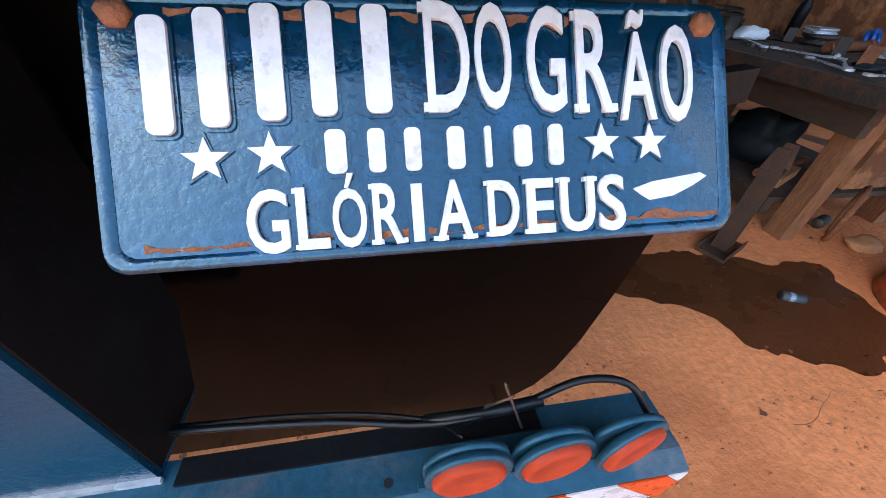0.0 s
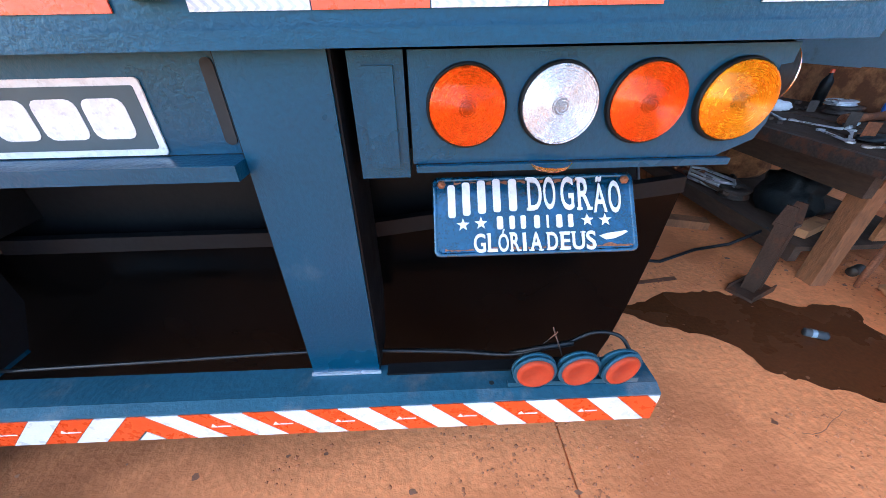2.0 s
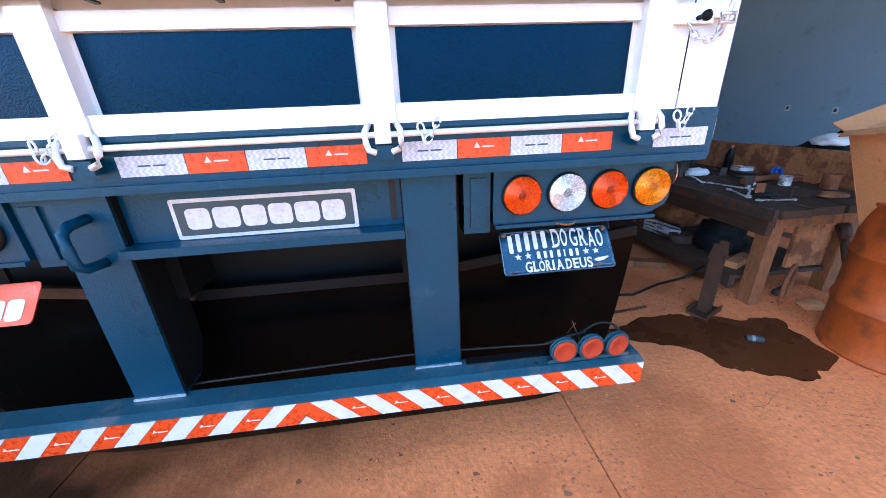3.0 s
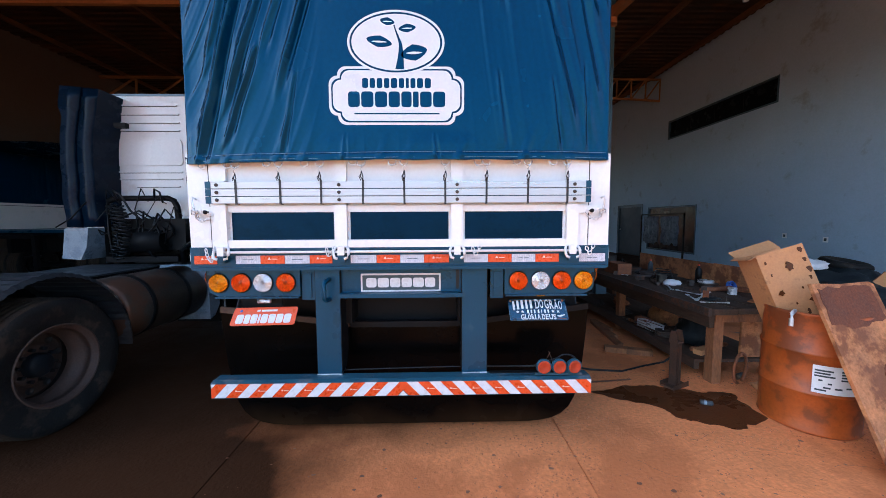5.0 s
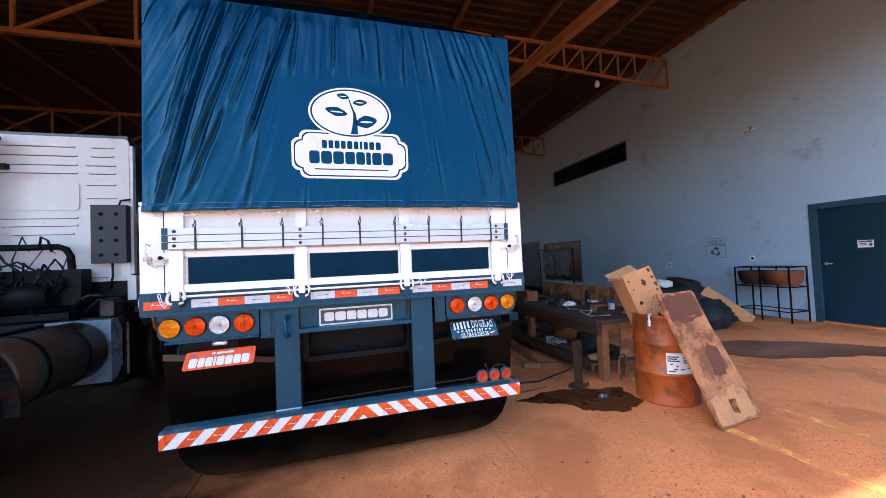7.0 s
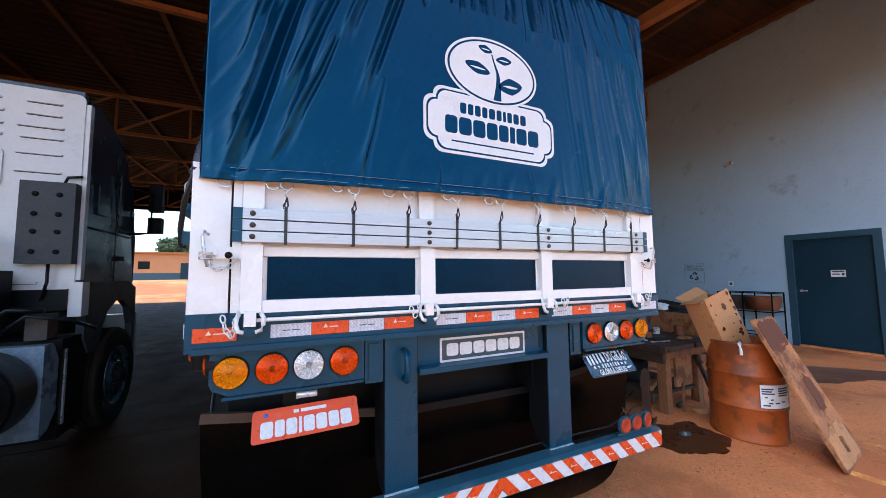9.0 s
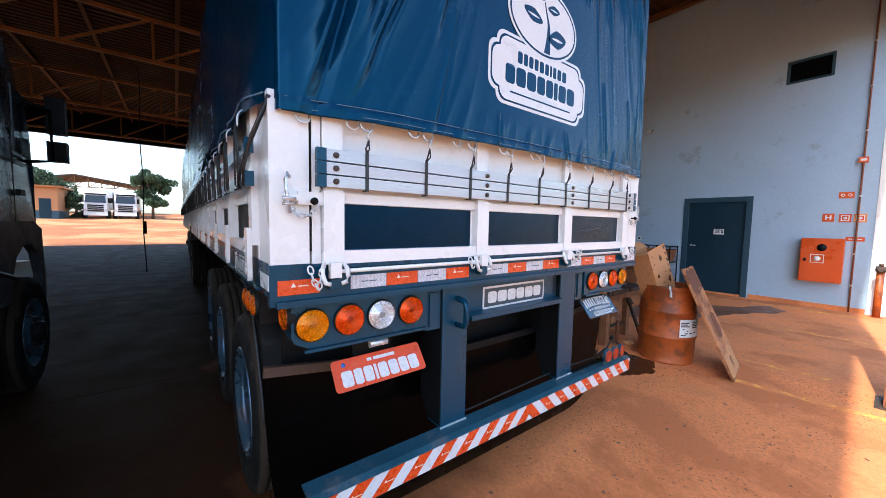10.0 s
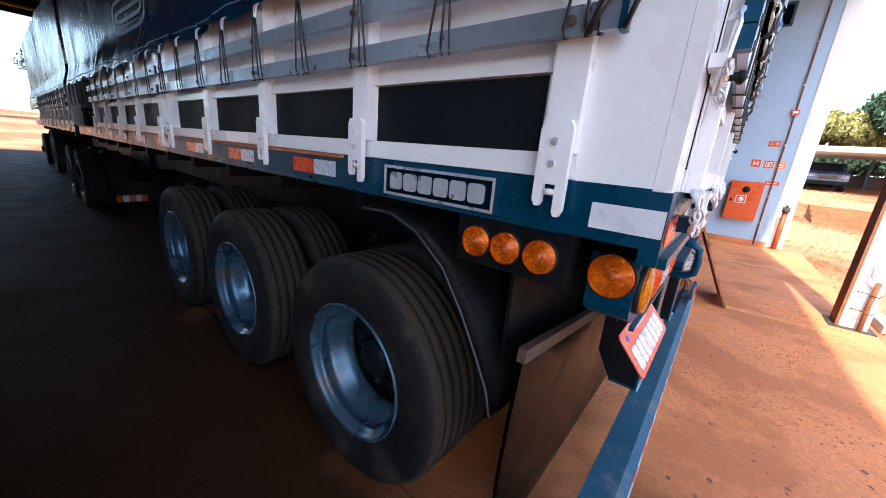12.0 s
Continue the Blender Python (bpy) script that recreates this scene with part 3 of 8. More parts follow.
        box(bm, x - 0.1, x + 0.35, 24.9, 25.2, 0, 0.03)
        solid("column", bm, M_steel, "square steel column at the open far end", "column", kind="structure", bevel=0.008)
    bm = B()
    box(bm, 1.905, WX, 25.2, 25.4, 0, ROOF + 0.1)
    solid("wall_north_east", bm, M_wall, "plain end wall beside the opening", "wall", kind="structure")


def roof():
    """Trapezoid sheets with ribs across the shed, on purlins that run along it."""
    bm = B()
    y, step, hgt = -1.2, 0.25, 0.04
    prof = []
    while y < 25.6:
        prof += [(y, 0), (y + 0.11, 0), (y + 0.14, hgt), (y + 0.22, hgt)]
        y += step
    a = [bm.verts.new((-16.3, py, ROOF + pz)) for py, pz in prof]
    b = [bm.verts.new((9.4, py, ROOF + pz)) for py, pz in prof]
    c = [bm.verts.new((-16.3, py, ROOF + pz + 0.02)) for py, pz in prof]
    d = [bm.verts.new((9.4, py, ROOF + pz + 0.02)) for py, pz in prof]
    for i in range(len(prof) - 1):
        bm.faces.new((a[i], a[i + 1], b[i + 1], b[i]))
        bm.faces.new((c[i], d[i], d[i + 1], c[i + 1]))
    solid("ceiling", bm, M_roof, "dark brown ribbed metal roof sheets with rust-brown patches", "roof", kind="structure", fix=False)
    for i in range(13):
        x = -15.0 + 1.95 * i - 0.2 + 0.15
        bm = B()
        box(bm, x, x + 0.05, -1.15, 25.2, ROOF - 0.12, ROOF - 0.004)
        box(bm, x, x + 0.1, -1.15, 25.2, ROOF - 0.132, ROOF - 0.122)
        solid("purlin", bm, M_purlin, "thin dark brown steel roof purlin", "purlin", "roof purlins", kind="structure")


def truss(x0, x1, y, zb0, zb1, zt0, zt1, bays, label, r=0.035):
    t = thing("roof_truss", label, "truss", "roof trusses", Matrix.Translation((0, y, 0)), kind="structure")

    def bar(name, p, q, w):
        bm = B()
        m, n = frame_of(p, q)
        box(bm, -w, w, -w, w, 0, n, m)
        part(name, bm, M_steel, t, bevel=0.004)
    bar("bottom_chord", (x0, 0, zb0), (x1, 0, zb1), r * 1.25)
    bar("top_chord", (x0, 0, zt0), (x1, 0, zt1), r * 1.25)
    for i in range(bays + 1):
        f = i / bays
        xb, zb, zt = x0 + (x1 - x0) * f, zb0 + (zb1 - zb0) * f, zt0 + (zt1 - zt0) * f
        bar("web", (xb, 0, zb), (xb, 0, zt), r * 0.8)
        if i < bays:
            g = (i + 1) / bays
            xc, zc = x0 + (x1 - x0) * g, zt0 + (zt1 - zt0) * g
            bar("web", (xb, 0, zb), (xc, 0, zc), r * 0.8)
    return t


def steelwork():
    for y in (4.9, 11.2, 17.5, 23.6):
        truss(-16, 3.4, y, 5.74, 5.72, 6.86, 6.78, 11, "ochre welded steel roof truss spanning the shed")
        truss(3.75, 8.69, y, 6.3, 6.02, 6.82, 6.8, 9, "light ochre steel truss running to the wall", 0.026)
        bm = B()
        box(bm, 3.5, 3.72, y - 0.08, y + 0.08, 0, 6.8)
        box(bm, 3.4, 3.82, y - 0.18, y + 0.18, 0, 0.03)
        solid("column", bm, M_frame, "slate painted steel column of the shed", "column", kind="structure", bevel=0.012)
    bm = B()
    m, n = frame_of((3.62, 4.75, 5.5), (3.62, -1.45, 4.75))
    box(bm, -0.06, 0.06, -0.08, 0.08, 0, n, m)
    solid("tie_beam", bm, M_steel, "ochre steel tie beam between columns", "beam", kind="structure", bevel=0.01)
    bm = B()
    cyl(bm, (3.62, 4.78, 5.3), (3.62, 4.78, 5.62), 0.11, seg=20)
    solid("beam_bracket", bm, M_steel, "round ochre bracket on the column head", "bracket", kind="structure", bevel=0.01)
    # front post: white outer faces, shade of the inner flank put in its colour
    p = thing("front_post", "white painted steel post, its shaded flank coloured dark", "post", at=pose(3.35, -1.47, 0), kind="structure")
    bx("post_web", (0.012, 0.24, -0.07, 0.14, -0.05, 6.9), M_pilaster, p, bevel=0.01)
    bx("dark_flange", (-0.005, 0.25, 0.142, 0.17, -0.05, 6.9), M_rust, p, "inner flange coloured dark for its shaded side")
    bx("base_plate", (-0.06, 0.3, -0.13, 0.22, -0.05, 0.012), M_iron, p)
    bm = B()
    tube(bm, [(-0.03, -0.06, 0.92), (-0.04, -0.06, 0.6), (-0.05, -0.03, 0.55), (-0.05, 0.03, 0.55), (-0.05, 0.06, 0.6), (-0.05, 0.06, 0.78)], 0.014)
    hk = part("hose_hook", bm, M_rag, p, "white forked hose hook")
    bm = B()
    tube(bm, [(-0.05, 0, 0.55), (-0.045, 0.006, 0.3), (-0.05, 0, 0.02)], 0.022)
    part("hook_pole", bm, M_rust, hk, "rusty pole")
    for zz in (0.22, 0.41):
        bm = B(); tube(bm, [(0.01, -0.072, zz), (-0.076, -0.03, zz - 0.01), (-0.076, 0.03, zz + 0.01), (0.01, 0.1, zz)], 0.006, 6); part("wire_tie", bm, M_rust, hk)
    bm = B()
    cyl(bm, (-0.001, -0.08, 0.95), (-0.05, -0.08, 0.95), 0.03)
    part("outlet", bm, M_bluepl, p, "blue round valve outlet")
    bm = B(); tube(bm, [(-0.02, 0.13 + 0.08 * math.cos(a), 3.24 + 0.09 * math.sin(a)) for a in (2 * math.pi * i / 20 for i in range(20))], 0.006, 6, closed=True)
    part("cable_loop", bm, M_wire, p, "black cable loop")
    sg = thing("extinguisher_sign", "orange fire extinguisher sign on the white post", "sign", at=pose(3.35, -1.47, 1.86))
    bm = B(); prism(bm, rounded(0.18, 0.16, 0.01), side_at(0.010, 0, 0), 0.004); part("panel", bm, M_fire, sg)
    bm = B(); prism(bm, rounded(0.07, 0.11, 0.03), side_at(0.005, 0, -0.01), 0.003); part("pictogram", bm, M_sign, sg, "white pictogram")
    bm = B()
    box(bm, 3.66, 5.6, -1.84, -1.72, -0.06, 0.035)
    solid("kerb", bm, M_pilaster, "white painted concrete kerb in the earth", "kerb", kind="structure", bevel=0.02)


ground(); floor(); shell(); roof(); steelwork()


def wall_door(name, y0, y1, z1, label, leaf_label):
    d = thing(name, label, "door", kind="structure")
    w = 0.11
    bx("door_frame", (WX - 0.015, WX + 0.1, y0, y0 + w, 0, z1), M_frame, d, bevel=0.006)
    bx("door_frame", (WX - 0.015, WX + 0.1, y1 - w, y1, 0, z1), M_frame, d, bevel=0.006)
    bx("lintel", (WX - 0.015, WX + 0.1, y0 + w, y1 - w, z1 - w, z1), M_frame, d, bevel=0.006)
    leaf = bx("leaf", (WX + 0.04, WX + 0.085, y0 + w, y1 - w, 0.04, z1 - w), M_door, d, leaf_label)
    # cross-creased sheet
    bm = B()
    a, b, c, e, zt = y0 + w + 0.03, y1 - w - 0.03, 0.08, z1 - w - 0.03, WX + 0.0385
    ring = [bm.verts.new((zt, y, z)) for y, z in ((a, c), (b, c), (b, e), (a, e))]
    mid = bm.verts.new((zt - 0.018, (a + b) / 2, (c + e) / 2))
    for i in range(4):
        bm.faces.new((ring[i], ring[(i + 1) % 4], mid))
    part("pressed_sheet", bm, M_door, d)
    bx("sill", (WX - 0.03, WX + 0.1, y0 + w, y1 - w, 0.0, 0.035), M_concrete, d)
    bm = B()
    tube(bm, [(WX + 0.03, y1 - w - 0.08, 1.13), (WX - 0.02, y1 - w - 0.08, 1.13), (WX - 0.02, y1 - w - 0.19, 1.13)], 0.011)
    cyl(bm, (WX + 0.039, y1 - w - 0.08, 1.13), (WX + 0.025, y1 - w - 0.08, 1.13), 0.028)
    part("handle", bm, M_galv, d, "bright lever handle")
    # Black sheet behind the leaf, in place of an unlit room.
    bx("backing", (WX + 0.15, WX + 0.17, y0 - 0.1, y1 + 0.1, 0, z1 + 0.1), M_dark, d)
    return d


wall_door("door_1", 0.74, 2.07, 2.29, "slate blue steel door, shut, in a wide frame", "cross-creased slate steel leaf")
wall_door("door_2", 12.0, 13.95, 2.2, "dark steel door deep in the shed, shut", "dark steel leaf")
sg = thing("door_notice", "small white printed notice on the steel door", "notice")
bm = B(); prism(bm, rounded(0.2, 0.13, 0.005), side_at(WX + 0.017, 1.33, 1.48), 0.003); part("sheet", bm, M_sign, sg)
bars([0.17], 0.01, 0.025, side_at(WX + 0.013, 1.33, 1.52), M_ink, sg)
bars([0.09], 0.01, 0.012, side_at(WX + 0.013, 1.36, 1.485), M_ink, sg)
bars([0.1], 0.01, 0.012, side_at(WX + 0.013, 1.36, 1.46), M_ink, sg)
bars([0.035], 0.01, 0.05, side_at(WX + 0.013, 1.265, 1.465), M_ink, sg)


def wall_vent(name, y0, y1, z0, z1, label, slats):
    v = thing(name, label, "window", kind="structure")
    w = 0.045
    for d in ((y0, y1, z0, z0 + w), (y0, y1, z1 - w, z1), (y0, y0 + w, z0 + w, z1 - w), (y1 - w, y1, z0 + w, z1 - w)):
        bx("window_frame", (WX - 0.008, WX + 0.08, *d), M_frame, v, bevel=0.004)
    # Black sheet paints the dark behind the opening.
    bx("backing", (WX + 0.12, WX + 0.14, y0, y1, z0, z1), M_dark, v)
    for i in range(slats):
        z = z0 + w + (z1 - z0 - 2 * w) * (i + 0.5) / slats
        bm = B()
        box(bm, -0.004, 0.004, y0 + w, y1 - w, -0.028, 0.028, Matrix.Translation((WX + 0.05, 0, z)) @ pose(0, 0, 0, 0, 35, 0))
        part("slat", bm, M_black, v)
    return v


wall_vent("window_1", -0.31, 0.37, 4.57, 5.03, "dark louvred vent high in the wall", 9)
wall_vent("window_2", 6.5, 10.62, 4.44, 5.1, "long dark slit window high in the wall", 0)
wall_vent("window_3", 9.03, 11.65, 0.4, 2.04, "dark wall opening deep in the shed", 0)
for n_, y0, y1, k in (("window_2", 6.5, 10.62, 4), ("window_3", 9.03, 11.65, 2)):
    ob = bpy.data.objects[n_]
    z0, z1 = (4.49, 5.05) if k == 4 else (0.45, 1.99)
    for i in range(k):
        a = y0 + 0.05 + (y1 - y0 - 0.1) * i / k
        bx("pane", (WX + 0.04, WX + 0.048, a + 0.01, a + (y1 - y0 - 0.1) / k - 0.01, z0, z1), M_glassdk, ob)

blot("oil_puddle", [(1.60, 0.80), (1.78, 0.86), (2.0, 0.92), (2.25, 0.84), (2.44, 0.9), (2.62, 0.8), (2.8, 0.66), (2.86, 0.5), (2.8, 0.3), (2.62, 0.26), (2.5, 0.2), (2.3, 0.25), (2.08, 0.32), (2.0, 0.55), (1.85, 0.68)], M_wet, 0.003, "dark red-brown wet oil stain on the floor", "stain", 2.0, 0.09)
blot("damp_streak", [(4.3, 2.4), (5.0, 1.75), (5.9, 1.72), (6.6, 1.3), (7.3, 0.6), (8.0, 0.2), (7.6, -0.1), (6.6, 0.4), (5.9, 0.6), (5.3, 0.9), (4.6, 1.5)], M_damp, 0.0025, "dark damp streak across the floor", "stain", 7.0, 0.12)
for x0, y0, y1 in ((2.9, -0.35, -1.4), (3.68, -0.22, -0.95), (5.88, -0.05, -1.25)):
    blot("yellow_line", [(x0, y0), (x0 + 0.09, y0), (x0 + 0.15, (y0 + y1) / 2), (x0 + 0.17, y1), (x0 + 0.07, y1), (x0 + 0.05, (y0 + y1) / 2)], M_yellow, 0.003, "worn yellow paint line across the floor", "floor marking", x0, 0.045)
blot("yellow_line", [(8.0, 0.55), (8.28, 0.55), (8.22, -0.9), (7.98, -0.9)], M_yellow, 0.003, "worn yellow box line by the fire cabinet", "floor marking", 9.0, 0.06)
blot("seep_line", [(1.2, 0.93), (1.5, 0.96), (2.1, 1.02), (2.1, 1.05), (1.5, 1.0), (1.2, 0.96)], M_damp, 0.002, "thin dark seep along a floor crack", "stain", 1.0, 0.02)



def grit():
    """Loose crumbs of earth on the slabs about the trailer's tail."""
    rnd = random.Random(5)
    vs, fs = [], []
    for _ in range(26000):
        x, y = rnd.uniform(-1.6, 3.6), rnd.uniform(-1.4, 1.2)
        if x < -0.7 or (x < 0.1 and y > -0.5) or (1.6 < x < 2.85 and 0.2 < y < 0.95) or noise.noise(Vector((x * 1.3, y * 1.3, 4))) < rnd.uniform(-0.45, 0.5):
            continue
        s = 0.0022 + 0.0075 * rnd.random() ** 3
        b = len(vs)
        q = rnd.uniform(0, 6.3)
        for k in range(4):
            a = q + k * math.pi / 2
            vs.append((x + s * math.cos(a) * rnd.uniform(0.7, 1.2), y + s * math.sin(a) * rnd.uniform(0.7, 1.2), 0.0))
        vs.append((x + s * 0.2, y, s * rnd.uniform(0.5, 1.0)))
        fs += [(b, b + 1, b + 4), (b + 1, b + 2, b + 4), (b + 2, b + 3, b + 4), (b + 3, b, b + 4)]
    me = bpy.data.meshes.new("floor_grit")
    me.from_pydata(vs, [], fs)
    me.materials.append(M_grit)
    tagged(new("floor_grit", me), "loose red earth crumbs scattered on the concrete", "grit", kind="stuff")


grit()


def specks():
    """Oil drips and trodden crumbs, dark dots strewn over the slabs, and hairline cracks that wander through them."""
    rnd = random.Random(21)
    vs, fs = [], []

    def dot(x, y, r):
        b = len(vs)
        n = 9
        for k in range(n):
            a = 2 * math.pi * k / n
            q = r * rnd.uniform(0.55, 1.25)
            vs.append((x + q * math.cos(a) * 1.2, y + q * math.sin(a), 0.0035))
        fs.append(tuple(range(b, b + n)))
    for _ in range(1100):
        x, y = rnd.uniform(-1.2, 8.2), rnd.uniform(-1.5, 2.4)
        dot(x, y, 0.003 + 0.012 * rnd.random() ** 4)
    for cx, cy in ((2.0, -0.35), (2.6, -0.7), (4.5, 0.2), (5.6, -0.5), (0.6, -0.9)):
        for _ in range(26):
            dot(cx + rnd.gauss(0, 0.22), cy + rnd.gauss(0, 0.15), 0.002 + 0.007 * rnd.random() ** 3)
    me = bpy.data.meshes.new("oil_drips")
    me.from_pydata(vs, [], fs)
    me.materials.append(M_damp)
    tagged(new("oil_drips", me), "dark oil drips and crumbs dotted over the floor", "drips", kind="stuff")
    vs, fs = [], []
    for x, y, a, n in ((1.5, -0.1, -35, 14), (2.1, -0.25, -80, 9), (2.35, 0.0, -20, 12), (4.4, -0.2, 10, 30), (0.2, -0.7, 160, 12), (5.6, 0.9, -50, 30), (1.9, 1.3, 8, 24), (2.7, -0.2, 20, 10), (2.0, 0.1, -10, 8)):
        t = radians(a)
        for i in range(n):
            w = 0.0009 * (1 - i / n) + 0.0004
            b = len(vs)
            x2, y2 = x + 0.035 * math.cos(t), y + 0.035 * math.sin(t)
            nx, ny = -math.sin(t) * w, math.cos(t) * w
            vs += [(x + nx, y + ny, 0.0032), (x - nx, y - ny, 0.0032), (x2 - nx, y2 - ny, 0.0032), (x2 + nx, y2 + ny, 0.0032)]
            fs.append((b, b + 1, b + 2, b + 3))
            x, y = x2, y2
            t += rnd.gauss(0, 0.28)
    me = bpy.data.meshes.new("hairline_cracks")
    me.from_pydata(vs, [], fs)
    me.materials.append(M_damp)
    tagged(new("hairline_cracks", me), "thin wandering cracks in the concrete floor", "cracks", kind="stuff")


specks()
# ---- the grain trailers ----
def chain(bm, pts, link=0.035, r=0.0035):
    """Oval links along a line of points, turned a quarter from one to the next."""
    pts = [Vector(p) for p in pts]
    k = 0
    for a, b in zip(pts, pts[1:]):
        n = max(1, round((b - a).length / (link * 0.75)))
        for i in range(n):
            c = a + (b - a) * ((i + 0.5) / n)
            d = (b - a).normalized()
            s = d.cross(Vector((0.3, 1, 0.2))).normalized()
            if k % 2:
                s = d.cross(s).normalized()
            ring = [c + d * (link / 2 * math.cos(t)) + s * (link * 0.3 * math.sin(t)) for t in (2 * math.pi * j / 10 for j in range(10))]
            tube(bm, ring, r, 5, closed=True)
            k += 1


def lamp(parent, m, r, lens, name="lamp", label=""):
    """A round lamp that faces along m's z: rubber collar, domed lens with moulded rings, screw boss."""
    bm = B()
    lathe(bm, [(r * 1.05, -0.02), (r * 1.07, 0.004), (r * 1.04, 0.010), (r * 1.0, 0.010), (r * 0.99, 0.002)], m, 36)
    col = part(name, bm, M_rubber, parent, label)
    bm = B()
    lathe(bm, [(r * 0.98, 0.009)] + [(r * (0.94 - 0.04 * i), 0.0075 - 0.0004 * i + (0.0022 if i % 2 else 0.0)) for i in range(18)] + [(r * 0.2, 0.006), (r * 0.12, 0.010), (0, 0.0105)], m, 28, smooth=False)
    part("reflector", bm, M_facet, col)
    bm = B()
    lathe(bm, [(r * 0.2, 0.0095), (r * 0.19, 0.0125), (r * 0.12, 0.0145), (0, 0.015)], m, 16)
    part("bulb", bm, M_iron, col)
    bm = B()
    lathe(bm, [(r * 0.985, 0.0095), (r * 0.975, 0.0152)], m, 40)
    n = 13
    for i in range(n):                      # moulded rings, each with its own sharp step
        ra, rb = r * 0.975 * (1 - i / n), r * 0.975 * (1 - (i + 1) / n)
        za, zb = (0.0155 + 0.0075 * (1 - (q / r) ** 2) for q in (ra, rb))
        lathe(bm, [(ra, za - 0.0003), (rb + (ra - rb) * 0.3, zb + 0.0012)], m, 40)
        lathe(bm, [(rb + (ra - rb) * 0.3, zb + 0.0012), (rb, zb - 0.0003)], m, 40)
    bmesh.ops.remove_doubles(bm, verts=bm.verts[:], dist=2e-6)
    for e in bm.edges:
        if e.is_manifold and e.calc_face_angle(0.0) > radians(11):
            e.smooth = False
    part("lens", bm, lens, col, fix=False)
    return col


def wheel(parent_pose, inner=True, mirror=False, rim_mat=None, tyre_mat=None, front=False):
    """Tyre with grooved tread, deep dished rim with hand holes, hub and nuts; its axle along x, outer face at -x."""
    w = new("wheel")
    w.matrix_world = parent_pose
    rim_mat, tyre_mat = rim_mat or M_rim, tyre_mat or M_tyre
    ax = Matrix(((0, 0, -1, 0), (0, 1, 0, 0), (1, 0, 0, 0), (0, 0, 0, 1)))
    for k in range(2 if inner else 1):
        off = -0.31 * k
        m = Matrix.Translation((0, 0, 0)) @ ax @ Matrix.Translation((0, 0, off))
        R, ri, wd = 0.5, 0.288, 0.265
        prof = [(ri, -wd / 2 + 0.02), (ri + 0.02, -wd / 2), (ri + 0.1, -wd / 2 - 0.012), (R - 0.06, -wd / 2 - 0.008), (R - 0.016, -wd / 2 + 0.008), (R, -wd / 2 + 0.035)]
        for g in (-0.075, -0.025, 0.025, 0.075):
            prof += [(R, g - 0.006), (R - 0.013, g - 0.004), (R - 0.013, g + 0.004), (R, g + 0.006)]
        prof += [(R, wd / 2 - 0.035), (R - 0.016, wd / 2 - 0.008), (R - 0.06, wd / 2 + 0.008), (R - 0.07, wd / 2 + 0.004), (ri + 0.11, wd / 2 + 0.012), (ri + 0.1, wd / 2 + 0.008), (ri + 0.02, wd / 2), (ri, wd / 2 - 0.02), (ri, -wd / 2 + 0.02)]
        bm = B()
        lathe(bm, prof, m, 56)
        ty = part("tyre", bm, tyre_mat, w)
        ty.data.materials.append(M_tread)
        inv = m.inverted()
        for f in ty.data.polygons:
            c = inv @ f.center
            if math.hypot(c.x, c.y) > R - 0.012 and abs(c.z) < wd / 2 - 0.006:
                f.material_index = 1
        bm = B()
        d = 0.02 if front else -0.17      # how deep the disc lies
        lathe(bm, [(ri + 0.012, wd / 2 - 0.012), (ri + 0.016, wd / 2 + 0.002), (ri + 0.008, wd / 2 + 0.006), (ri - 0.002, wd / 2 - 0.006), (ri - 0.010, wd / 2 - 0.022), (ri - 0.022, wd / 2 - 0.026), (ri - 0.024, wd / 2 - 0.048), (ri - 0.017, wd / 2 - 0.054), (ri - 0.022, wd / 2 - 0.1), (ri - 0.036, wd / 2 - 0.106), (ri - 0.04, wd / 2 - 0.135), (ri - 0.05, wd / 2 - 0.14), (ri - 0.05, wd / 2 - 0.20)], m, 48)
        rim = part("rim", bm, rim_mat, w)
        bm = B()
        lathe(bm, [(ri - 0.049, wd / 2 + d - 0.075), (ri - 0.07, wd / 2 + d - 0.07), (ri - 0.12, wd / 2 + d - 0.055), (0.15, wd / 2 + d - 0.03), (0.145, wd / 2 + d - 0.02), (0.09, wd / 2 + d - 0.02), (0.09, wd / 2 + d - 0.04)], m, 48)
        # Only deep-set discs take the shade colour; flush ones match the rim.
        part("disc", bm, M_discdark if rim_mat is M_rim and not front else rim_mat, rim)
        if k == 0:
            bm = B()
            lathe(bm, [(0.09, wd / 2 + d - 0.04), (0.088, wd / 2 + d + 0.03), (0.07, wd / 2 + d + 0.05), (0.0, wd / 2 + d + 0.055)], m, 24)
            part("hub", bm, M_discdark, rim)
            for i in range(10):
                bm = B()
                t = 2 * math.pi * i / 10
                p = m @ Vector((0.12 * math.cos(t), 0.12 * math.sin(t), wd / 2 + d - 0.022))
                q = m @ Vector((0.12 * math.cos(t), 0.12 * math.sin(t), wd / 2 + d + 0.015))
                cyl(bm, p, q, 0.014, seg=6)
                part("wheel_nut", bm, M_discdark, rim)
            # Dark discs laid on the wheel disc draw the shaded hand holes.
            for i in range(10):
                t = 2 * math.pi * (i + 0.5) / 10
                bm = B()
                lathe(bm, [(0, 0), (0.026, 0), (0.026, 0.004)], m @ Matrix.Translation((0.195 * math.cos(t), 0.195 * math.sin(t), wd / 2 + d - 0.054)), 12)
                part("hand_hole", bm, M_dark, rim)
    return w


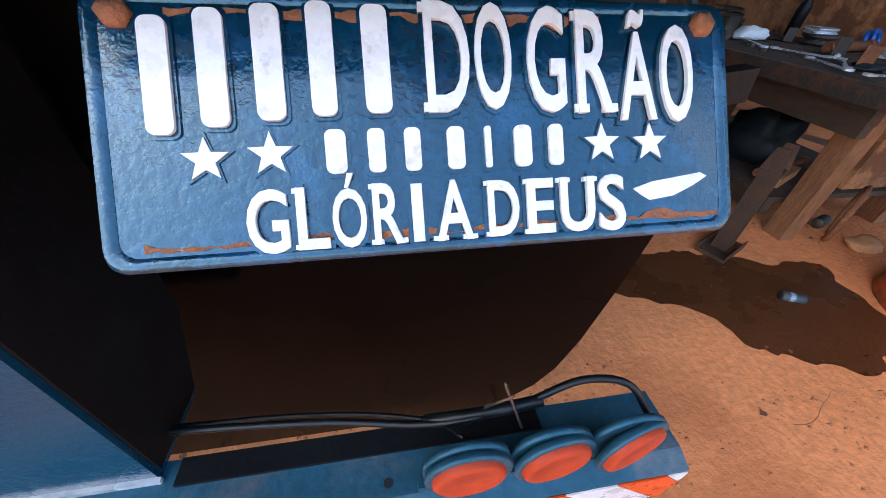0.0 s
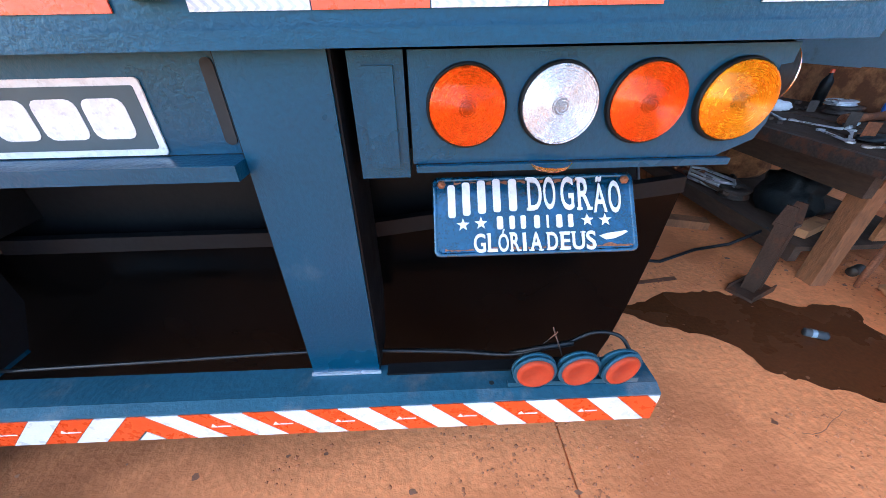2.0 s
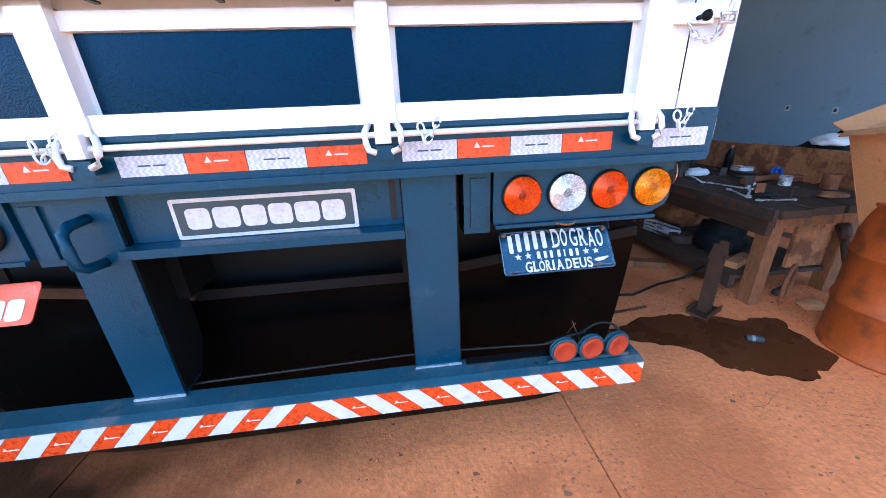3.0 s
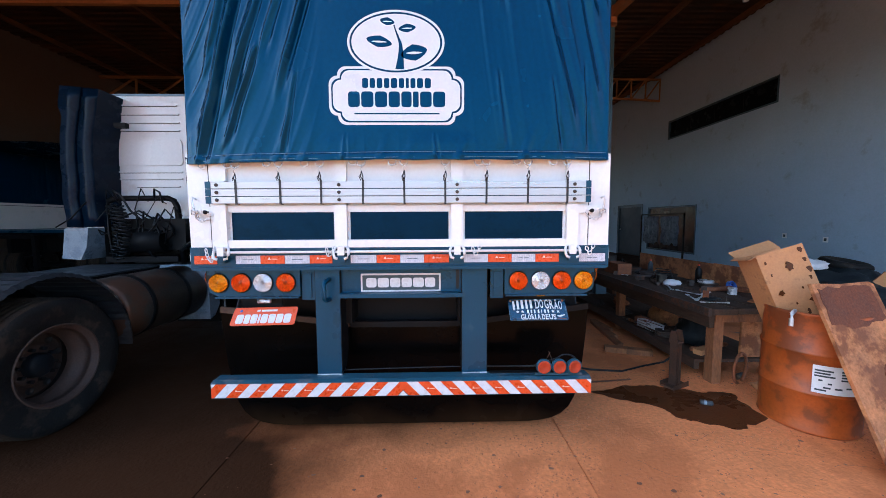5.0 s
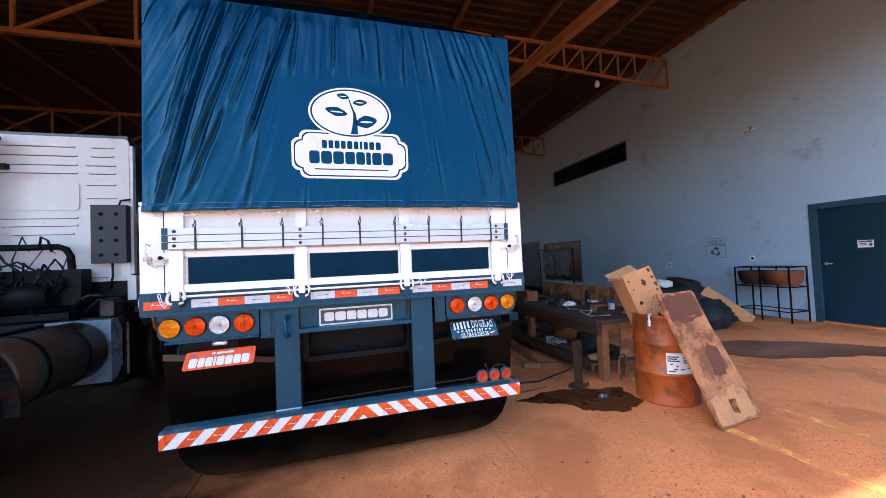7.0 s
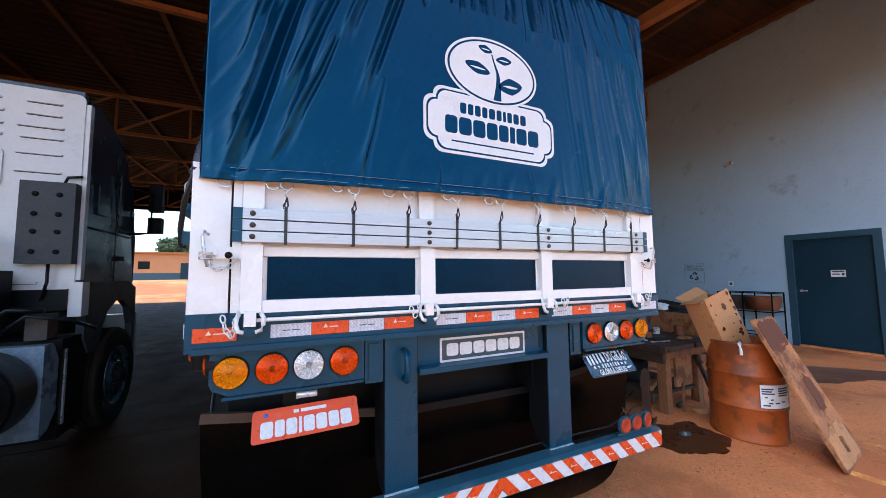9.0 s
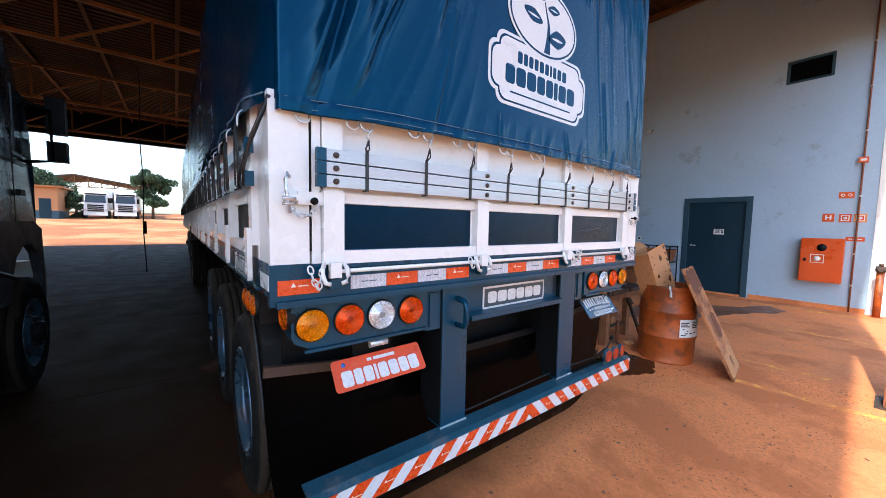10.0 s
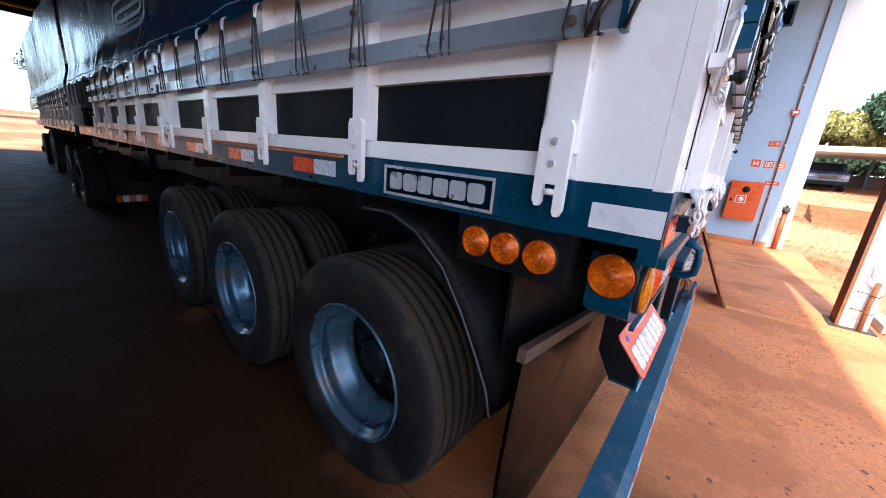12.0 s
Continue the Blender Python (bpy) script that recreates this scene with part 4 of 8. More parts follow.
def trailer(y0, length, axles, rear=True):
    """A two-part grain trailer body: blue frame, white side boards with dark panels, aluminium bows' rails, dual wheels."""
    T = thing("grain_trailer", "white and dark blue grain semi-trailer, freshly painted" if rear else "white and dark blue leading grain trailer", "trailer", "grain trailers", Matrix.Translation((0, y0, 0)))
    L_ = length
    # chassis
    bx("side_frame", (-1.31, -1.22, 0.0, L_, 1.285, 1.40), M_blue, T, "dark blue side beam", 0.006)
    bx("side_frame", (1.22, 1.31, 0.0, L_, 1.285, 1.40), M_blue, T, "dark blue side beam", 0.006)
    for x in (-0.45, 0.36):
        bx("main_rail", (x, x + 0.09, 0.12, L_, 0.86, 1.28), M_black, T, "black main chassis rail")
    bx("load_floor", (-1.22, 1.22, 0.03, L_, 1.33, 1.39), M_blue, T)
    for i in range(int(L_ / 0.62)):
        bx("cross_member", (-1.22, 1.22, 0.35 + 0.62 * i, 0.40 + 0.62 * i, 1.2, 1.325), M_black, T)
    # side boards
    for s in (-1, 1):
        def sb(name, x0, x1, ya, yb, za, zb, material=M_white, label="", bev=0.004):
            a, b = sorted((s * x0, s * x1))
            return bx(name, (a, b, ya, yb, za, zb), material, T, label, bev)
        starts = []
        y = 0.15
        while y + 2.6 < L_ - 0.2:
            starts.append(y)
            y += 2.85
        for a in starts:
            b = a + 2.72
            sb("side_board", 1.25, 1.285, a, b, 1.40, 1.99)
            sb("board_rail", 1.285, 1.308, a, b, 1.402, 1.452)
            sb("board_rail", 1.285, 1.305, a, b, 1.615, 1.648)
            posts = [a + 0.035 + 0.66 * k for k in range(5)]
            for k, p in enumerate(posts):
                sb("board_post", 1.2855, 1.328, p - 0.035, p + 0.035, 1.453, 1.97, bev=0.006)
                if k < 4:
                    sb("dark_panel", 1.2852, 1.289, p + 0.06, posts[k + 1] - 0.042, 1.454, 1.613, M_dullpanel, "dull black panel")
                # drop latch
                bm = B()
                fork = [(-0.034, 1.336), (-0.027, 1.322), (-0.019, 1.322), (-0.014, 1.332), (-0.014, 1.388), (0.014, 1.388), (0.014, 1.35), (0.019, 1.34), (0.027, 1.34), (0.034, 1.354), (0.034, 1.5), (0.026, 1.516), (-0.026, 1.516), (-0.034, 1.5)]
                prism(bm, fork, Matrix(((0, 0, s, s * 1.329), (1, 0, 0, p), (0, 1, 0, 0), (0, 0, 0, 1))), 0.016)
                cyl(bm, (s * 1.338, p - 0.014, 1.372), (s * 1.338, p + 0.014, 1.372), 0.007, seg=8)
                lat = part("drop_latch", bm, M_white, T, "white folding drop latch")
                for z in (1.43, 1.475):
                    bm = B()
                    cyl(bm, (s * 1.345, p, z), (s * 1.351, p, z), 0.008, seg=8)
                    part("rivet", bm, M_galv, lat)
            for z in (1.687, 1.8):
                rl = sb("aluminium_rail", 1.329, 1.355, a - 0.048, b + 0.02, z - 0.022, z + 0.025, M_rail, "aluminium tie rail, coloured dark for its dim side", 0.004)
                sb("rail_cap", 1.3275, 1.3565, a - 0.06, a - 0.0485, z - 0.024, z + 0.027, M_blue, "dark blue rail end", 0.002)
                for k, p in enumerate(posts):
                    bm = B()
                    cyl(bm, (s * 1.355, p, z), (s * 1.363, p, z), 0.009, seg=8)
                    part("bolt", bm, M_iron, rl)
            sb("frame_rib", 1.31, 1.318, a, b, 1.285, 1.293, M_blue)
        for a in [0.0] + [q + 2.735 for q in starts]:
            if a < L_ - 0.1:
                sb("stake_post", 1.2, 1.3 if a else 1.3045, a + 0.01 if a else 0.0006, a + 0.12 if a else 0.1495, 1.40, 2.0 if a else 1.9645, bev=0.01 if a else 0.003)
        sb("upper_frame", 1.24, 1.27, 0.02, L_, 2.0, 2.06)
        # reflectors on the side beam
        for a in [1.0 + 0.66 * k for k in range(int((L_ - 1.2) / 0.66))]:
            if a < L_ - 0.4:
                sb("white_reflector", 1.3102, 1.3125, a, a + 0.14, 1.318, 1.372, M_ztape, bev=0)
                sb("red_reflector", 1.3102, 1.3125, a + 0.143, a + 0.29, 1.318, 1.372, M_rtape, bev=0)
        sb("white_reflector", 1.3102, 1.3125, -0.033, 0.1, 1.31, 1.362, M_wtape, bev=0)
    # axles and wheels
    for ay in axles:
        bm = B()
        cyl(bm, (-0.9, ay, 0.5), (0.9, ay, 0.5), 0.07)
        part("axle", bm, M_black, T)
        for s in (-1, 1):
            w = wheel(pose(s * 1.135, ay, 0.5, rx=37 * ay, rz=0 if s < 0 else 180))
            w.parent = T
            bm = B()
            box(bm, s * 0.5 - 0.04, s * 0.5 + 0.04, ay - 0.45, ay + 0.45, 0.68, 0.74)
            box(bm, s * 0.5 - 0.05, s * 0.5 + 0.05, ay - 0.1, ay + 0.1, 0.56, 0.86)
            part("spring", bm, M_black, T)
    return T


def mudguard(T, s):
    """Curved black guard behind the rearmost wheel."""
    bm = B()
    path = [(0.86, 1.245), (0.72, 1.25), (0.6, 1.212), (0.48, 1.122), (0.4, 1.01), (0.33, 0.89), (0.283, 0.8), (0.262, 0.72)]
    rows = []
    for y, z in path:
        rows.append([bm.verts.new((s * x, y, z)) for x in (1.28, 1.255, 0.95, 0.68, 0.66)])
    for r, (y, z) in zip(rows, path):
        r[0].co += Vector((0, 0.03, -0.03)); r[4].co += Vector((0, 0.03, -0.03))
    for a, b in zip(rows, rows[1:]):
        for i in range(4):
            bm.faces.new((a[i], a[i + 1], b[i + 1], b[i])).smooth = True
    bmesh.ops.solidify(bm, geom=bm.faces[:], thickness=0.006)
    mg = part("mudguard", bm, M_rubber, T, "curved black mudguard")
    # Paler tube along the guard's edge draws its highlight.
    bm = B(); tube(bm, [(s * 1.278, y + 0.02, z - 0.02) for y, z in path], 0.0045, 6); part("guard_rim", bm, M_fender, mg)
    bm = B()
    box(bm, *sorted((s * 1.31, s * 1.24)), 0.13, 0.43, 1.16, 1.285)
    br = part("lamp_bracket", bm, M_black, T)
    for y in (0.19, 0.28, 0.365):
        lamp(br, side_at(-1.312, y, 1.222) if s < 0 else Matrix.Diagonal((-1, 1, 1, 1)) @ side_at(-1.312, y, 1.222), 0.04, M_sideamber, "side_lamp", "round amber side lamp")


def rear_end(T):
    """Everything on the trailer's tail: frame, lamps, tailgate, plates, bumper."""
    bx("rear_beam", (-1.309, 1.309, -0.035, -0.0005, 1.255, 1.395), M_blue, T, "dark blue rear cross beam", 0.012)
    bx("beam_lip", (-1.29, 1.29, -0.05, -0.036, 1.25, 1.272), M_blue, T, bevel=0.004)
    # reflective tape along the beam
    cuts = [(-1.285, -1.145, 1), (-1.03, -0.88, 0), (-0.878, -0.73, 1), (-0.728, -0.575, 0), (-0.573, -0.435, 1), (-0.32, -0.16, 0), (-0.158, -0.012, 1), (-0.01, 0.138, 0), (0.14, 0.295, 1), (0.39, 0.54, 0), (0.542, 0.69, 1), (0.692, 0.84, 0), (0.842, 0.99, 1), (1.12, 1.285, 0)]
    for a, b, red in cuts:
        bm = B()
        box(bm, a, b, -0.0385, -0.036, 1.292, 1.343)
        tp = part("red_reflector" if red else "white_reflector", bm, M_rtape if red else M_ztape, T)
        if red:
            bm = B()
            c = (a + b) / 2
            prism(bm, [(-0.009, 0), (0.009, 0), (0, 0.016)], rear_at(c - 0.02, -0.0386, 1.318), 0.0006)
            prism(bm, rounded(0.035, 0.004, 0.001, 2), rear_at(c + 0.012, -0.0386, 1.321), 0.0006)
            part("print_mark", bm, M_mark, tp)
        else:
            bars([0.03, 0.03], 0.006, 0.004, rear_at((a + b) / 2, -0.0386, 1.318), M_frame, tp, "print_mark", 0.0006)
    # uprights
    for a, b in ((-0.56, -0.405), (0.38, 0.54)):
        bx("upright", (a, b, 0.0, 0.11, 0.5555, 1.253), M_blue, T, "dark blue welded upright", 0.008)
        # Thin black plates stand in for the shade in the upright's open sides.
        for xa in (a - 0.0045, b + 0.0005):
            bm = B()
            prism(bm, [(0.006, 0.57), (0.11, 0.57), (0.17, 0.68), (0.17, 1.252), (0.006, 1.252)], Matrix(((0, 0, 1, xa), (1, 0, 0, 0), (0, 1, 0, 0), (0, 0, 0, 1))), 0.004)
            part("upright_cheek", bm, M_black, T, "black plate for the upright's shaded side")
        bx("weld_seam", (a - 0.004, b + 0.004, -0.006, 0.0, 0.556, 0.563), M_galv, T, "bare bright weld at the foot", 0.002)
    bx("cross_panel", (-0.403, 0.378, 0.03, 0.055, 1.095, 1.253), M_blue, T)
    bx("cross_ledge", (-0.403, 0.378, -0.035, 0.03, 1.068, 1.094), M_blue, T, bevel=0.004)
    bm = B(); prism(bm, rounded(0.02, 0.13, 0.01), rear_at(0.352, 0.0296, 1.175), 0.002); part("slot", bm, M_dark, T)
    # maker's plate, unlettered
    bm = B(); prism(bm, rounded(0.517, 0.119, 0.006), rear_at(-0.016, 0.029, 1.156), 0.003)
    mk = part("maker_plate", bm, M_letter, T, "black and white maker's plate")
    bm = B(); prism(bm, rounded(0.495, 0.097, 0.004), rear_at(-0.016, 0.0258, 1.156), 0.0008); part("plate_field", bm, M_ink, mk)
    bars([0.066, 0.072, 0.066, 0.066, 0.07, 0.066], 0.008, 0.062, rear_at(-0.016, 0.025, 1.156), M_letter, mk, "print_bar", 0.0008, 0.22)
    # lamp boxes
    for s in (-1, 1):
        x0, x1 = sorted((s * 0.655, s * 1.235))
        bm = B()
        out = [(0.655, 1.078), (1.17, 1.078), (1.225, 1.105), (1.235, 1.13), (1.235, 1.245), (0.655, 1.245)]
        out = [(s * x, z) for x, z in out]
        prism(bm, out if s > 0 else out[::-1], rear_at(0, 0.10, 0), 0.10)
        bxx = part("lamp_box", bm, M_blue, T, "dark blue tail lamp box", 0.01)
        bx("box_lip", (*sorted((s * 0.66, s * 1.19)), -0.012, -0.001, 1.066, 1.077), M_blue, bxx)
        bx("side_box", (*sorted((s * 0.565, s * 0.648)), 0.012, 0.1, 1.05, 1.245), M_blue, T, bevel=0.008)
        bx("side_box_lid", (*sorted((s * 0.585, s * 0.632)), 0.004, 0.0118, 1.07, 1.225), M_blue, T, bevel=0.003)
        order = ((1.163, M_amber, "amber"), (1.022, M_red, "red"), (0.885, M_clear, "clear"), (0.742, M_red, "red"))
        for x, mm, nm in order:
            lamp(bxx, rear_at(s * x, -0.002, 1.167), 0.0585, mm, "tail_lamp", "round %s tail lamp" % nm)
        lamp(bxx, side_at(-1.237, 0.05, 1.2) if s < 0 else Matrix.Diagonal((-1, 1, 1, 1)) @ side_at(-1.237, 0.05, 1.2), 0.05, M_sideamber, "corner_lamp", "amber corner lamp")
        bx("plate_arm", (*sorted((s * 0.80, s * 0.98)), 0.062, 0.075, 0.99, 1.077), M_black, T)
    bm = B(); cyl(bm, (-0.93, 0.01, 1.045), (-0.85, 0.01, 1.045), 0.014)
    part("plate_lamp", bm, M_galv, T, "small bright number-plate lamp")
    bm = B(); lathe(bm, [(0.001, 0.0), (0.03, 0.003), (0.036, 0.012)], Matrix.Translation((0.885, -0.005, 1.0655)) , 20); part("plate_lamp", bm, M_amber, T)
    # towing handle
    bm = B()
    tube(bm, [(-0.47, 0.0, 1.185), (-0.475, -0.055, 1.18), (-0.48, -0.075, 1.165), (-0.48, -0.078, 1.12), (-0.48, -0.075, 1.075), (-0.475, -0.055, 1.06), (-0.47, 0.0, 1.055)], 0.014, 10)
    part("grab_handle", bm, M_blue, T, "bent blue grab handle")
    # rubber apron behind
    bm = B()
    half = [(0.4, 0.815), (1.29, 0.93), (1.285, 0.75), (1.272, 0.55), (1.252, 0.38), (1.225, 0.26), (1.185, 0.18), (1.13, 0.125), (1.06, 0.092), (0.98, 0.075), (0.88, 0.066)]
    out = half + [(-x, z) for x, z in half[::-1]]
    prism(bm, out[::-1], rear_at(0, 0.212, 0), 0.012)
    for v in bm.verts:
        v.co.y += 0.06 * (0.93 - v.co.z)
    part("rubber_apron", bm, M_apron, T, "wide glossy black spray apron")
    for a, b in (((-1.29, 0.206, 0.945), (-0.4, 0.206, 0.83)), ((-0.39, 0.206, 0.829), (0.39, 0.206, 0.829)), ((0.4, 0.206, 0.83), (1.29, 0.206, 0.945))):
        bm = B()
        m, n = frame_of(a, b)
        box(bm, -0.012, 0.012, -0.02, 0.02, 0, n, m)
        part("apron_bar", bm, M_bar if a[0] < -1 else M_black, T, "dusty bar holding the apron" if a[0] < -1 else "black bar holding the apron")
    for x in (-0.5, 0.43):
        bx("apron_arm", (x, x + 0.05, 0.226, 0.26, 0.86, 1.2), M_black, T)
    # Added black sheet that stands in for the shade under the body.
    bx("rear_cross_plate", (-1.2, 1.2, 0.3, 0.312, 0.76, 1.25), M_black, T, "added black plate standing in for underbody shade")
    # bumper
    bm = B()
    prism(bm, [(-0.085, 0.449), (-0.085, 0.545), (-0.06, 0.555), (0.02, 0.555), (0.02, 0.545), (-0.06, 0.54), (-0.07, 0.449)], Matrix(((0, 0, 1, -1.2), (1, 0, 0, 0), (0, 1, 0, 0), (0, 0, 0, 1))), 2.4)
    bp = part("bumper", bm, M_bluedust, T, "dusty blue folded steel bumper", 0.003)
    z0, z1, per, sl = 0.453, 0.541, 0.1435, 0.085
    edge = 1.198

    def stripe(c0, c1, s, red):
        """One slanted stripe between two foot positions, clipped to the bumper."""
        poly = [(c0, z0), (c1, z0), (c1 - sl, z1), (c0 - sl, z1)]
        res = []
        for lim, keep in ((0.0, 1), (edge, -1)):
            res = []
            for i, (x, z) in enumerate(poly):
                x2, z2 = poly[(i + 1) % len(poly)]
                ina, inb = (x - lim) * keep >= 0, (x2 - lim) * keep >= 0
                if ina:
                    res.append((x, z))
                if ina != inb:
                    f = (lim - x) / (x2 - x)
                    res.append((lim, z + (z2 - z) * f))
            poly = res
            if len(poly) < 3:
                return
        poly = [(s * x, z) for x, z in poly]
        bm = B()
        prism(bm, poly if s > 0 else poly[::-1], rear_at(0, -0.0855, 0), 0.002)
        o = part("red_stripe" if red else "white_stripe", bm, M_rtape if red else M_wtape, bp)
        xc = s * ((c0 + c1) / 2 - sl / 2)
        if red and abs(xc) < 1.12 and abs(xc) > 0.05:
            bm = B()
            prism(bm, [(-0.008, 0), (0.008, 0), (0, 0.012)], rear_at(xc - 0.012, -0.0876, 0.493), 0.0006)
            prism(bm, rounded(0.03, 0.004, 0.001, 2), rear_at(xc + 0.012, -0.0876, 0.495), 0.0006)
            part("print_mark", bm, M_mark, o)
    for s in (-1, 1):
        c = 0.035
        stripe(-0.2, 0.03, s, False)
        k = 0
        while c < edge + sl:
            stripe(c, c + per / 2 - 0.0015, s, k % 2 == 0)
            c += per / 2
            k += 1
    # clearance lamps on the bumper, with their wire
    bm = B()
    box(bm, 0.845, 1.15, -0.062, -0.054, 0.561, 0.575)
    for x in (0.9, 1.0, 1.095):
        cyl(bm, (x, -0.054, 0.617), (x, -0.062, 0.617), 0.05, seg=28)
        box(bm, x - 0.03, x + 0.03, -0.062, -0.054, 0.57, 0.6)
    lb = part("lamp_plate", bm, M_bluedust, T)
    for x, tilt in ((0.9, 0), (1.0, 4), (1.095, 12)):
        mm = rear_at(x, -0.063, 0.617) @ pose(0, 0, 0, 0, tilt, 0)
        bm = B(); lathe(bm, [(0.036, -0.004), (0.047, 0.0), (0.0495, 0.006), (0.0485, 0.009), (0.0445, 0.008), (0.041, 0.0085)], mm, 32); cl = part("clearance_lamp", bm, M_bluedust, lb, "round red clearance lamp in rubber ring")
        bm = B(); lathe(bm, [(0.0415, 0.008), (0.041, 0.0135), (0.038, 0.0155), (0.03, 0.016), (0.029, 0.015), (0.018, 0.0155), (0.017, 0.0145), (0.0, 0.015)], mm, 32); part("lens", bm, M_redold, cl)
    bm = B()
    tube(bm, flow([(-0.4, 0.03, 0.575), (0.0, 0.04, 0.578), (0.4, 0.05, 0.58), (0.7, 0.03, 0.585), (0.85, 0.0, 0.6), (0.92, -0.015, 0.628), (0.985, -0.012, 0.645), (1.045, -0.01, 0.674), (1.1, -0.02, 0.67), (1.125, -0.045, 0.638)]), 0.0046)
    part("lamp_wire", bm, M_wire, T, "black wiring to the bumper lamps")
    bm = B()
    tube(bm, flow([(0.4, 0.06, 0.572), (0.7, 0.045, 0.575), (0.86, 0.01, 0.59), (0.9, -0.04, 0.64)]), 0.003)
    tube(bm, flow([(0.86, 0.004, 0.598), (0.93, -0.012, 0.632), (1.0, -0.014, 0.647)]), 0.0075)
    part("lamp_wire", bm, M_wire, T, "black wiring to the bumper lamps")
    bm = B(); cyl(bm, (0.81, -0.045, 0.5552), (0.81, -0.045, 0.5562), 0.006, seg=12); part("drain_hole", bm, M_dark, T, "small dark disc drawn as a drain hole")
    bx("cable_strip", (0.56, 1.02, -0.012, 0.019, 0.5555, 0.561), M_black, T, "black strip behind the bumper lamps")
    bm = B()
    tube(bm, [(0.93, -0.01, 0.64), (0.95, -0.03, 0.70)], 0.0018, 4); part("tie_wire", bm, M_iron, T)
    bm = B(); tube(bm, [(0.945, -0.015, 0.7), (0.97, -0.035, 0.63)], 0.0018, 4)
    part("tie_wire", bm, M_iron, T)


def tailgate(T):
    bx("gate_panel", (-1.17, 1.17, -0.02, 0.012, 1.395, 2.06), M_white, T, "white steel tailgate panel")
    for s in (-1, 1):
        bx("corner_post", (*sorted((s * 1.178, s * 1.305)), -0.03, 0.0, 1.396, 1.965), M_white, T, "white folded corner post", 0.004)
    for x in (-1.1, -0.37, 0.345, 1.065):
        bx("gate_stile", (x - 0.037, x + 0.037, -0.06, -0.0205, 1.393, 1.655), M_white, T, bevel=0.006)
        bx("gate_stile", (x - 0.037, x + 0.037, -0.045, -0.0205, 1.80, 2.0), M_white, T, bevel=0.006)
        bx("stile_back", (x - 0.03, x + 0.03, -0.0515, -0.0205, 1.656, 1.799), M_white, T)
    st = [-1.1, -0.37, 0.345, 1.065]
    for a, b in zip(st, st[1:]):
        bx("gate_rail", (a + 0.038, b - 0.038, -0.053, -0.0205, 1.392, 1.44), M_white, T, bevel=0.006)
        bx("gate_rail", (a + 0.038, b - 0.038, -0.038, -0.0205, 1.612, 1.65), M_white, T, bevel=0.006)
        bx("dark_panel", (a + 0.052, b - 0.052, -0.0245, -0.0204, 1.437, 1.61), M_panel, T, "glossy black panel")
        bx("blue_groove", (a + 0.04, b - 0.04, -0.05, -0.036, 1.378, 1.391), M_blue, T, bevel=0.003)
    bx("gate_end", (-1.17, -1.14, -0.034, -0.0205, 1.393, 2.0), M_white, T, bevel=0.004)
    bx("gate_end", (1.105, 1.17, -0.034, -0.0205, 1.393, 2.0), M_white, T, bevel=0.004)
    # three aluminium boards
    for i in range(3):
        z = 1.664 + 0.0448 * i
        b = bx("aluminium_board", (-1.16, 1.135, -0.079, -0.061, z, z + 0.0395), M_alu, T, "brushed aluminium tie board", 0.004)
        for x in st:
            bm = B(); lathe(bm, [(0.011, -0.001), (0.010, 0.006), (0.0, 0.008)], rear_at(x, -0.079, z + 0.02), 12); part("bolt", bm, M_iron, b)
        for s in (-1, 1):
            bx("end_cap", (*sorted((s * 1.15 - 0.016, s * 1.15 + 0.016)), -0.082, -0.0585, z - 0.001, z + 0.0405), M_blue, b, "dark blue end cap", 0.003)
    bx("board_backing", (-1.14, 1.12, -0.0605, -0.052, 1.668, 1.792), M_blue, T)
    # hinge rod and hooks
    bm = B()
    tube(bm, [(-1.12, -0.06, 1.366), (1.12, -0.06, 1.366)], 0.008, 8)
    part("hinge_rod", bm, M_white, T, "thin white hinge rod")
    for x in st:
        bm = B()
        for dx in (-0.045, 0.045):
            tube(bm, [(x + dx * 0.7, -0.05, 1.40), (x + dx, -0.066, 1.375), (x + dx, -0.075, 1.35), (x + dx * 0.85, -0.078, 1.33), (x + dx * 0.45, -0.075, 1.323)], 0.0085, 8)
        box(bm, x - 0.02, x + 0.02, -0.08, -0.05, 1.345, 1.40)
        part("hinge_hook", bm, M_white, T, "white bent hinge hook")
        bx("hook_block", (x - 0.022, x + 0.022, -0.075, -0.036, 1.305, 1.34), M_blue, T, bevel=0.004)
    for x, k in ((-1.19, 0), (-0.46, 1), (0.44, 1), (1.15, 1)):
        bm = B()
        chain(bm, [(x, -0.07, 1.39), (x + 0.012, -0.075, 1.34), (x + 0.03, -0.07, 1.36 if k else 1.31), (x + 0.05, -0.062, 1.40)], 0.03, 0.003)
        part("safety_chain", bm, M_white, T, "white painted safety chain")
    # latches on the gate ends
    for s in (-1, 1):
        bm = B()
        box(bm, *sorted((s * 1.22, s * 1.09)), -0.05, -0.036, 1.60, 1.645)
        box(bm, *sorted((s * 1.265, s * 1.215)), -0.055, -0.032, 1.612, 1.635)
        la = part("gate_latch", bm, M_white, T, "white tailgate latch with chain", 0.004)
        bm = B(); lathe(bm, [(0.006, 0), (0.006, 0.02), (0.012, 0.024), (0.013, 0.032), (0.0, 0.04)], rear_at(s * 1.175, -0.05, 1.612), 12); part("knob", bm, M_black, la)
        bm = B()
        tube(bm, [(s * 1.245, -0.045, 1.69), (s * 1.255, -0.06, 1.70), (s * 1.262, -0.06, 1.68), (s * 1.255, -0.055, 1.62), (s * 1.245, -0.05, 1.57)], 0.006, 6)
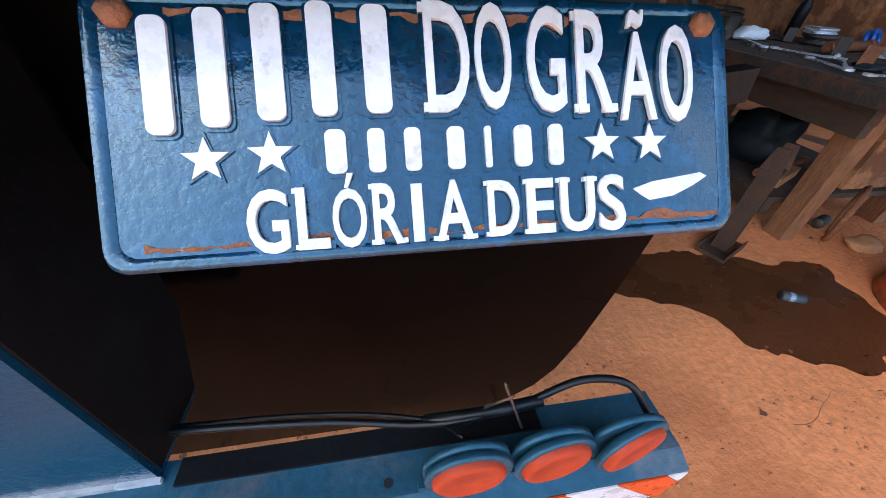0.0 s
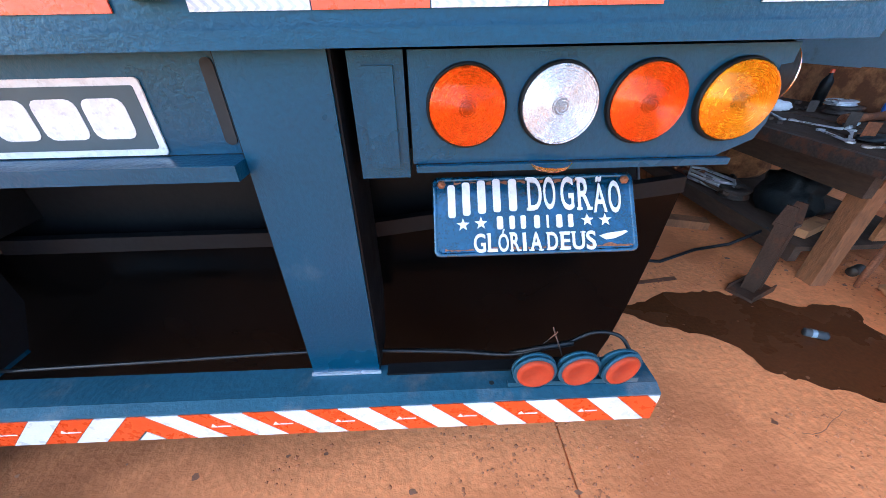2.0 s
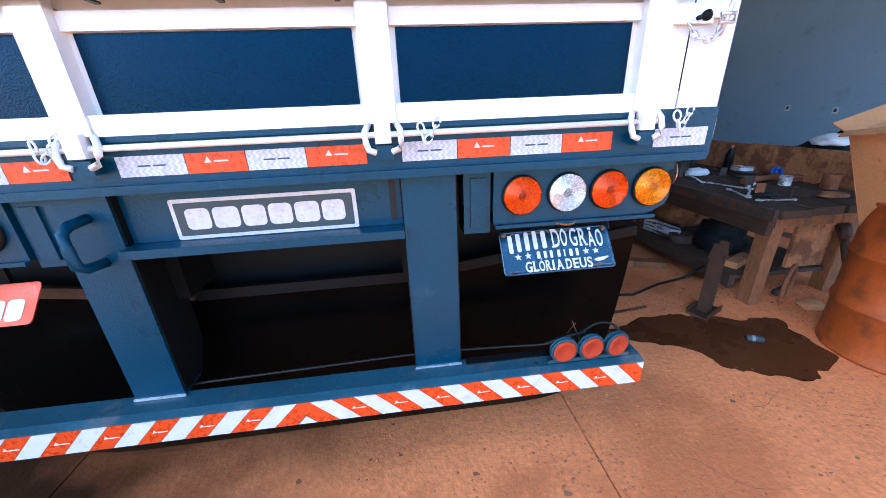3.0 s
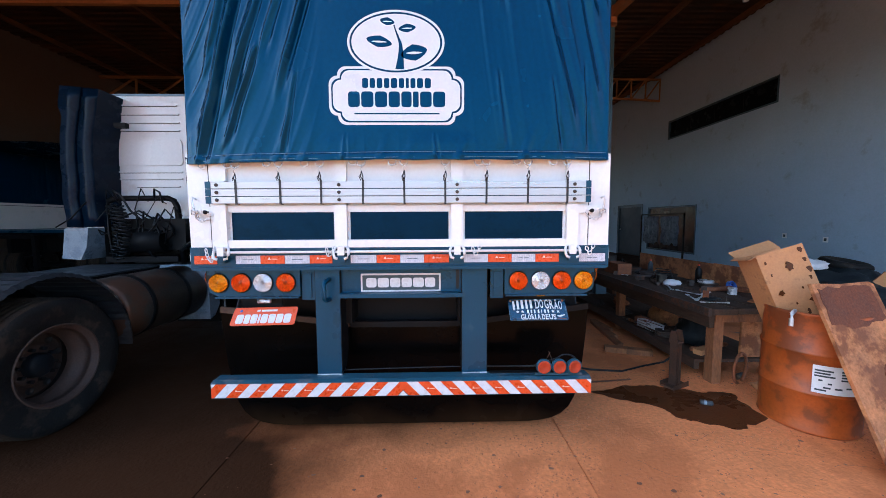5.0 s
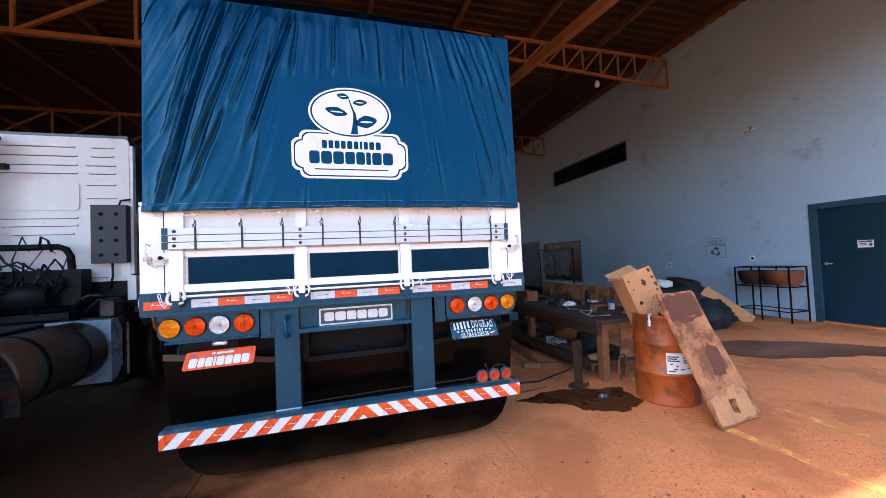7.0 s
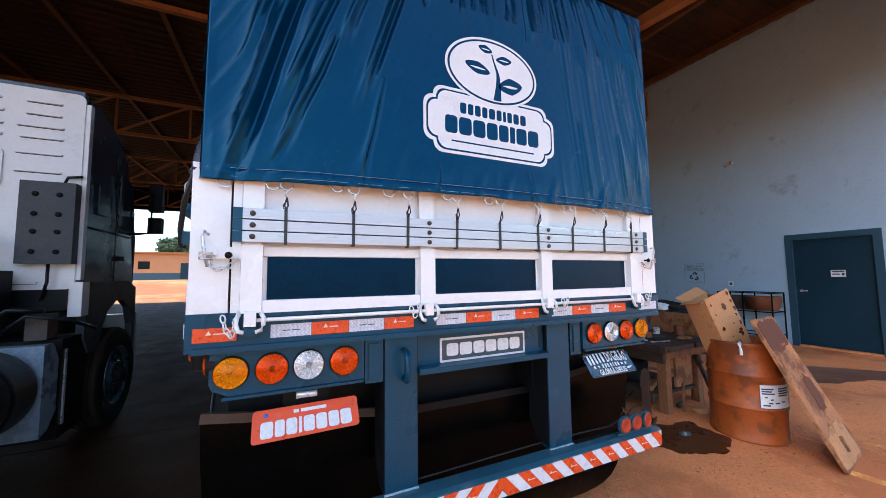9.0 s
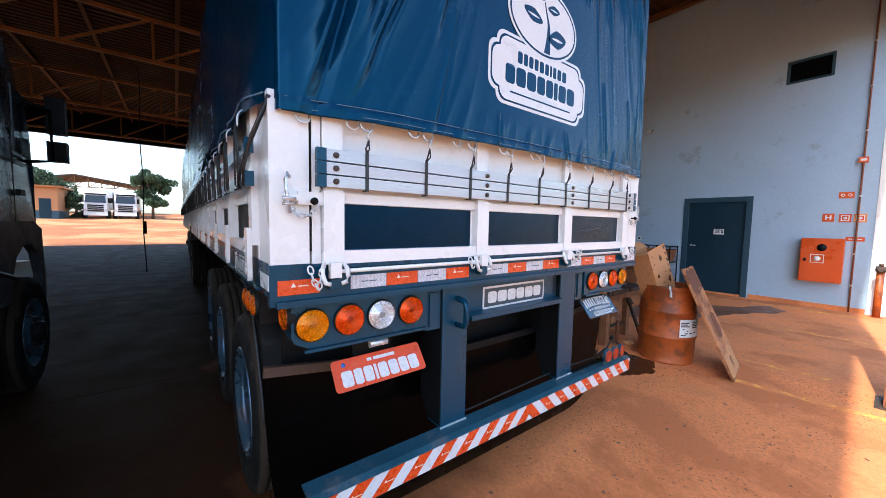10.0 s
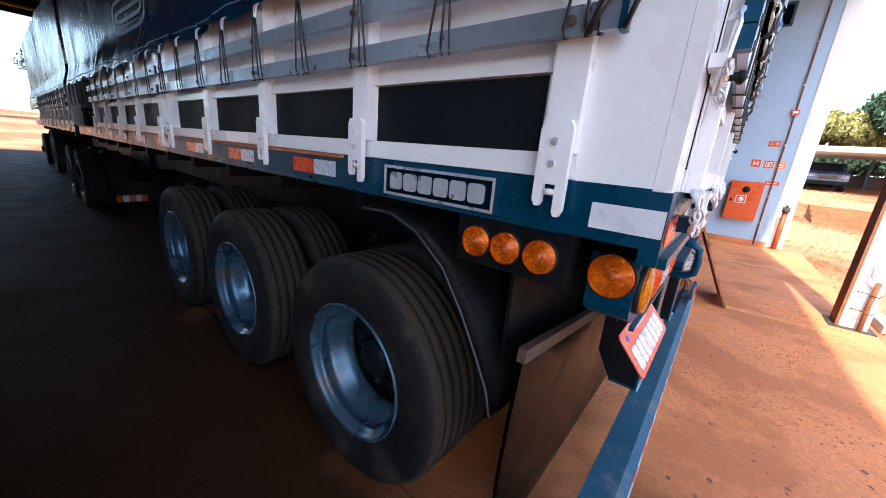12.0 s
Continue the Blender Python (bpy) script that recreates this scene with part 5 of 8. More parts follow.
        tube(bm, [(s * 1.23, -0.06, 1.6), (s * 1.27, -0.06, 1.6), (s * 1.27, -0.06, 1.62), (s * 1.23, -0.06, 1.62)], 0.005, 6, closed=True)
        part("shackle", bm, M_galv, la)
        bm = B()
        chain(bm, [(s * 1.25, -0.05, 1.60), (s * 1.22, -0.06, 1.56), (s * 1.18, -0.055, 1.565), (s * 1.15, -0.05, 1.6)], 0.028, 0.0028)
        part("latch_chain", bm, M_galv, la)
        # Black strip in the slit stands in for the shade between gate and post.
        bx("gap_rod", (*sorted((s * 1.176, s * 1.171)), -0.032, -0.021, 1.44, 1.9), M_black, T)


def slogan_plate(T):
    """The blue relief plate hung under the lamp box, its foot swung outwards."""
    top, foot = Vector((0.875, 0.052, 1.033)), Vector((0.875, -0.04, 0.914))
    up = (top - foot).normalized()
    right = Vector((1, 0.0, 0.0)).normalized()
    nrm = right.cross(up).normalized()
    m = Matrix.Identity(4)
    for i in range(3):
        m[i][0], m[i][1], m[i][2], m[i][3] = right[i], up[i], nrm[i], ((top + foot) / 2)[i]
    W, H = 0.38, (top - foot).length
    bm = B(); prism(bm, rounded(W, H, 0.012), m @ Matrix.Translation((0, 0, -0.004)), 0.004)
    p = part("slogan_plate", bm, M_plateblue, T, "embossed blue slogan plate with white letters", 0.001)
    bm = B()
    o, q = rounded(W, H, 0.012), rounded(W - 0.016, H - 0.016, 0.009)
    a = [bm.verts.new(m @ Vector((x, y, 0.0))) for x, y in o]
    b = [bm.verts.new(m @ Vector((x * 0.985, y * 0.96, 0.004))) for x, y in o]
    c = [bm.verts.new(m @ Vector((x, y, 0.0002))) for x, y in q]
    for i in range(len(a)):
        j = (i + 1) % len(a)
        bm.faces.new((a[i], a[j], b[j], b[i])).smooth = True
        bm.faces.new((b[i], b[j], c[j], c[i])).smooth = True
    part("raised_rim", bm, M_plateblue, p)
    for s in (-1, 1):
        bm = B(); lathe(bm, [(0.0085, 0.0), (0.008, 0.004), (0.0, 0.0045)], m @ Matrix.Translation((s * 0.173, H / 2 - 0.014, 0)), 6); part("bolt", bm, M_rust, p, "rusty bolt")
    d = 0.0022

    def relief(ch, cx, cy, w, h_):
        """One raised letter with slab serifs, on a slightly wider dark footing."""
        cx, w = cx * 0.96, w * 0.94
        words(ch, m @ Matrix.Translation((cx, cy, 0.0008)), h_, M_plateblue, p, "letter_footing", width=w + 0.005, height=h_ + 0.005, depth=0.0007, bold=0.0008)
        o = words(ch, m @ Matrix.Translation((cx, cy, d)), h_, M_letter, p, "letter", width=w, height=h_, depth=0.0012, bold=0.0003, bevel=0.0004)
        feet = {"D": ((-1, 1), (-1, -1)), "R": ((-1, 1), (-1, -1), (1, -1)), "A": ((-1, -1), (1, -1)), "L": ((-1, 1), (-1, -1)), "I": ((0, 1), (0, -1)), "E": ((-1, 1), (-1, -1)), "U": ((-1, 1), (1, 1))}.get(ch, ())
        for fx, fy in feet:
            bm = B()
            box(bm, -0.2 * w, 0.2 * w, -0.04 * h_, 0.04 * h_, 0, d + 0.0008, m @ Matrix.Translation((cx + fx * 0.4 * w, cy + fy * 0.45 * h_, 0)))
            part("serif", bm, M_letter, o, bevel=0.0004)

    def slab(cx, cy, w, h_):
        """A plain raised bar in place of a letter that is not spelt out."""
        cx, w = cx * 0.96, w * 0.96
        for grow, dep, mt, nm in ((0.004, 0.0012, M_plateblue, "bar_footing"), (0.0, d + 0.0012, M_letter, "print_bar")):
            bm = B()
            prism(bm, rounded(w * 0.6 + grow, h_ + grow, w * 0.2, 4), m @ Matrix.Translation((cx, cy, 0)), dep)
            part(nm, bm, mt, p, bevel=0.0004)

    for cx, cy, w, h_ in ((-0.1617, 0.028, 0.024, 0.062), (-0.1332, 0.032, 0.025, 0.063), (-0.1032, 0.035, 0.026, 0.063), (-0.0737, 0.037, 0.024, 0.063), (-0.0423, 0.037, 0.026, 0.061)):
        slab(cx, cy, w, h_)
    for ch, cx, cy, w, h_ in (("D", 0.0008, 0.0384, 0.028, 0.064), ("O", 0.0297, 0.039, 0.024, 0.063), ("G", 0.0646, 0.0373, 0.026, 0.064), ("R", 0.098, 0.036, 0.026, 0.063), ("Ã", 0.1283, 0.034, 0.027, 0.069), ("O", 0.1577, 0.0286, 0.0245, 0.062),
                              ("G", -0.1105, -0.0517, 0.0235, 0.036), ("L", -0.0857, -0.0512, 0.0183, 0.035), ("Ó", -0.0646, -0.048, 0.0205, 0.0425), ("R", -0.0419, -0.051, 0.0185, 0.0355), ("I", -0.0241, -0.0515, 0.007, 0.034), ("A", -0.0013, -0.0512, 0.0238, 0.036),
                              ("D", 0.0305, -0.0517, 0.0209, 0.034), ("E", 0.0553, -0.0518, 0.019, 0.034), ("U", 0.0809, -0.0521, 0.0245, 0.0345), ("S", 0.1053, -0.0522, 0.0195, 0.036)):
        relief(ch, cx, cy, w, h_)
    for cx, w, h_ in ((-0.0696, 0.02, 0.025), (-0.046, 0.017, 0.025), (-0.0243, 0.0165, 0.025), (0.0024, 0.018, 0.025), (0.023, 0.007, 0.0245), (0.0458, 0.019, 0.025), (0.0681, 0.016, 0.025)):
        slab(cx, -0.0145, w, h_)
    for x, z in ((-0.1355, -0.0165), (-0.102, -0.0145), (0.097, -0.0142), (0.1307, -0.0149)):
        for sz, dep, mt, nm in ((1.25, 0.0012, M_plateblue, "star_footing"), (1.0, d, M_letter, "star")):
            pts = []
            for i in range(10):
                rr = (0.0125 if i % 2 == 0 else 0.0052) * sz
                pts.append((rr * math.sin(math.pi * i / 5), rr * math.cos(math.pi * i / 5)))
            bm = B(); prism(bm, pts, m @ Matrix.Translation((x, z, 0)), dep)
            part(nm, bm, mt, p)
    # rust creeping in along the foot, the head and one flank
    rnd = random.Random(8)
    for x0, x1, z0, s_, wd_ in ((-0.17, 0.18, -H / 2 + 0.0105, 1, 0.004), (-0.15, 0.1, H / 2 - 0.0105, -1, 0.005)):
        bm = B()
        n = 60
        a = [bm.verts.new(m @ Vector((x0 + (x1 - x0) * i / n, z0 + 0.001 * rnd.uniform(-1, 1), 0.0007))) for i in range(n + 1)]
        b = [bm.verts.new(m @ Vector((x0 + (x1 - x0) * i / n, z0 + s_ * wd_ * max(0.1, 0.6 + 1.4 * noise.noise(Vector((i * 0.22, x0, 2))) + 0.5 * rnd.random()), 0.0007))) for i in range(n + 1)]
        for i in range(n):
            bm.faces.new((a[i], a[i + 1], b[i + 1], b[i]))
        part("rust_creep", bm, M_rust, p, "brown rust creeping along the rim")
    bm = B()
    sm = [(0.116, -0.028), (0.13, -0.024), (0.15, -0.0215), (0.166, -0.0195), (0.171, -0.022), (0.16, -0.028), (0.145, -0.034), (0.128, -0.036), (0.122, -0.0325)]
    prism(bm, sm[::-1], m @ Matrix.Translation((0.002, -0.016, 0)), 0.0006)
    part("paint_smear", bm, M_letter, p, "smear of white paint")


def number_plate(T):
    top, foot = Vector((-0.885, 0.03, 1.0)), Vector((-0.885, -0.05, 0.905))
    up = (top - foot).normalized()
    right = Vector((1, 0.0, 0.015)).normalized()
    nrm = right.cross(up).normalized()
    m = Matrix.Identity(4)
    for i in range(3):
        m[i][0], m[i][1], m[i][2], m[i][3] = right[i], up[i], nrm[i], ((top + foot) / 2)[i]
    bm = B(); prism(bm, rounded(0.405, (top - foot).length, 0.014), m @ Matrix.Translation((0, 0, -0.003)), 0.003)
    p = part("number_plate", bm, M_plred, T, "red number plate with unspelt white figures", 0.001)
    bars([0.045, 0.035, 0.04, 0.012, 0.042, 0.042, 0.042, 0.045], 0.006, 0.062, m @ Matrix.Translation((0, -0.018, 0)), M_letter, p, "print_bar", 0.0015, 0.25)
    bars([0.02, 0.1], 0.008, 0.013, m @ Matrix.Translation((0.01, 0.038, 0)), M_letter, p, "print_bar", 0.0008)
    bm = B(); lathe(bm, [(0.009, 0), (0.008, 0.003), (0, 0.003)], m @ Matrix.Translation((-0.155, 0.038, 0)), 10); part("bolt", bm, M_bluepl, p)


def side_badge(T):
    """Unlettered relief badge on the side beam."""
    bm = B(); prism(bm, rounded(0.4, 0.088, 0.006), side_at(-1.3105, 0.53, 1.341), 0.004)
    b = part("side_badge", bm, M_panel, T, "dark relief maker's badge", 0.001)
    bm = B()
    for d in ((-0.2, 0.2, 0.036, 0.044), (-0.2, 0.2, -0.044, -0.036), (-0.2, -0.193, -0.036, 0.036), (0.193, 0.2, -0.036, 0.036)):
        box(bm, d[0], d[1], d[2], d[3], 0, 0.003, side_at(-1.3148, 0.53, 1.341))
    part("badge_rim", bm, M_galv, b)
    bars([0.05, 0.052, 0.05, 0.05, 0.052, 0.05], 0.008, 0.05, side_at(-1.3148, 0.53, 1.341), M_galv, b, "print_bar", 0.004, 0.2)


def tarpaulin(y0, length, rear, label):
    """A blue vinyl cover over the load: folded sides, gathered hem, rings and rubber straps."""
    C = thing("tarpaulin", label, "tarpaulin", "load covers", Matrix.Translation((0, y0, 0)))
    X, ZB, ZT = 1.275, 1.92, 3.31
    CREASES = ((-0.79, 1.0, -1.22, 0.0, 0.022, 0.043), (-0.62, 1.0, -1.02, 0.22, 0.016, 0.031), (-0.38, 1.0, -0.71, 0.28, 0.016, 0.033), (-0.36, 0.98, -0.43, 0.6, 0.015, 0.018),
               (-0.88, 1.0, -1.15, 0.36, 0.016, 0.026), (-0.57, 0.9, -0.8, 0.42, 0.015, 0.024), (-0.81, 0.46, -1.04, 0.07, 0.015, 0.020), (-0.6, 0.36, -0.7, 0.03, 0.011, 0.016),
               (0.66, 1.0, 0.75, 0.66, 0.023, 0.016), (0.77, 1.0, 0.88, 0.7, 0.022, 0.020), (0.86, 1.0, 1.0, 0.66, 0.022, 0.020), (1.0, 1.0, 1.17, 0.6, 0.022, 0.020),
               (0.79, 0.82, 1.06, 0.13, 0.025, 0.018), (1.02, 0.8, 1.22, 0.2, 0.025, 0.016),
               (0.19, 1.0, 0.2, 0.52, 0.014, 0.016), (0.385, 1.0, 0.36, 0.45, 0.012, 0.017), (0.06, 1.0, 0.08, 0.74, 0.012, 0.012), (-0.12, 1.0, -0.14, 0.7, 0.013, 0.014), (0.54, 1.0, 0.6, 0.6, 0.013, 0.014),
               (0.58, 0.36, 0.63, 0.02, 0.014, 0.013), (0.9, 0.34, 0.96, 0.02, 0.014, 0.014), (1.1, 0.4, 1.13, 0.02, 0.014, 0.014), (-0.32, 0.12, -0.34, 0.0, 0.01, 0.012), (0.2, 0.12, 0.22, 0.0, 0.01, 0.012))

    def folds(x, z, seed):
        """How far the rear curtain stands out: long slanting creases drawn from the bows, pleats under the top seam, crinkles between."""
        f = (z - ZB) / (ZT - ZB)
        d = 0.0
        for xa, fa, xb, fb, w, amp in CREASES:
            ax, az, bx_, bz = xa, fa * (ZT - ZB), xb, fb * (ZT - ZB)
            px, pz = x - ax, f * (ZT - ZB) - az
            n = math.hypot(bx_ - ax, bz - az)
            ex_, ez_ = (bx_ - ax) / n, (bz - az) / n
            t = (px * ex_ + pz * ez_) / n
            if t < -0.05 or t > 1.05:
                continue
            q = px * ez_ - pz * ex_ + 0.006 * noise.noise(Vector((xa * 9, t * 3.0, seed)))
            if abs(q) > 6 * w:
                continue
            ww = w * (0.55 + 0.6 * t)
            k = min(1.0, max(0.0, t + 0.05) / 0.1) * min(1.0, max(0.0, 1.05 - t) / 0.25)
            d += amp * k * (math.exp(-abs(q) / ww) - 0.8 * math.exp(-abs(q + 1.8 * ww) / ww) + 0.35 * math.exp(-abs(q + 3.4 * ww) / ww))
        g = x + (1 - f) * (-0.5 * x if x < 0 else -0.28 * x)
        r1 = max(0.0, 1 - 4.0 * abs(noise.noise(Vector((g * 9.0, seed + 5, f * 0.35)))))
        r2 = max(0.0, 1 - 4.0 * abs(noise.noise(Vector((g * 21.0, seed + 9, f * 0.6)))))
        side = 1.0 if x < -0.2 else 0.5 if x < 0.4 else 0.8
        d += side * (0.011 * r1 ** 1.3 + 0.004 * r2 ** 1.3) * min(1.0, 0.25 + (1 - f) / 0.12) * (0.35 + 0.65 * f)
        d += 0.011 * max(0.0, (f - 0.45) / 0.55) * noise.noise(Vector((x * 19.0, seed, f * 0.4)))
        d += 0.016 * max(0.0, 0.18 - f) / 0.18 * max(0.0, noise.noise(Vector((x * 13.0 - f * 7, seed + 2, f * 2))))
        return d * min(1.0, 0.12 + (1 - f) / 0.07)

    def flank(s, y, z):
        """How far the side curtain stands out at a place."""
        h_ = (z - ZB) / (ZT - ZB)
        d = 0.02 * noise.noise(Vector((y * 1.3 + z * 0.3, s * 3 + y0, z * 0.6)))
        pull = max(0.0, noise.noise(Vector((y * 0.9, s * 7 + y0, 1.0))) + 0.25)      # some bays are drawn tight, some hang in pleats
        d += 0.03 * pull * max(0.0, 1 - 3.2 * abs(noise.noise(Vector((y * 4.5 + 0.5 * z, s * 5, z * 0.25))))) ** 1.5
        d += 0.012 * max(0.0, 1 - 4 * abs(noise.noise(Vector((y * 9 - 0.4 * z, s * 11, z * 0.35))))) ** 1.5 * (0.4 + pull)
        d += 0.012 * max(0.0, 0.22 - h_) / 0.22 * noise.noise(Vector((y * 11.0 + 3 * z, s, z * 6)))
        k = min(1.0, max(0.0, (y + 0.035) / 0.16)) if rear else 1.0      # it turns the corner flush with the rear curtain
        return s * (1.284 - 0.012 * (z - ZB) * (1 - k) + k * (0.061 - 0.05 * min(1, max(0, (z - 1.95) / 0.2)) + d))

    if rear:
        bm = B()
        nx, nz_ = 400, 140
        g = []
        for j in range(nz_ + 1):
            z = ZB + (ZT - ZB) * j / nz_
            row = []
            for i in range(nx + 1):
                u = -1 + 2 * i / nx
                x = u * (1.284 - 0.012 * (z - ZB))
                e = max(abs(x + 0.01) / 0.425, abs(z - 2.44) / 0.355)
                flat = min(1.0, max(0.0, (e - 1.0) / 0.2))          # the printed badge lies smooth
                flat *= min(1.0, (1 - abs(u)) / 0.03)
                k = min(1.0, (1 - abs(u)) / 0.35)
                y = -0.05 - 0.05 * k * k * (3 - 2 * k) * min(1.0, (1 - j / nz_) / 0.3) - flat * (folds(x, z, 3.0) + 0.012 * noise.noise(Vector((x * 2, z * 2, 7))))
                zz = z - 0.02 * max(0.0, -u) * (1 - j / nz_) ** 3
                if j == 0:
                    zz += 0.012 * noise.noise(Vector((x * 4, 0, 1)))
                if j <= 4:                                          # doubled hem
                    y -= 0.007 if j < 4 else 0.002
                if i in (0, nx):
                    y = -0.03
                row.append(bm.verts.new((x, y, zz)))
            g.append(row)
        for j in range(nz_):
            for i in range(nx):
                bm.faces.new((g[j][i], g[j][i + 1], g[j + 1][i + 1], g[j + 1][i])).smooth = True
        part("rear_curtain", bm, M_tarp, C, "blue vinyl rear curtain with diagonal folds", fix=False)
    for s in (-1, 1):
        bm = B()
        n, nz_ = int(length / 0.035), 26
        g = []
        for j in range(nz_ + 1):
            z = ZB + 0.02 + (ZT - ZB - 0.02) * j / nz_
            row = []
            for i in range(n + 1):
                y = -0.035 + (length + 0.035) * i / n
                zz = z + (0.02 * noise.noise(Vector((y * 3, 0, s))) - 0.035 * abs(math.sin(y * math.pi / 0.645)) if j == 0 else 0)
                row.append(bm.verts.new((flank(s, y, z), y, zz)))
            g.append(row)
        for j in range(nz_):
            for i in range(n):
                bm.faces.new((g[j][i], g[j][i + 1], g[j + 1][i + 1], g[j + 1][i])).smooth = True
        part("side_curtain", bm, M_tarp, C, fix=False)
        if rear:
            # dim badge outline on the flank
            for nm, cy, cz, ry, rz, w_ in (("faded_oval", 3.72, 2.62, 0.36, 0.22, 0.03), ("faded_plaque", 3.72, 2.27, 0.48, 0.13, 0.03), ("faded_plaque", 3.72, 2.27, 0.38, 0.05, 0.03)):
                bm = B()
                rings = []
                for i in range(64):
                    t = 2 * math.pi * i / 64
                    ex = 1.0 if nm == "faded_oval" else 0.4
                    cu, su = math.copysign(abs(math.cos(t)) ** ex, math.cos(t)), math.copysign(abs(math.sin(t)) ** ex, math.sin(t))
                    row = []
                    for g_ in (0.0, w_):
                        yy, zz = cy + (ry - g_) * cu, cz + (rz - g_) * su
                        row.append(bm.verts.new((flank(s, yy, zz) + s * 0.008, yy, zz)))
                    rings.append(row)
                for i in range(64):
                    a, b = rings[i], rings[(i + 1) % 64]
                    bm.faces.new((a[0], a[1], b[1], b[0]))
                part(nm, bm, M_dimprint, C, "dim pale badge print")
        if rear and s < 0:
            # small pale print lines on the flank
            for zz, hh, ws in ((2.385, 0.05, (0.05, 0.04, 0.05)), (2.315, 0.045, (0.05, 0.05, 0.045, 0.05)), (2.215, 0.014, (0.12, 0.1)), (2.175, 0.014, (0.06, 0.05)), (2.135, 0.02, (0.03, 0.03))):
                yy = 1.99
                for w_ in ws:
                    bm = B()
                    g = [[bm.verts.new((flank(s, yy - w_ * i / 4, zz + hh * (j - 0.5)) - 0.006, yy - w_ * i / 4, zz + hh * (j - 0.5))) for i in range(5)] for j in (0, 1)]
                    for i in range(4):
                        bm.faces.new((g[0][i], g[0][i + 1], g[1][i + 1], g[1][i]))
                    part("print_bar", bm, M_dimprint, C)
                    yy -= w_ + 0.012
        # hem rope and straps
        bm = B()
        pts = []
        for i in range(int(length / 0.1)):
            y = 0.02 + 0.1 * i
            pts.append((flank(s, y, 1.965) + s * 0.002, y, 1.965 + 0.012 * noise.noise(Vector((y * 3, 0, s)))))
        tube(bm, pts, 0.003, 6)
        part("hem_seam", bm, M_dimprint, C, "pale stitched hem seam")
        y = 0.16
        while y < length - 0.1:
            sway = 0.03 * noise.noise(Vector((y * 5, s, 1)))
            for q, dy in ((0.0, -0.028 + sway), (0.004, -0.006 + sway), (0.008, 0.034 + sway))[0 if rear and y < 3 else 1:]:
                bm = B()
                tube(bm, [(s * (1.366 + q), y, 1.875), (s * (1.368 + q), y + dy * 0.35, 1.82), (s * (1.364 + q), y + dy, 1.67), (s * 1.362, y + dy, 1.657), (s * 1.376, y + dy - 0.012, 1.652)], 0.0031, 6)
                part("rubber_strap", bm, M_strap, C)
            for dy in (-0.012, 0.014):
                bm = B()
                tube(bm, flow([(s * 1.35, y + dy, 1.93), (s * 1.362, y + dy, 1.918), (s * 1.366, y + dy * 0.8, 1.9), (s * 1.366, y + dy * 0.4, 1.872)], 4), 0.0026, 6)
                part("strap_hook", bm, M_galv, C, "bright bent wire hook")
            y += 0.322
    bm = B()
    n, k = 30, int(length / 0.25)
    g = []
    for i in range(k + 1):
        y = -0.04 + (length + 0.04) * i / k
        row = []
        for j in range(n + 1):
            u = -1 + 2 * j / n
            row.append(bm.verts.new((u * X, y, ZT + 0.06 * (1 - u * u) + 0.01 * noise.noise(Vector((u * 3, y, 2))))))
        g.append(row)
    for i in range(k):
        for j in range(n):
            bm.faces.new((g[i][j], g[i][j + 1], g[i + 1][j + 1], g[i + 1][j])).smooth = True
    part("top_sheet", bm, M_tarp, C)
    if rear:
        bm = B()
        def out(x):
            k = min(1.0, (1 - abs(x) / 1.284) / 0.35)
            return -0.05 - 0.05 * k * k * (3 - 2 * k)
        tube(bm, [(x, out(x) - 0.006, ZB + 0.002 - 0.02 * max(0.0, -x / 1.27) + 0.012 * noise.noise(Vector((x * 4, 0, 1)))) for x in (-1.27 + 2.54 * i / 80 for i in range(81))], 0.004, 6)
        hem = part("rear_hem", bm, M_tarp, C)
        for dz in (0.012, 0.044):
            bm = B()
            tube(bm, [(x, out(x) - 0.0085, ZB + dz - 0.02 * max(0.0, -x / 1.27)) for x in (-1.26 + 2.52 * i / 120 for i in range(121))], 0.0013, 5)
            part("stitching", bm, M_dimprint, hem, "pale double stitching")

        def d_ring(x, z):
            """A welded wire ring with a flat top, hung under the hem."""
            bm = B()
            y = out(x) + 0.012
            tube(bm, [(x - 0.021, y, z + 0.018), (x + 0.021, y, z + 0.018)] + [(x + 0.023 * math.cos(a), y - 0.006 * math.sin(-a), z + 0.003 + 0.024 * math.sin(a)) for a in (-math.pi * i / 10 for i in range(11))], 0.004, 6, closed=True)
            part("ring", bm, M_galv, C)
        xs = [-0.984, -0.721, -0.478, -0.23, 0.025, 0.273, 0.522, 0.774, 1.02]
        for i, x in enumerate(xs):
            z = 1.906 - 0.012 * max(0.0, -x)
            sl = 0.012 * noise.noise(Vector((x * 7, 3, 1)))
            bm = B()
            y = out(x)
            tube(bm, [(x, y + 0.004, z - 0.012), (x + 0.006, y - 0.004, z - 0.026), (x - 0.005, y - 0.002, z - 0.042), (x + 0.002, y, z - 0.054)], 0.003, 6)
            part("strap_hook", bm, M_galv, C, "bent wire hook")
            bm = B()
            for dx in (-0.007, 0.007):
                tube(bm, [(x + 0.002, y, z - 0.05), (x + dx + sl * 0.5, y + 0.002, z - 0.085), (x + sl, -0.086, 1.80)], 0.0032, 6)
            tube(bm, [(x + 0.004, y, z - 0.06), (x - 0.012, y - 0.004, z - 0.085), (x - 0.009 + sl, -0.092, 1.795)], 0.0026, 6)
            for ya, yb, za, zb in ((-0.0835, -0.0795, 1.662, 1.802), (-0.0835, -0.052, 1.657, 1.6615)):
                vs = box(bm, x - 0.006, x + 0.006, ya, yb, za, zb)
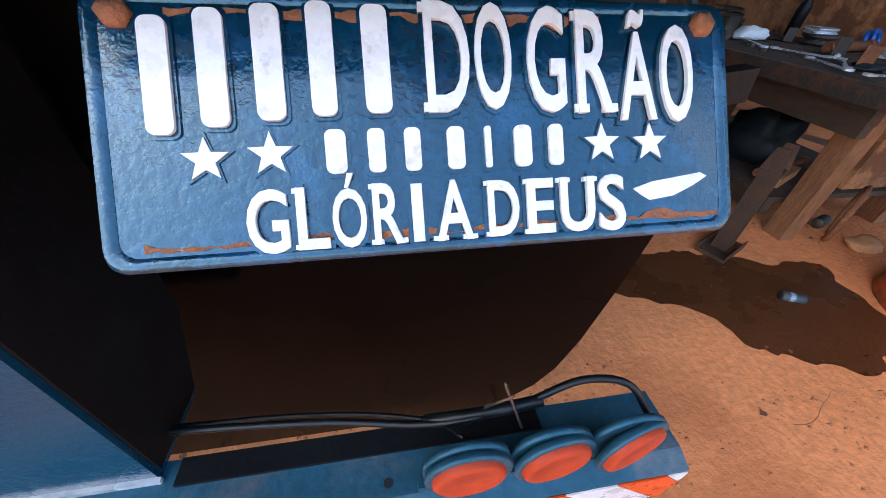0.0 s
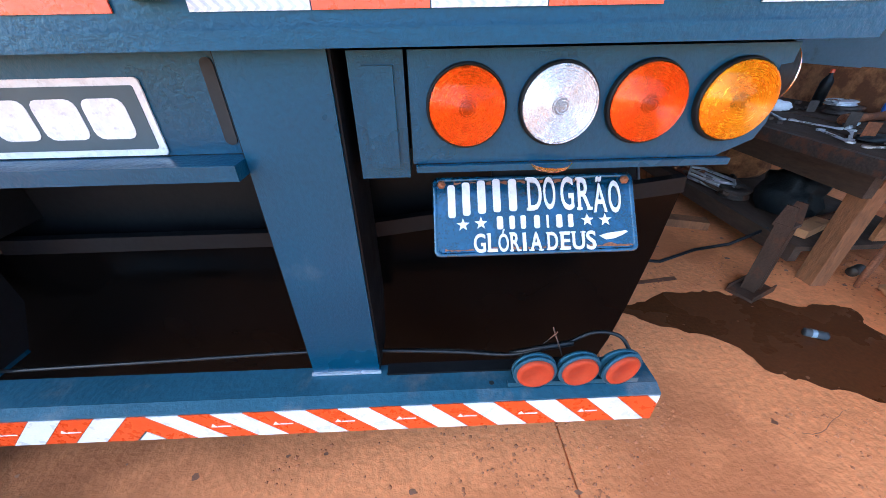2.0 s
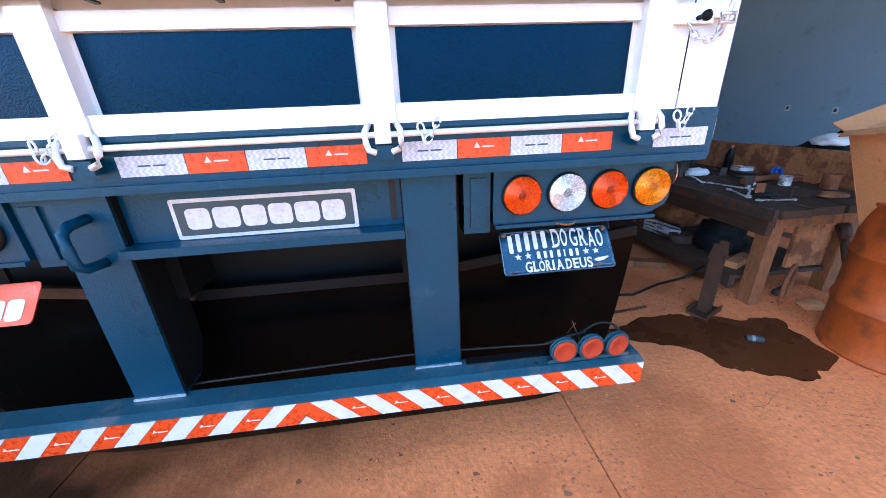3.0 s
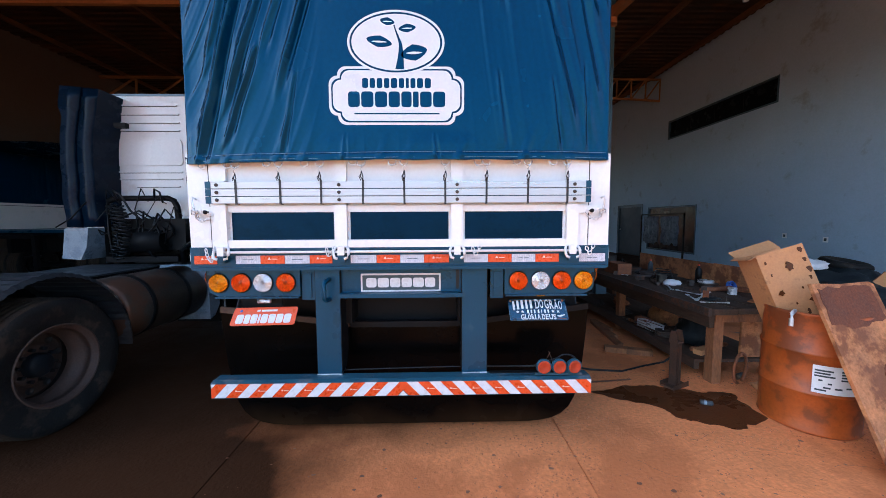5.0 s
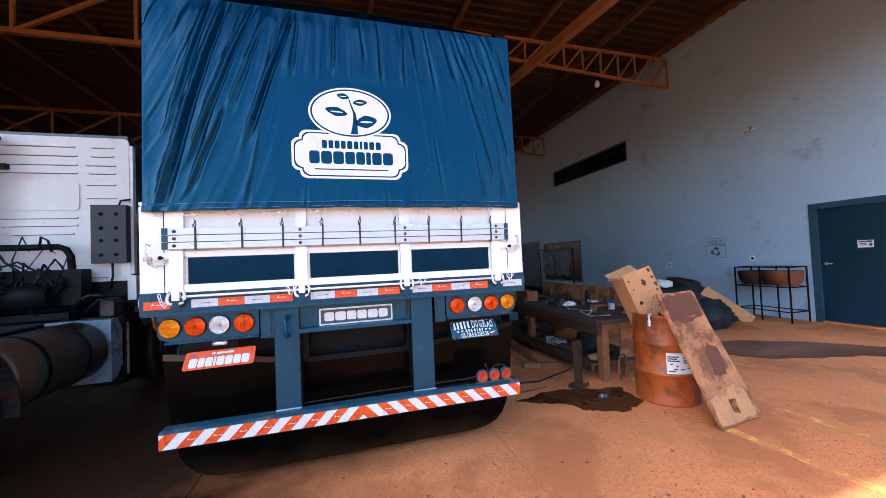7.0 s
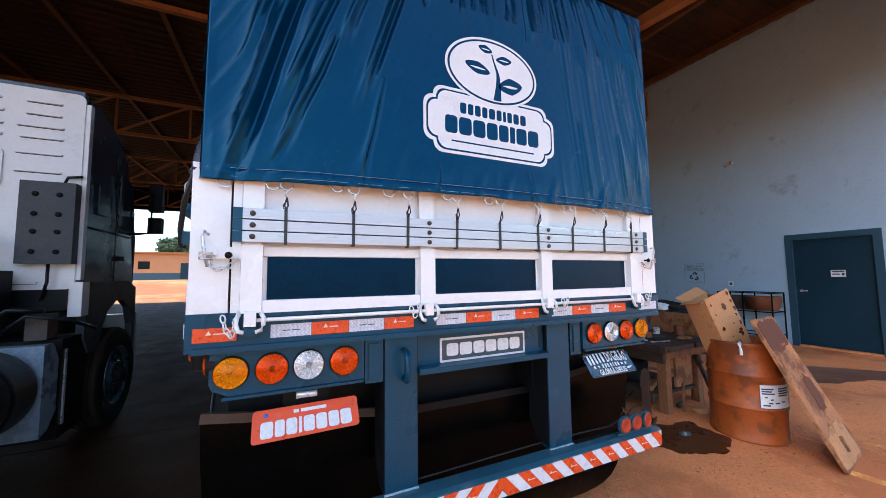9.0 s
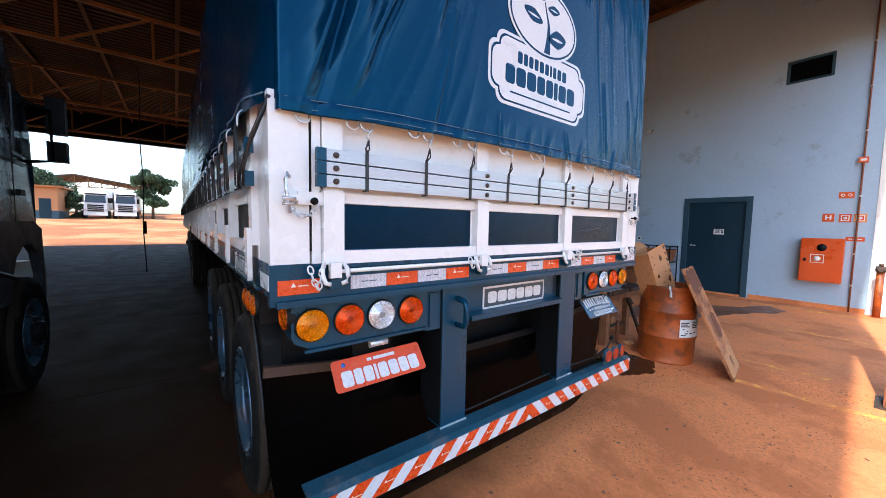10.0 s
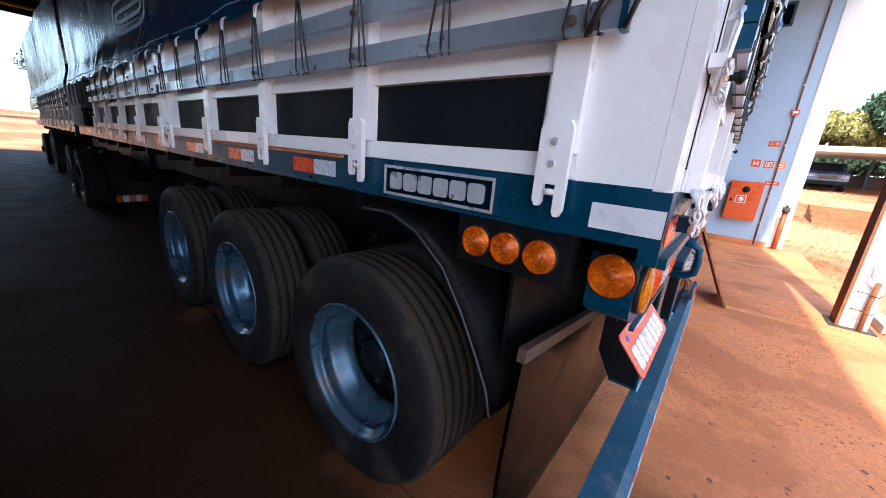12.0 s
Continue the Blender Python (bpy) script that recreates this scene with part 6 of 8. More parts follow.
                for v in vs:
                    v.co.x += sl * (1.0 - 0.5 * (1.802 - v.co.z) / 0.14)
            part("rubber_strap", bm, M_strap, C)
            d_ring(x, z)
            if i != 5:
                d_ring(x - 0.05 - 0.02 * (i % 3), z + 0.004 * (i % 2))
        d_ring(-1.2, 1.894)
        # corner rope
        bm = B()
        tube(bm, [(-1.3, -0.03, 1.945), (-1.345, 0.06, 1.80), (-1.368, 0.13, 1.70), (-1.366, 0.15, 1.655)], 0.007, 6)
        tube(bm, [(-1.3, -0.03, 1.945), (-1.345, 0.03, 1.82), (-1.362, 0.07, 1.72), (-1.362, 0.09, 1.66)], 0.005, 6)
        part("corner_rope", bm, M_strap, C)
    return C


T1 = trailer(0.0, 7.3, (0.97, 2.15, 3.32))
rear_end(T1); tailgate(T1); slogan_plate(T1); number_plate(T1); side_badge(T1)
mudguard(T1, -1); mudguard(T1, 1)
C1 = tarpaulin(0.0, 7.3, True, "dark blue vinyl tarpaulin stretched over the trailer, badge printed white")
T2 = trailer(7.75, 7.9, (0.95, 2.2))
C2 = tarpaulin(7.75, 7.9, False, "dark blue vinyl tarpaulin over the leading trailer")
for k in range(5):
    bx("red_stripe" if k % 2 == 0 else "white_stripe", (-1.0 + 0.08 * k, -0.922 + 0.08 * k, -0.23, -0.225, 0.24, 0.34), M_rtape if k % 2 == 0 else M_ztape, T2)
bx("under_run_bar", (-1.15, 1.15, -0.224, -0.16, 0.23, 0.35), M_black, T2)
for x in (-0.5, 0.42):
    bx("bar_arm", (x, x + 0.08, -0.159, -0.08, 0.3, 1.28), M_black, T2)
bx("arm_foot", (-0.5, 0.5, -0.079, 0.02, 1.2, 1.284), M_black, T2)
for k in range(11):
    a = 0.95 + 0.58 * k
    bx("dust_ledge", (-1.327, -1.3105, a, a + 0.56, 1.388, 1.3995), M_grit, T1, "orange grain dust caked on the ledge", 0.003)
# ---- badge printed on the rear curtain, unlettered ----
def curtain_badge():
    C = C1
    Yb = -0.1008

    def flat(name, pts, z, material, y=Yb, parent=C, label=""):
        bm = B()
        prism(bm, [(0.965 * p, 0.965 * q) for p, q in pts], rear_at(-0.01, y, z), 0.0004)
        return part(name, bm, material, parent, label)

    def oval(rx, rz, n=56):
        return [(rx * math.cos(2 * math.pi * i / n), rz * math.sin(2 * math.pi * i / n)) for i in range(n)]

    def plaque(name, grow, material, y, parent, label=""):
        """Two crossed round-cornered slips that make the stepped outline."""
        a = flat(name, rounded(0.82 + grow, 0.235 + grow, 0.05), 2.285, material, y, parent, label)
        flat(name, rounded(0.715 + grow, 0.345 + grow, 0.05), 2.285, material, y - 0.0003, a)
        return a
    b = plaque("badge", 0.0, M_print, Yb, C, "white printed badge")
    plaque("badge_line", -0.03, M_tarp, Yb - 0.0008, b)
    plaque("badge_field", -0.048, M_print, Yb - 0.0016, b)
    flat("badge_oval", oval(0.292, 0.187), 2.584, M_print, Yb - 0.0024, b)
    flat("badge_oval_line", oval(0.278, 0.174), 2.584, M_tarp, Yb - 0.0031, b)
    flat("badge_oval_field", oval(0.266, 0.163), 2.584, M_print, Yb - 0.0038, b)
    y = Yb - 0.0045
    # sprig
    left, right = [], []
    for i in range(13):
        f = i / 12
        x = 0.02 - 0.03 * f + 0.06 * math.sin(f * 2.6) * (0.4 if f < 0.6 else 0.4 - (f - 0.6))
        w = 0.022 * (1 - f) ** 1.6 + 0.004
        z = -0.155 + 0.255 * f
        left.append((x - w, z)); right.append((x + w, z))
    flat("sprig_stem", right + left[::-1], 2.584, M_tarp, y, b)
    for cx, cz, lx, lz, rot in ((-0.1, 0.005, 0.078, 0.034, -12), (0.108, -0.058, 0.08, 0.048, 12), (0.068, 0.082, 0.052, 0.025, 6), (-0.05, 0.12, 0.044, 0.023, -10)):
        pts = []
        for i in range(16):
            t = 2 * math.pi * i / 16
            u, v = lx * math.cos(t), lz * math.sin(t) * (1 - 0.35 * abs(math.cos(t)))
            c, s = math.cos(radians(rot)), math.sin(radians(rot))
            pts.append((cx + u * c - v * s, cz + u * s + v * c))
        lf = flat("sprig_leaf", pts, 2.584, M_tarp, y, b)
        pts = [(cx + (px - cx) * 0.62, cz + (pz - cz) * 0.16 - 0.05 * lz) for px, pz in pts]
        flat("leaf_vein", pts, 2.584, M_print, y - 0.0006, b)
    mm = rear_at(-0.01, Yb - 0.0022, 2.357) @ Matrix.Diagonal((0.965, 0.965, 1, 1))
    bars([0.036, 0.032, 0.034, 0.032, 0.038, 0.032, 0.018, 0.03, 0.036, 0.038], 0.01, 0.058, mm @ Matrix.Translation((0, 0, 0)), M_tarp, b, "print_bar", 0.0005, 0.3)
    bars([0.07, 0.074, 0.074, 0.068, 0.062, 0.034, 0.07, 0.074], 0.009, 0.092, rear_at(-0.01, Yb - 0.0022, 2.265) @ Matrix.Diagonal((0.965, 0.965, 1, 1)), M_tarp, b, "print_bar", 0.0005, 0.25)
    bars([0.5], 0.01, 0.008, rear_at(-0.01, Yb - 0.0022, 2.183), M_tarp, b, "print_bar", 0.0005)


curtain_badge()


# ---- the truck tractor beside the trailer ----
def tractor(name, base, label, cabmat, sidemat, group="trucks"):
    """A bonnetless tractor unit, its tail at small y: x from 0 (flank seen) to -2.3."""
    K = thing(name, label, "truck", group, base)
    W = 2.28
    for x in (-0.78, -1.58):
        bx("chassis_rail", (x, x + 0.09, -0.75, 3.85, 0.76, 1.0), M_black, K, bevel=0.006)
    for y in (-0.7, 0.35, 1.3, 2.2):
        bx("chassis_cross", (-1.49, -0.78, y, y + 0.1, 0.8, 0.96), M_black, K)
    bx("deck_plate", (-1.62, -0.66, 0.95, 2.3, 1.005, 1.02), M_fender, K, "dusty chequered deck plate")
    bm = B(); lathe(bm, [(0.0, 0.12), (0.3, 0.12), (0.47, 0.08), (0.48, 0.05), (0.3, 0.0)], Matrix.Translation((-1.14, 0.36, 1.02)), 32); part("fifth_wheel", bm, M_iron, K, "greasy fifth wheel plate")
    for y, fr in ((0.36, False), (3.4, True)):
        for s in (0, 1):
            w = wheel(pose(-0.14 if s == 0 else -W + 0.14, y, 0.5, rx=25, rz=180 if s == 0 else 0), inner=not fr, rim_mat=M_hub if not fr else M_rim, front=fr)
            w.parent = K
        bm = B(); cyl(bm, (-W + 0.4, y, 0.5), (-0.4, y, 0.5), 0.09); part("axle", bm, M_black, K)
    # ribbed quarter fenders over the drive wheels
    for s in (0, 1):
        x0, x1 = (-0.66, 0.0) if s == 0 else (-W, -W + 0.66)
        bm = B()
        n = 72
        rows = []
        for i in range(n + 1):
            t = radians(-8 + 210 * i / n)
            r = 0.63 + (0.007 if i % 2 else 0.0)
            rows.append([bm.verts.new((x, 0.36 + r * math.cos(t), 0.52 + (r + 0.03 * math.sin(t)) * math.sin(t))) for x in (x0, x0 + 0.02, x1 - 0.02, x1)])
            for q, e in ((0, 1), (3, 1)):
                rows[-1][q].co += Vector((0, -0.03 * math.cos(t), -0.03 * math.sin(t)))
        for a, b in zip(rows, rows[1:]):
            for q in range(3):
                bm.faces.new((a[q], a[q + 1], b[q + 1], b[q]))
        bmesh.ops.solidify(bm, geom=bm.faces[:], thickness=0.008)
        fd = part("wheel_fender", bm, M_fender, K, "dusty ribbed plastic fender")
        if s == 0:
            bx("fender_clamp", (-0.5, -0.06, -0.17, -0.11, 0.98, 1.03), M_galv, fd, bevel=0.01)
    # fuel tank, tank straps, flank boxes
    bm = B(); lathe(bm, [(0.0, 0), (0.27, 0.0), (0.31, 0.03), (0.31, 1.07), (0.27, 1.1), (0.0, 1.1)], Matrix(((1, 0, 0, -0.33), (0, 0, 1, 0.98), (0, 1, 0, 0.72), (0, 0, 0, 1))), 40)
    tk = part("fuel_tank", bm, M_tank, K, "dull rust-streaked fuel tank")
    for y in (1.25, 1.75):
        bm = B(); lathe(bm, [(0.311, 0), (0.318, 0.003), (0.318, 0.05), (0.311, 0.053)], Matrix(((1, 0, 0, -0.33), (0, 0, 1, y), (0, 1, 0, 0.72), (0, 0, 0, 1))), 40); part("tank_strap", bm, M_black, tk)
    # The pale panel's shade is put in as a grey colour.
    bm = B()
    prism(bm, [(0.35, 0.0), (1.03, 0.0), (1.03, -0.12), (0.9, -0.2), (0.5, -0.2), (0.38, -0.1)], Matrix(((0, 0, 1, -0.6), (0, -1, 0, 2.1), (1, 0, 0, 0), (0, 0, 0, 1))), 0.58)
    part("flank_panel", bm, M_plastic, K, "pale moulded flank panel, coloured grey for its shade", 0.02)
    bx("battery_box", (-0.62, -0.03, 2.36, 2.75, 0.25, 1.04), M_black, K, bevel=0.02)
    bx("box_strip", (-0.029, -0.02, 2.4, 2.43, 0.35, 0.95), M_galv, K)
    # cab
    cy0, cy1, z0, z1 = 2.6, 3.84, 1.42, 3.24
    W = 1.97
    bm = B()
    prism(bm, [(cy0, z0), (cy1, z0), (cy1 + 0.02, 2.0), (cy1 - 0.06, 2.55), (cy1 - 0.2, 2.86), (cy1 - 0.42, 3.06), (cy1 - 0.75, z1 - 0.06), (cy0, z1)], Matrix(((0, 0, 1, -W + 0.02), (1, 0, 0, 0), (0, 1, 0, 0), (0, 0, 0, 1))), W - 0.07)
    for v in bm.verts:
        if v.co.z > 2.5:
            v.co.x += 0.04 if v.co.x < -1 else -0.04
    cab = part("cab", bm, sidemat, K, "", 0.07)
    bm = B(); prism(bm, rounded(W - 0.14, z1 - z0 - 0.06, 0.06), rear_at(-W / 2, cy0 - 0.001, (z0 + z1) / 2 - 0.01), 0.02)
    bk = part("cab_back", bm, cabmat, cab, "white pressed rear panel", 0.008)
    yb = cy0 - 0.022
    bm = B(); prism(bm, rounded(0.93, 0.34, 0.05), rear_at(-1.03, yb + 0.001, 2.475), 0.016); part("blank_window", bm, cabmat, bk, bevel=0.004)
    for z, xa, xb in ((3.08, -1.5, -0.6), (2.97, -1.5, -0.58), (2.86, -1.5, -0.58), (2.76, -1.5, -0.58), (2.22, -1.5, -0.58), (2.13, -1.5, -0.58), (2.03, -1.2, -0.62),
                      (3.08, -0.45, -0.22), (2.97, -0.45, -0.22), (2.86, -0.5, -0.2), (2.76, -0.48, -0.2), (2.62, -0.5, -0.2), (2.46, -0.5, -0.2), (1.5, -0.55, -0.3)):
        bm = B(); prism(bm, rounded(xb - xa, 0.016, 0.007, 3), rear_at((xa + xb) / 2, yb + 0.001, z), 0.022); part("pressed_rib", bm, cabmat, bk, bevel=0.003)
        # Dark strip below each rib paints in its line of shade.
        bx("press_groove", (xa + 0.005, xb - 0.005, yb - 0.0012, yb + 0.004, z - 0.014, z - 0.0085), M_fender, bk)
    bx("back_skirt", (-W + 0.1, -0.1, cy0 - 0.05, cy0 - 0.003, z0 - 0.16, z0 + 0.02), M_black, cab)
    # Plain black box added to fill the dark space under the cab.
    bx("engine_block", (-1.45, -0.45, cy0 + 0.15, cy1 - 0.2, 0.72, z0 - 0.02), M_black, K, bevel=0.04)
    # flank fairing on the far side: two tall leaves, corner trim on the near side
    for x0, x1, lean, nm in ((-1.62, -1.49, 0.0, "side_fairing"), (-1.475, -1.34, 0.06, "side_fairing")):
        bm = B()
        rows = []
        for i in range(15):
            z = 1.5 + 1.66 * i / 14
            sw = 0.11 * i / 14 - 0.05 * math.sin(math.pi * i / 14) - 0.06 + 0.02 * noise.noise(Vector((i * 0.7, x0, 3)))
            top = 0.04 if i > 11 else 0.0
            rows.append([bm.verts.new((x0 + sw - top, cy0 - 0.5 + lean, z)), bm.verts.new((x1 + sw + top * 0.6, cy0 - 0.5 + lean + 0.05, z)), bm.verts.new((x1 + sw, cy0 - 0.03, z)), bm.verts.new((x0 + sw, cy0 - 0.03, z))])
        for a, b in zip(rows, rows[1:]):
            for q in range(4):
                bm.faces.new((a[q], a[(q + 1) % 4], b[(q + 1) % 4], b[q])).smooth = q in (0, 2)
        bm.faces.new(rows[0][::-1]); bm.faces.new(rows[-1])
        part(nm, bm, M_cabside, K, "dark blue side fairing", 0.02)
    bx("fairing_bracket", (-1.2, -1.06, cy0 - 0.3, cy0 - 0.24, 2.73, 2.79), M_black, K, bevel=0.01)
    bm = B(); prism(bm, [(-1.7, 1.49), (-1.42, 1.49), (-1.46, 1.25), (-1.54, 1.1), (-1.76, 1.12)], rear_at(0, cy0 - 0.1, 0), 0.4)
    part("fairing_foot", bm, M_plastic, K, "dusty grey fairing foot", 0.02)
    bm = B(); tube(bm, [(-1.62, cy0 - 0.4, 2.6), (-1.7, cy0 - 0.4, 2.1), (-1.75, cy0 - 0.4, 1.6), (-1.78, cy0 - 0.4, 1.13)], 0.014, 6); part("edge_strip", bm, M_cab, K, "pale edge of the fairing")
    bm = B(); tube(bm, [(-1.75, cy0 - 0.55, 1.5), (-1.55, cy0 - 0.57, 1.6), (-1.4, cy0 - 0.52, 1.8)], 0.008, 6); part("stay", bm, M_black, K)
    bx("corner_skirt", (-0.1, -0.01, cy0 - 0.03, cy0 + 0.1, 1.2, 1.5), M_cab, K, bevel=0.02)
    bx("corner_pillar", (-0.075, -0.035, cy0 - 0.012, cy0 + 0.05, z0 + 0.1, z1 - 0.12), cabmat, cab, "pale rounded corner pillar", 0.015)
    bm = B(); prism(bm, [(2.66, 1.0), (2.66, 1.44), (2.9, 1.5), (3.6, 1.5), (3.84, 1.42), (3.86, 1.0), (3.84, 0.72), (3.78, 0.72), (3.76, 1.0), (3.66, 1.2), (3.5, 1.29), (3.3, 1.29), (3.12, 1.2), (3.0, 1.04), (2.94, 0.85), (2.76, 0.85)][::-1], Matrix(((0, 0, 1, -0.075), (1, 0, 0, 0), (0, 1, 0, 0), (0, 0, 0, 1))), 0.06)
    part("sill_fairing", bm, M_fender, cab, "slate lower cab fairing", 0.012)
    bx("sleeper_window", (-0.052, -0.04, cy0 + 0.27, cy0 + 0.5, 2.16, 2.44), M_glass, cab, "small dark sleeper window", 0.004)
    bm = B()
    prism(bm, [(3.36, 2.1), (3.78, 2.06), (3.76, 2.3), (3.66, 2.62), (3.36, 2.66)], Matrix(((0, 0, 1, -0.053), (1, 0, 0, 0), (0, 1, 0, 0), (0, 0, 0, 1))), 0.012)
    part("side_window", bm, M_glass, cab, "dark side window")
    bx("door_line", (-0.049, -0.043, 3.28, 3.292, 1.45, 2.8), M_black, cab)
    bx("belt_line", (-0.0495, -0.0435, cy0 + 0.08, cy1 - 0.04, 2.0, 2.012), M_black, cab)
    bx("door_handle", (-0.05, -0.02, 3.34, 3.46, 1.72, 1.77), M_black, cab, bevel=0.01)
    bx("windscreen", (-W + 0.18, -0.2, cy1 + 0.012, cy1 + 0.03, 1.75, 2.05), M_glass, cab)
    for z, h_ in ((2.38, 0.36), (2.1, 0.2)):
        bm = B(); box(bm, 0.02, 0.16, cy1 + 0.16, cy1 + 0.27, z, z + h_); part("mirror", bm, M_black, K, "black door mirror", 0.045)
    bm = B(); tube(bm, [(-0.06, cy1 - 0.14, 2.6), (0.06, cy1 + 0.14, 2.6), (0.06, cy1 + 0.15, 2.1), (-0.06, cy1 - 0.04, 2.06)], 0.018); part("mirror_arm", bm, M_black, K)
    bx("front_bumper", (-W + 0.02, -0.04, cy1 + 0.03, cy1 + 0.16, 0.45, 1.1), cabmat, K, bevel=0.05)
    # air stand and coiled hoses behind the cab
    before = set(K.children)
    bm = B()
    tube(bm, [(-1.74, 2.45, 1.02), (-1.74, 2.45, 1.75), (-1.7, 2.45, 1.83), (-1.62, 2.45, 1.86), (-0.95, 2.45, 1.86), (-0.88, 2.45, 1.83), (-0.84, 2.45, 1.75), (-0.8, 2.45, 1.02)], 0.035, 10)
    part("hose_stand", bm, M_black, K, "bent tube hose stand")
    bx("air_filter", (-1.55, -0.72, 2.4, 2.57, 1.2, 1.6), M_black, K, bevel=0.05)
    bm = B(); cyl(bm, (-1.4, 2.4, 1.32), (-0.95, 2.4, 1.32), 0.15, seg=24); part("air_tank", bm, M_black, K, "", 0.02)
    for k, (x, zt) in enumerate(((-1.6, 1.78), (-1.5, 1.72), (-1.42, 1.76))):
        bm = B()
        pts = []
        for i in range(150):
            f = i / 149
            a = f * 14 * 2 * math.pi
            pts.append((x + 0.05 * math.cos(a) + 0.08 * math.sin(f * 3), 2.36 - 0.05 * k + 0.05 * math.sin(a), zt - 0.62 * f))
        tube(bm, pts, 0.009, 6)
        part("coiled_hose", bm, M_wire, K, "black coiled air hose")
    bm = B(); tube(bm, [(-1.55, 2.4, 1.85), (-1.5, 2.3, 1.95), (-1.42, 2.3, 1.9), (-1.35, 2.35, 1.7), (-1.2, 2.3, 1.6)], 0.012); part("air_line", bm, M_wire, K)
    bm = B(); tube(bm, [(-1.1, 2.42, 1.86), (-1.06, 2.38, 1.97), (-1.0, 2.38, 1.93), (-0.98, 2.4, 1.8)], 0.012); part("air_line", bm, M_wire, K)
    bm = B(); tube(bm, [(-0.7, 2.4, 1.1), (-0.5, 2.3, 1.25), (-0.3, 2.4, 1.2), (-0.2, 2.6, 1.1)], 0.015); part("air_line", bm, M_wire, K)
    bm = B(); tube(bm, [(-0.75, 2.35, 1.2), (-0.6, 2.3, 1.3), (-0.42, 2.35, 1.28)], 0.02); part("air_line", bm, M_wire, K)
    rnd = random.Random(12)
    for k in range(16):
        x, z = rnd.uniform(-1.65, -0.8), rnd.uniform(1.2, 1.85)
        x2, z2 = x + rnd.uniform(-0.4, 0.4), rnd.uniform(1.05, 1.7)
        bm = B(); tube(bm, [(x, 2.5, z), (x + 0.05, 2.36 - 0.1 * rnd.random(), z + rnd.uniform(0.0, 0.16)), ((x + x2) / 2, 2.3, (z + z2) / 2 - rnd.uniform(0, 0.1)), (x2, 2.33, z2), (x2 + 0.05, 2.48, z2 - 0.1)], rnd.uniform(0.006, 0.013), 6)
        part("air_line", bm, M_wire, K)
    bx("hose_shelf", (-1.72, -0.82, 2.38, 2.6, 1.05, 1.12), M_black, K, bevel=0.01)
    bm = B(); cyl(bm, (-0.98, 2.36, 1.45), (-0.98, 2.62, 1.45), 0.12, seg=20); cyl(bm, (-0.98, 2.33, 1.45), (-0.98, 2.36, 1.45), 0.05, seg=14); part("air_drier", bm, M_black, K, "", 0.01)
    bx("valve_block", (-0.55, -0.42, 2.4, 2.55, 1.05, 1.25), M_iron, K, bevel=0.01)
    for ob in set(K.children) - before:
        ob.data.transform(Matrix.Translation((0.32, -0.1, 0)))
    # control box on the back
    cb = bx("control_box", (-0.41, -0.06, cy0 - 0.12, cy0 - 0.025, 1.66, 2.36), M_fender, K, "grey plastic control box", 0.02)
    for x in (-0.31, -0.16):
        for z in (1.76, 1.93, 2.08, 2.25):
            bm = B()
            lathe(bm, [(0.022, 0), (0.02, 0.01), (0, 0.01)], rear_at(x, cy0 - 0.12, z), 10)
            part("box_bolt", bm, M_black, cb)
    bm = B(); tube(bm, [(-0.22, cy0 - 0.08, 1.66), (-0.22, cy0 - 0.08, 1.5), (-0.26, cy0 - 0.06, 1.35)], 0.012); part("box_cable", bm, M_wire, cb)
    bm = B(); tube(bm, [(-0.16, cy0 - 0.06, 2.36), (-0.14, cy0 - 0.06, 2.42), (-0.05, cy0 - 0.04, 2.44)], 0.012); part("box_cable", bm, M_wire, cb)
    return K


tractor("truck_tractor", pose(-2.58, 0.0, 0), "white cab-over truck tractor without trailer, dusty", M_cab, M_flank)
tractor("truck_tractor", pose(1.14, 14.6, 0), "beige cab-over truck tractor coupled to the trailers", M_beige, M_beige)
# a further covered trailer in the dark of the shed
copy_thing(T2, pose(-9.25, 5.9, 0))["label"] = "white-sided grain trailer parked in deep shade"
copy_thing(C2, pose(-9.25, 5.9, 0))["label"] = "dark tarpaulin over the trailer in deep shade"


# ---- workbench corner ----
def bench():
    W_ = thing("workbench", "greasy wooden workbench cluttered with parts", "workbench")
    for i in range(4):
        x = 2.7 + 0.235 * i
        bm = B()
        box(bm, x + 0.002, x + 0.231, 0.8 + 0.015 * (i % 2), 4.3, 0.695, 0.75)
        bmesh.ops.subdivide_edges(bm, edges=[e for e in bm.edges if abs(e.verts[0].co.y - e.verts[1].co.y) > 1], cuts=14)
        wobble(bm, 0.008, 3.0, i)
        part("top_plank", bm, M_wood, W_, bevel=0.006)
    bx("apron_rail", (2.74, 2.79, 0.9, 4.2, 0.55, 0.69), M_wood, W_, bevel=0.006)
    bx("apron_rail", (2.8, 3.58, 0.9, 0.945, 0.6, 0.69), M_wood2, W_, bevel=0.006)
    bx("edge_lip", (2.665, 2.698, 0.82, 4.3, 0.68, 0.752), M_iron, W_, "dark metal bench edge", 0.006)
    for x, y in ((2.81, 0.92), (3.52, 1.0), (2.81, 2.6), (3.52, 2.6), (2.81, 4.1), (3.52, 4.1)):
        bm = B(); box(bm, x, x + 0.09, y, y + 0.1, 0, 0.69)
        bmesh.ops.subdivide_edges(bm, edges=bm.edges[:], cuts=3)
        wobble(bm, 0.006, 9.0, x + y)
        part("leg", bm, M_wood2, W_, bevel=0.004)
    bx("lower_shelf", (2.75, 3.6, 1.04, 4.1, 0.16, 0.19), M_wood, W_, bevel=0.006)
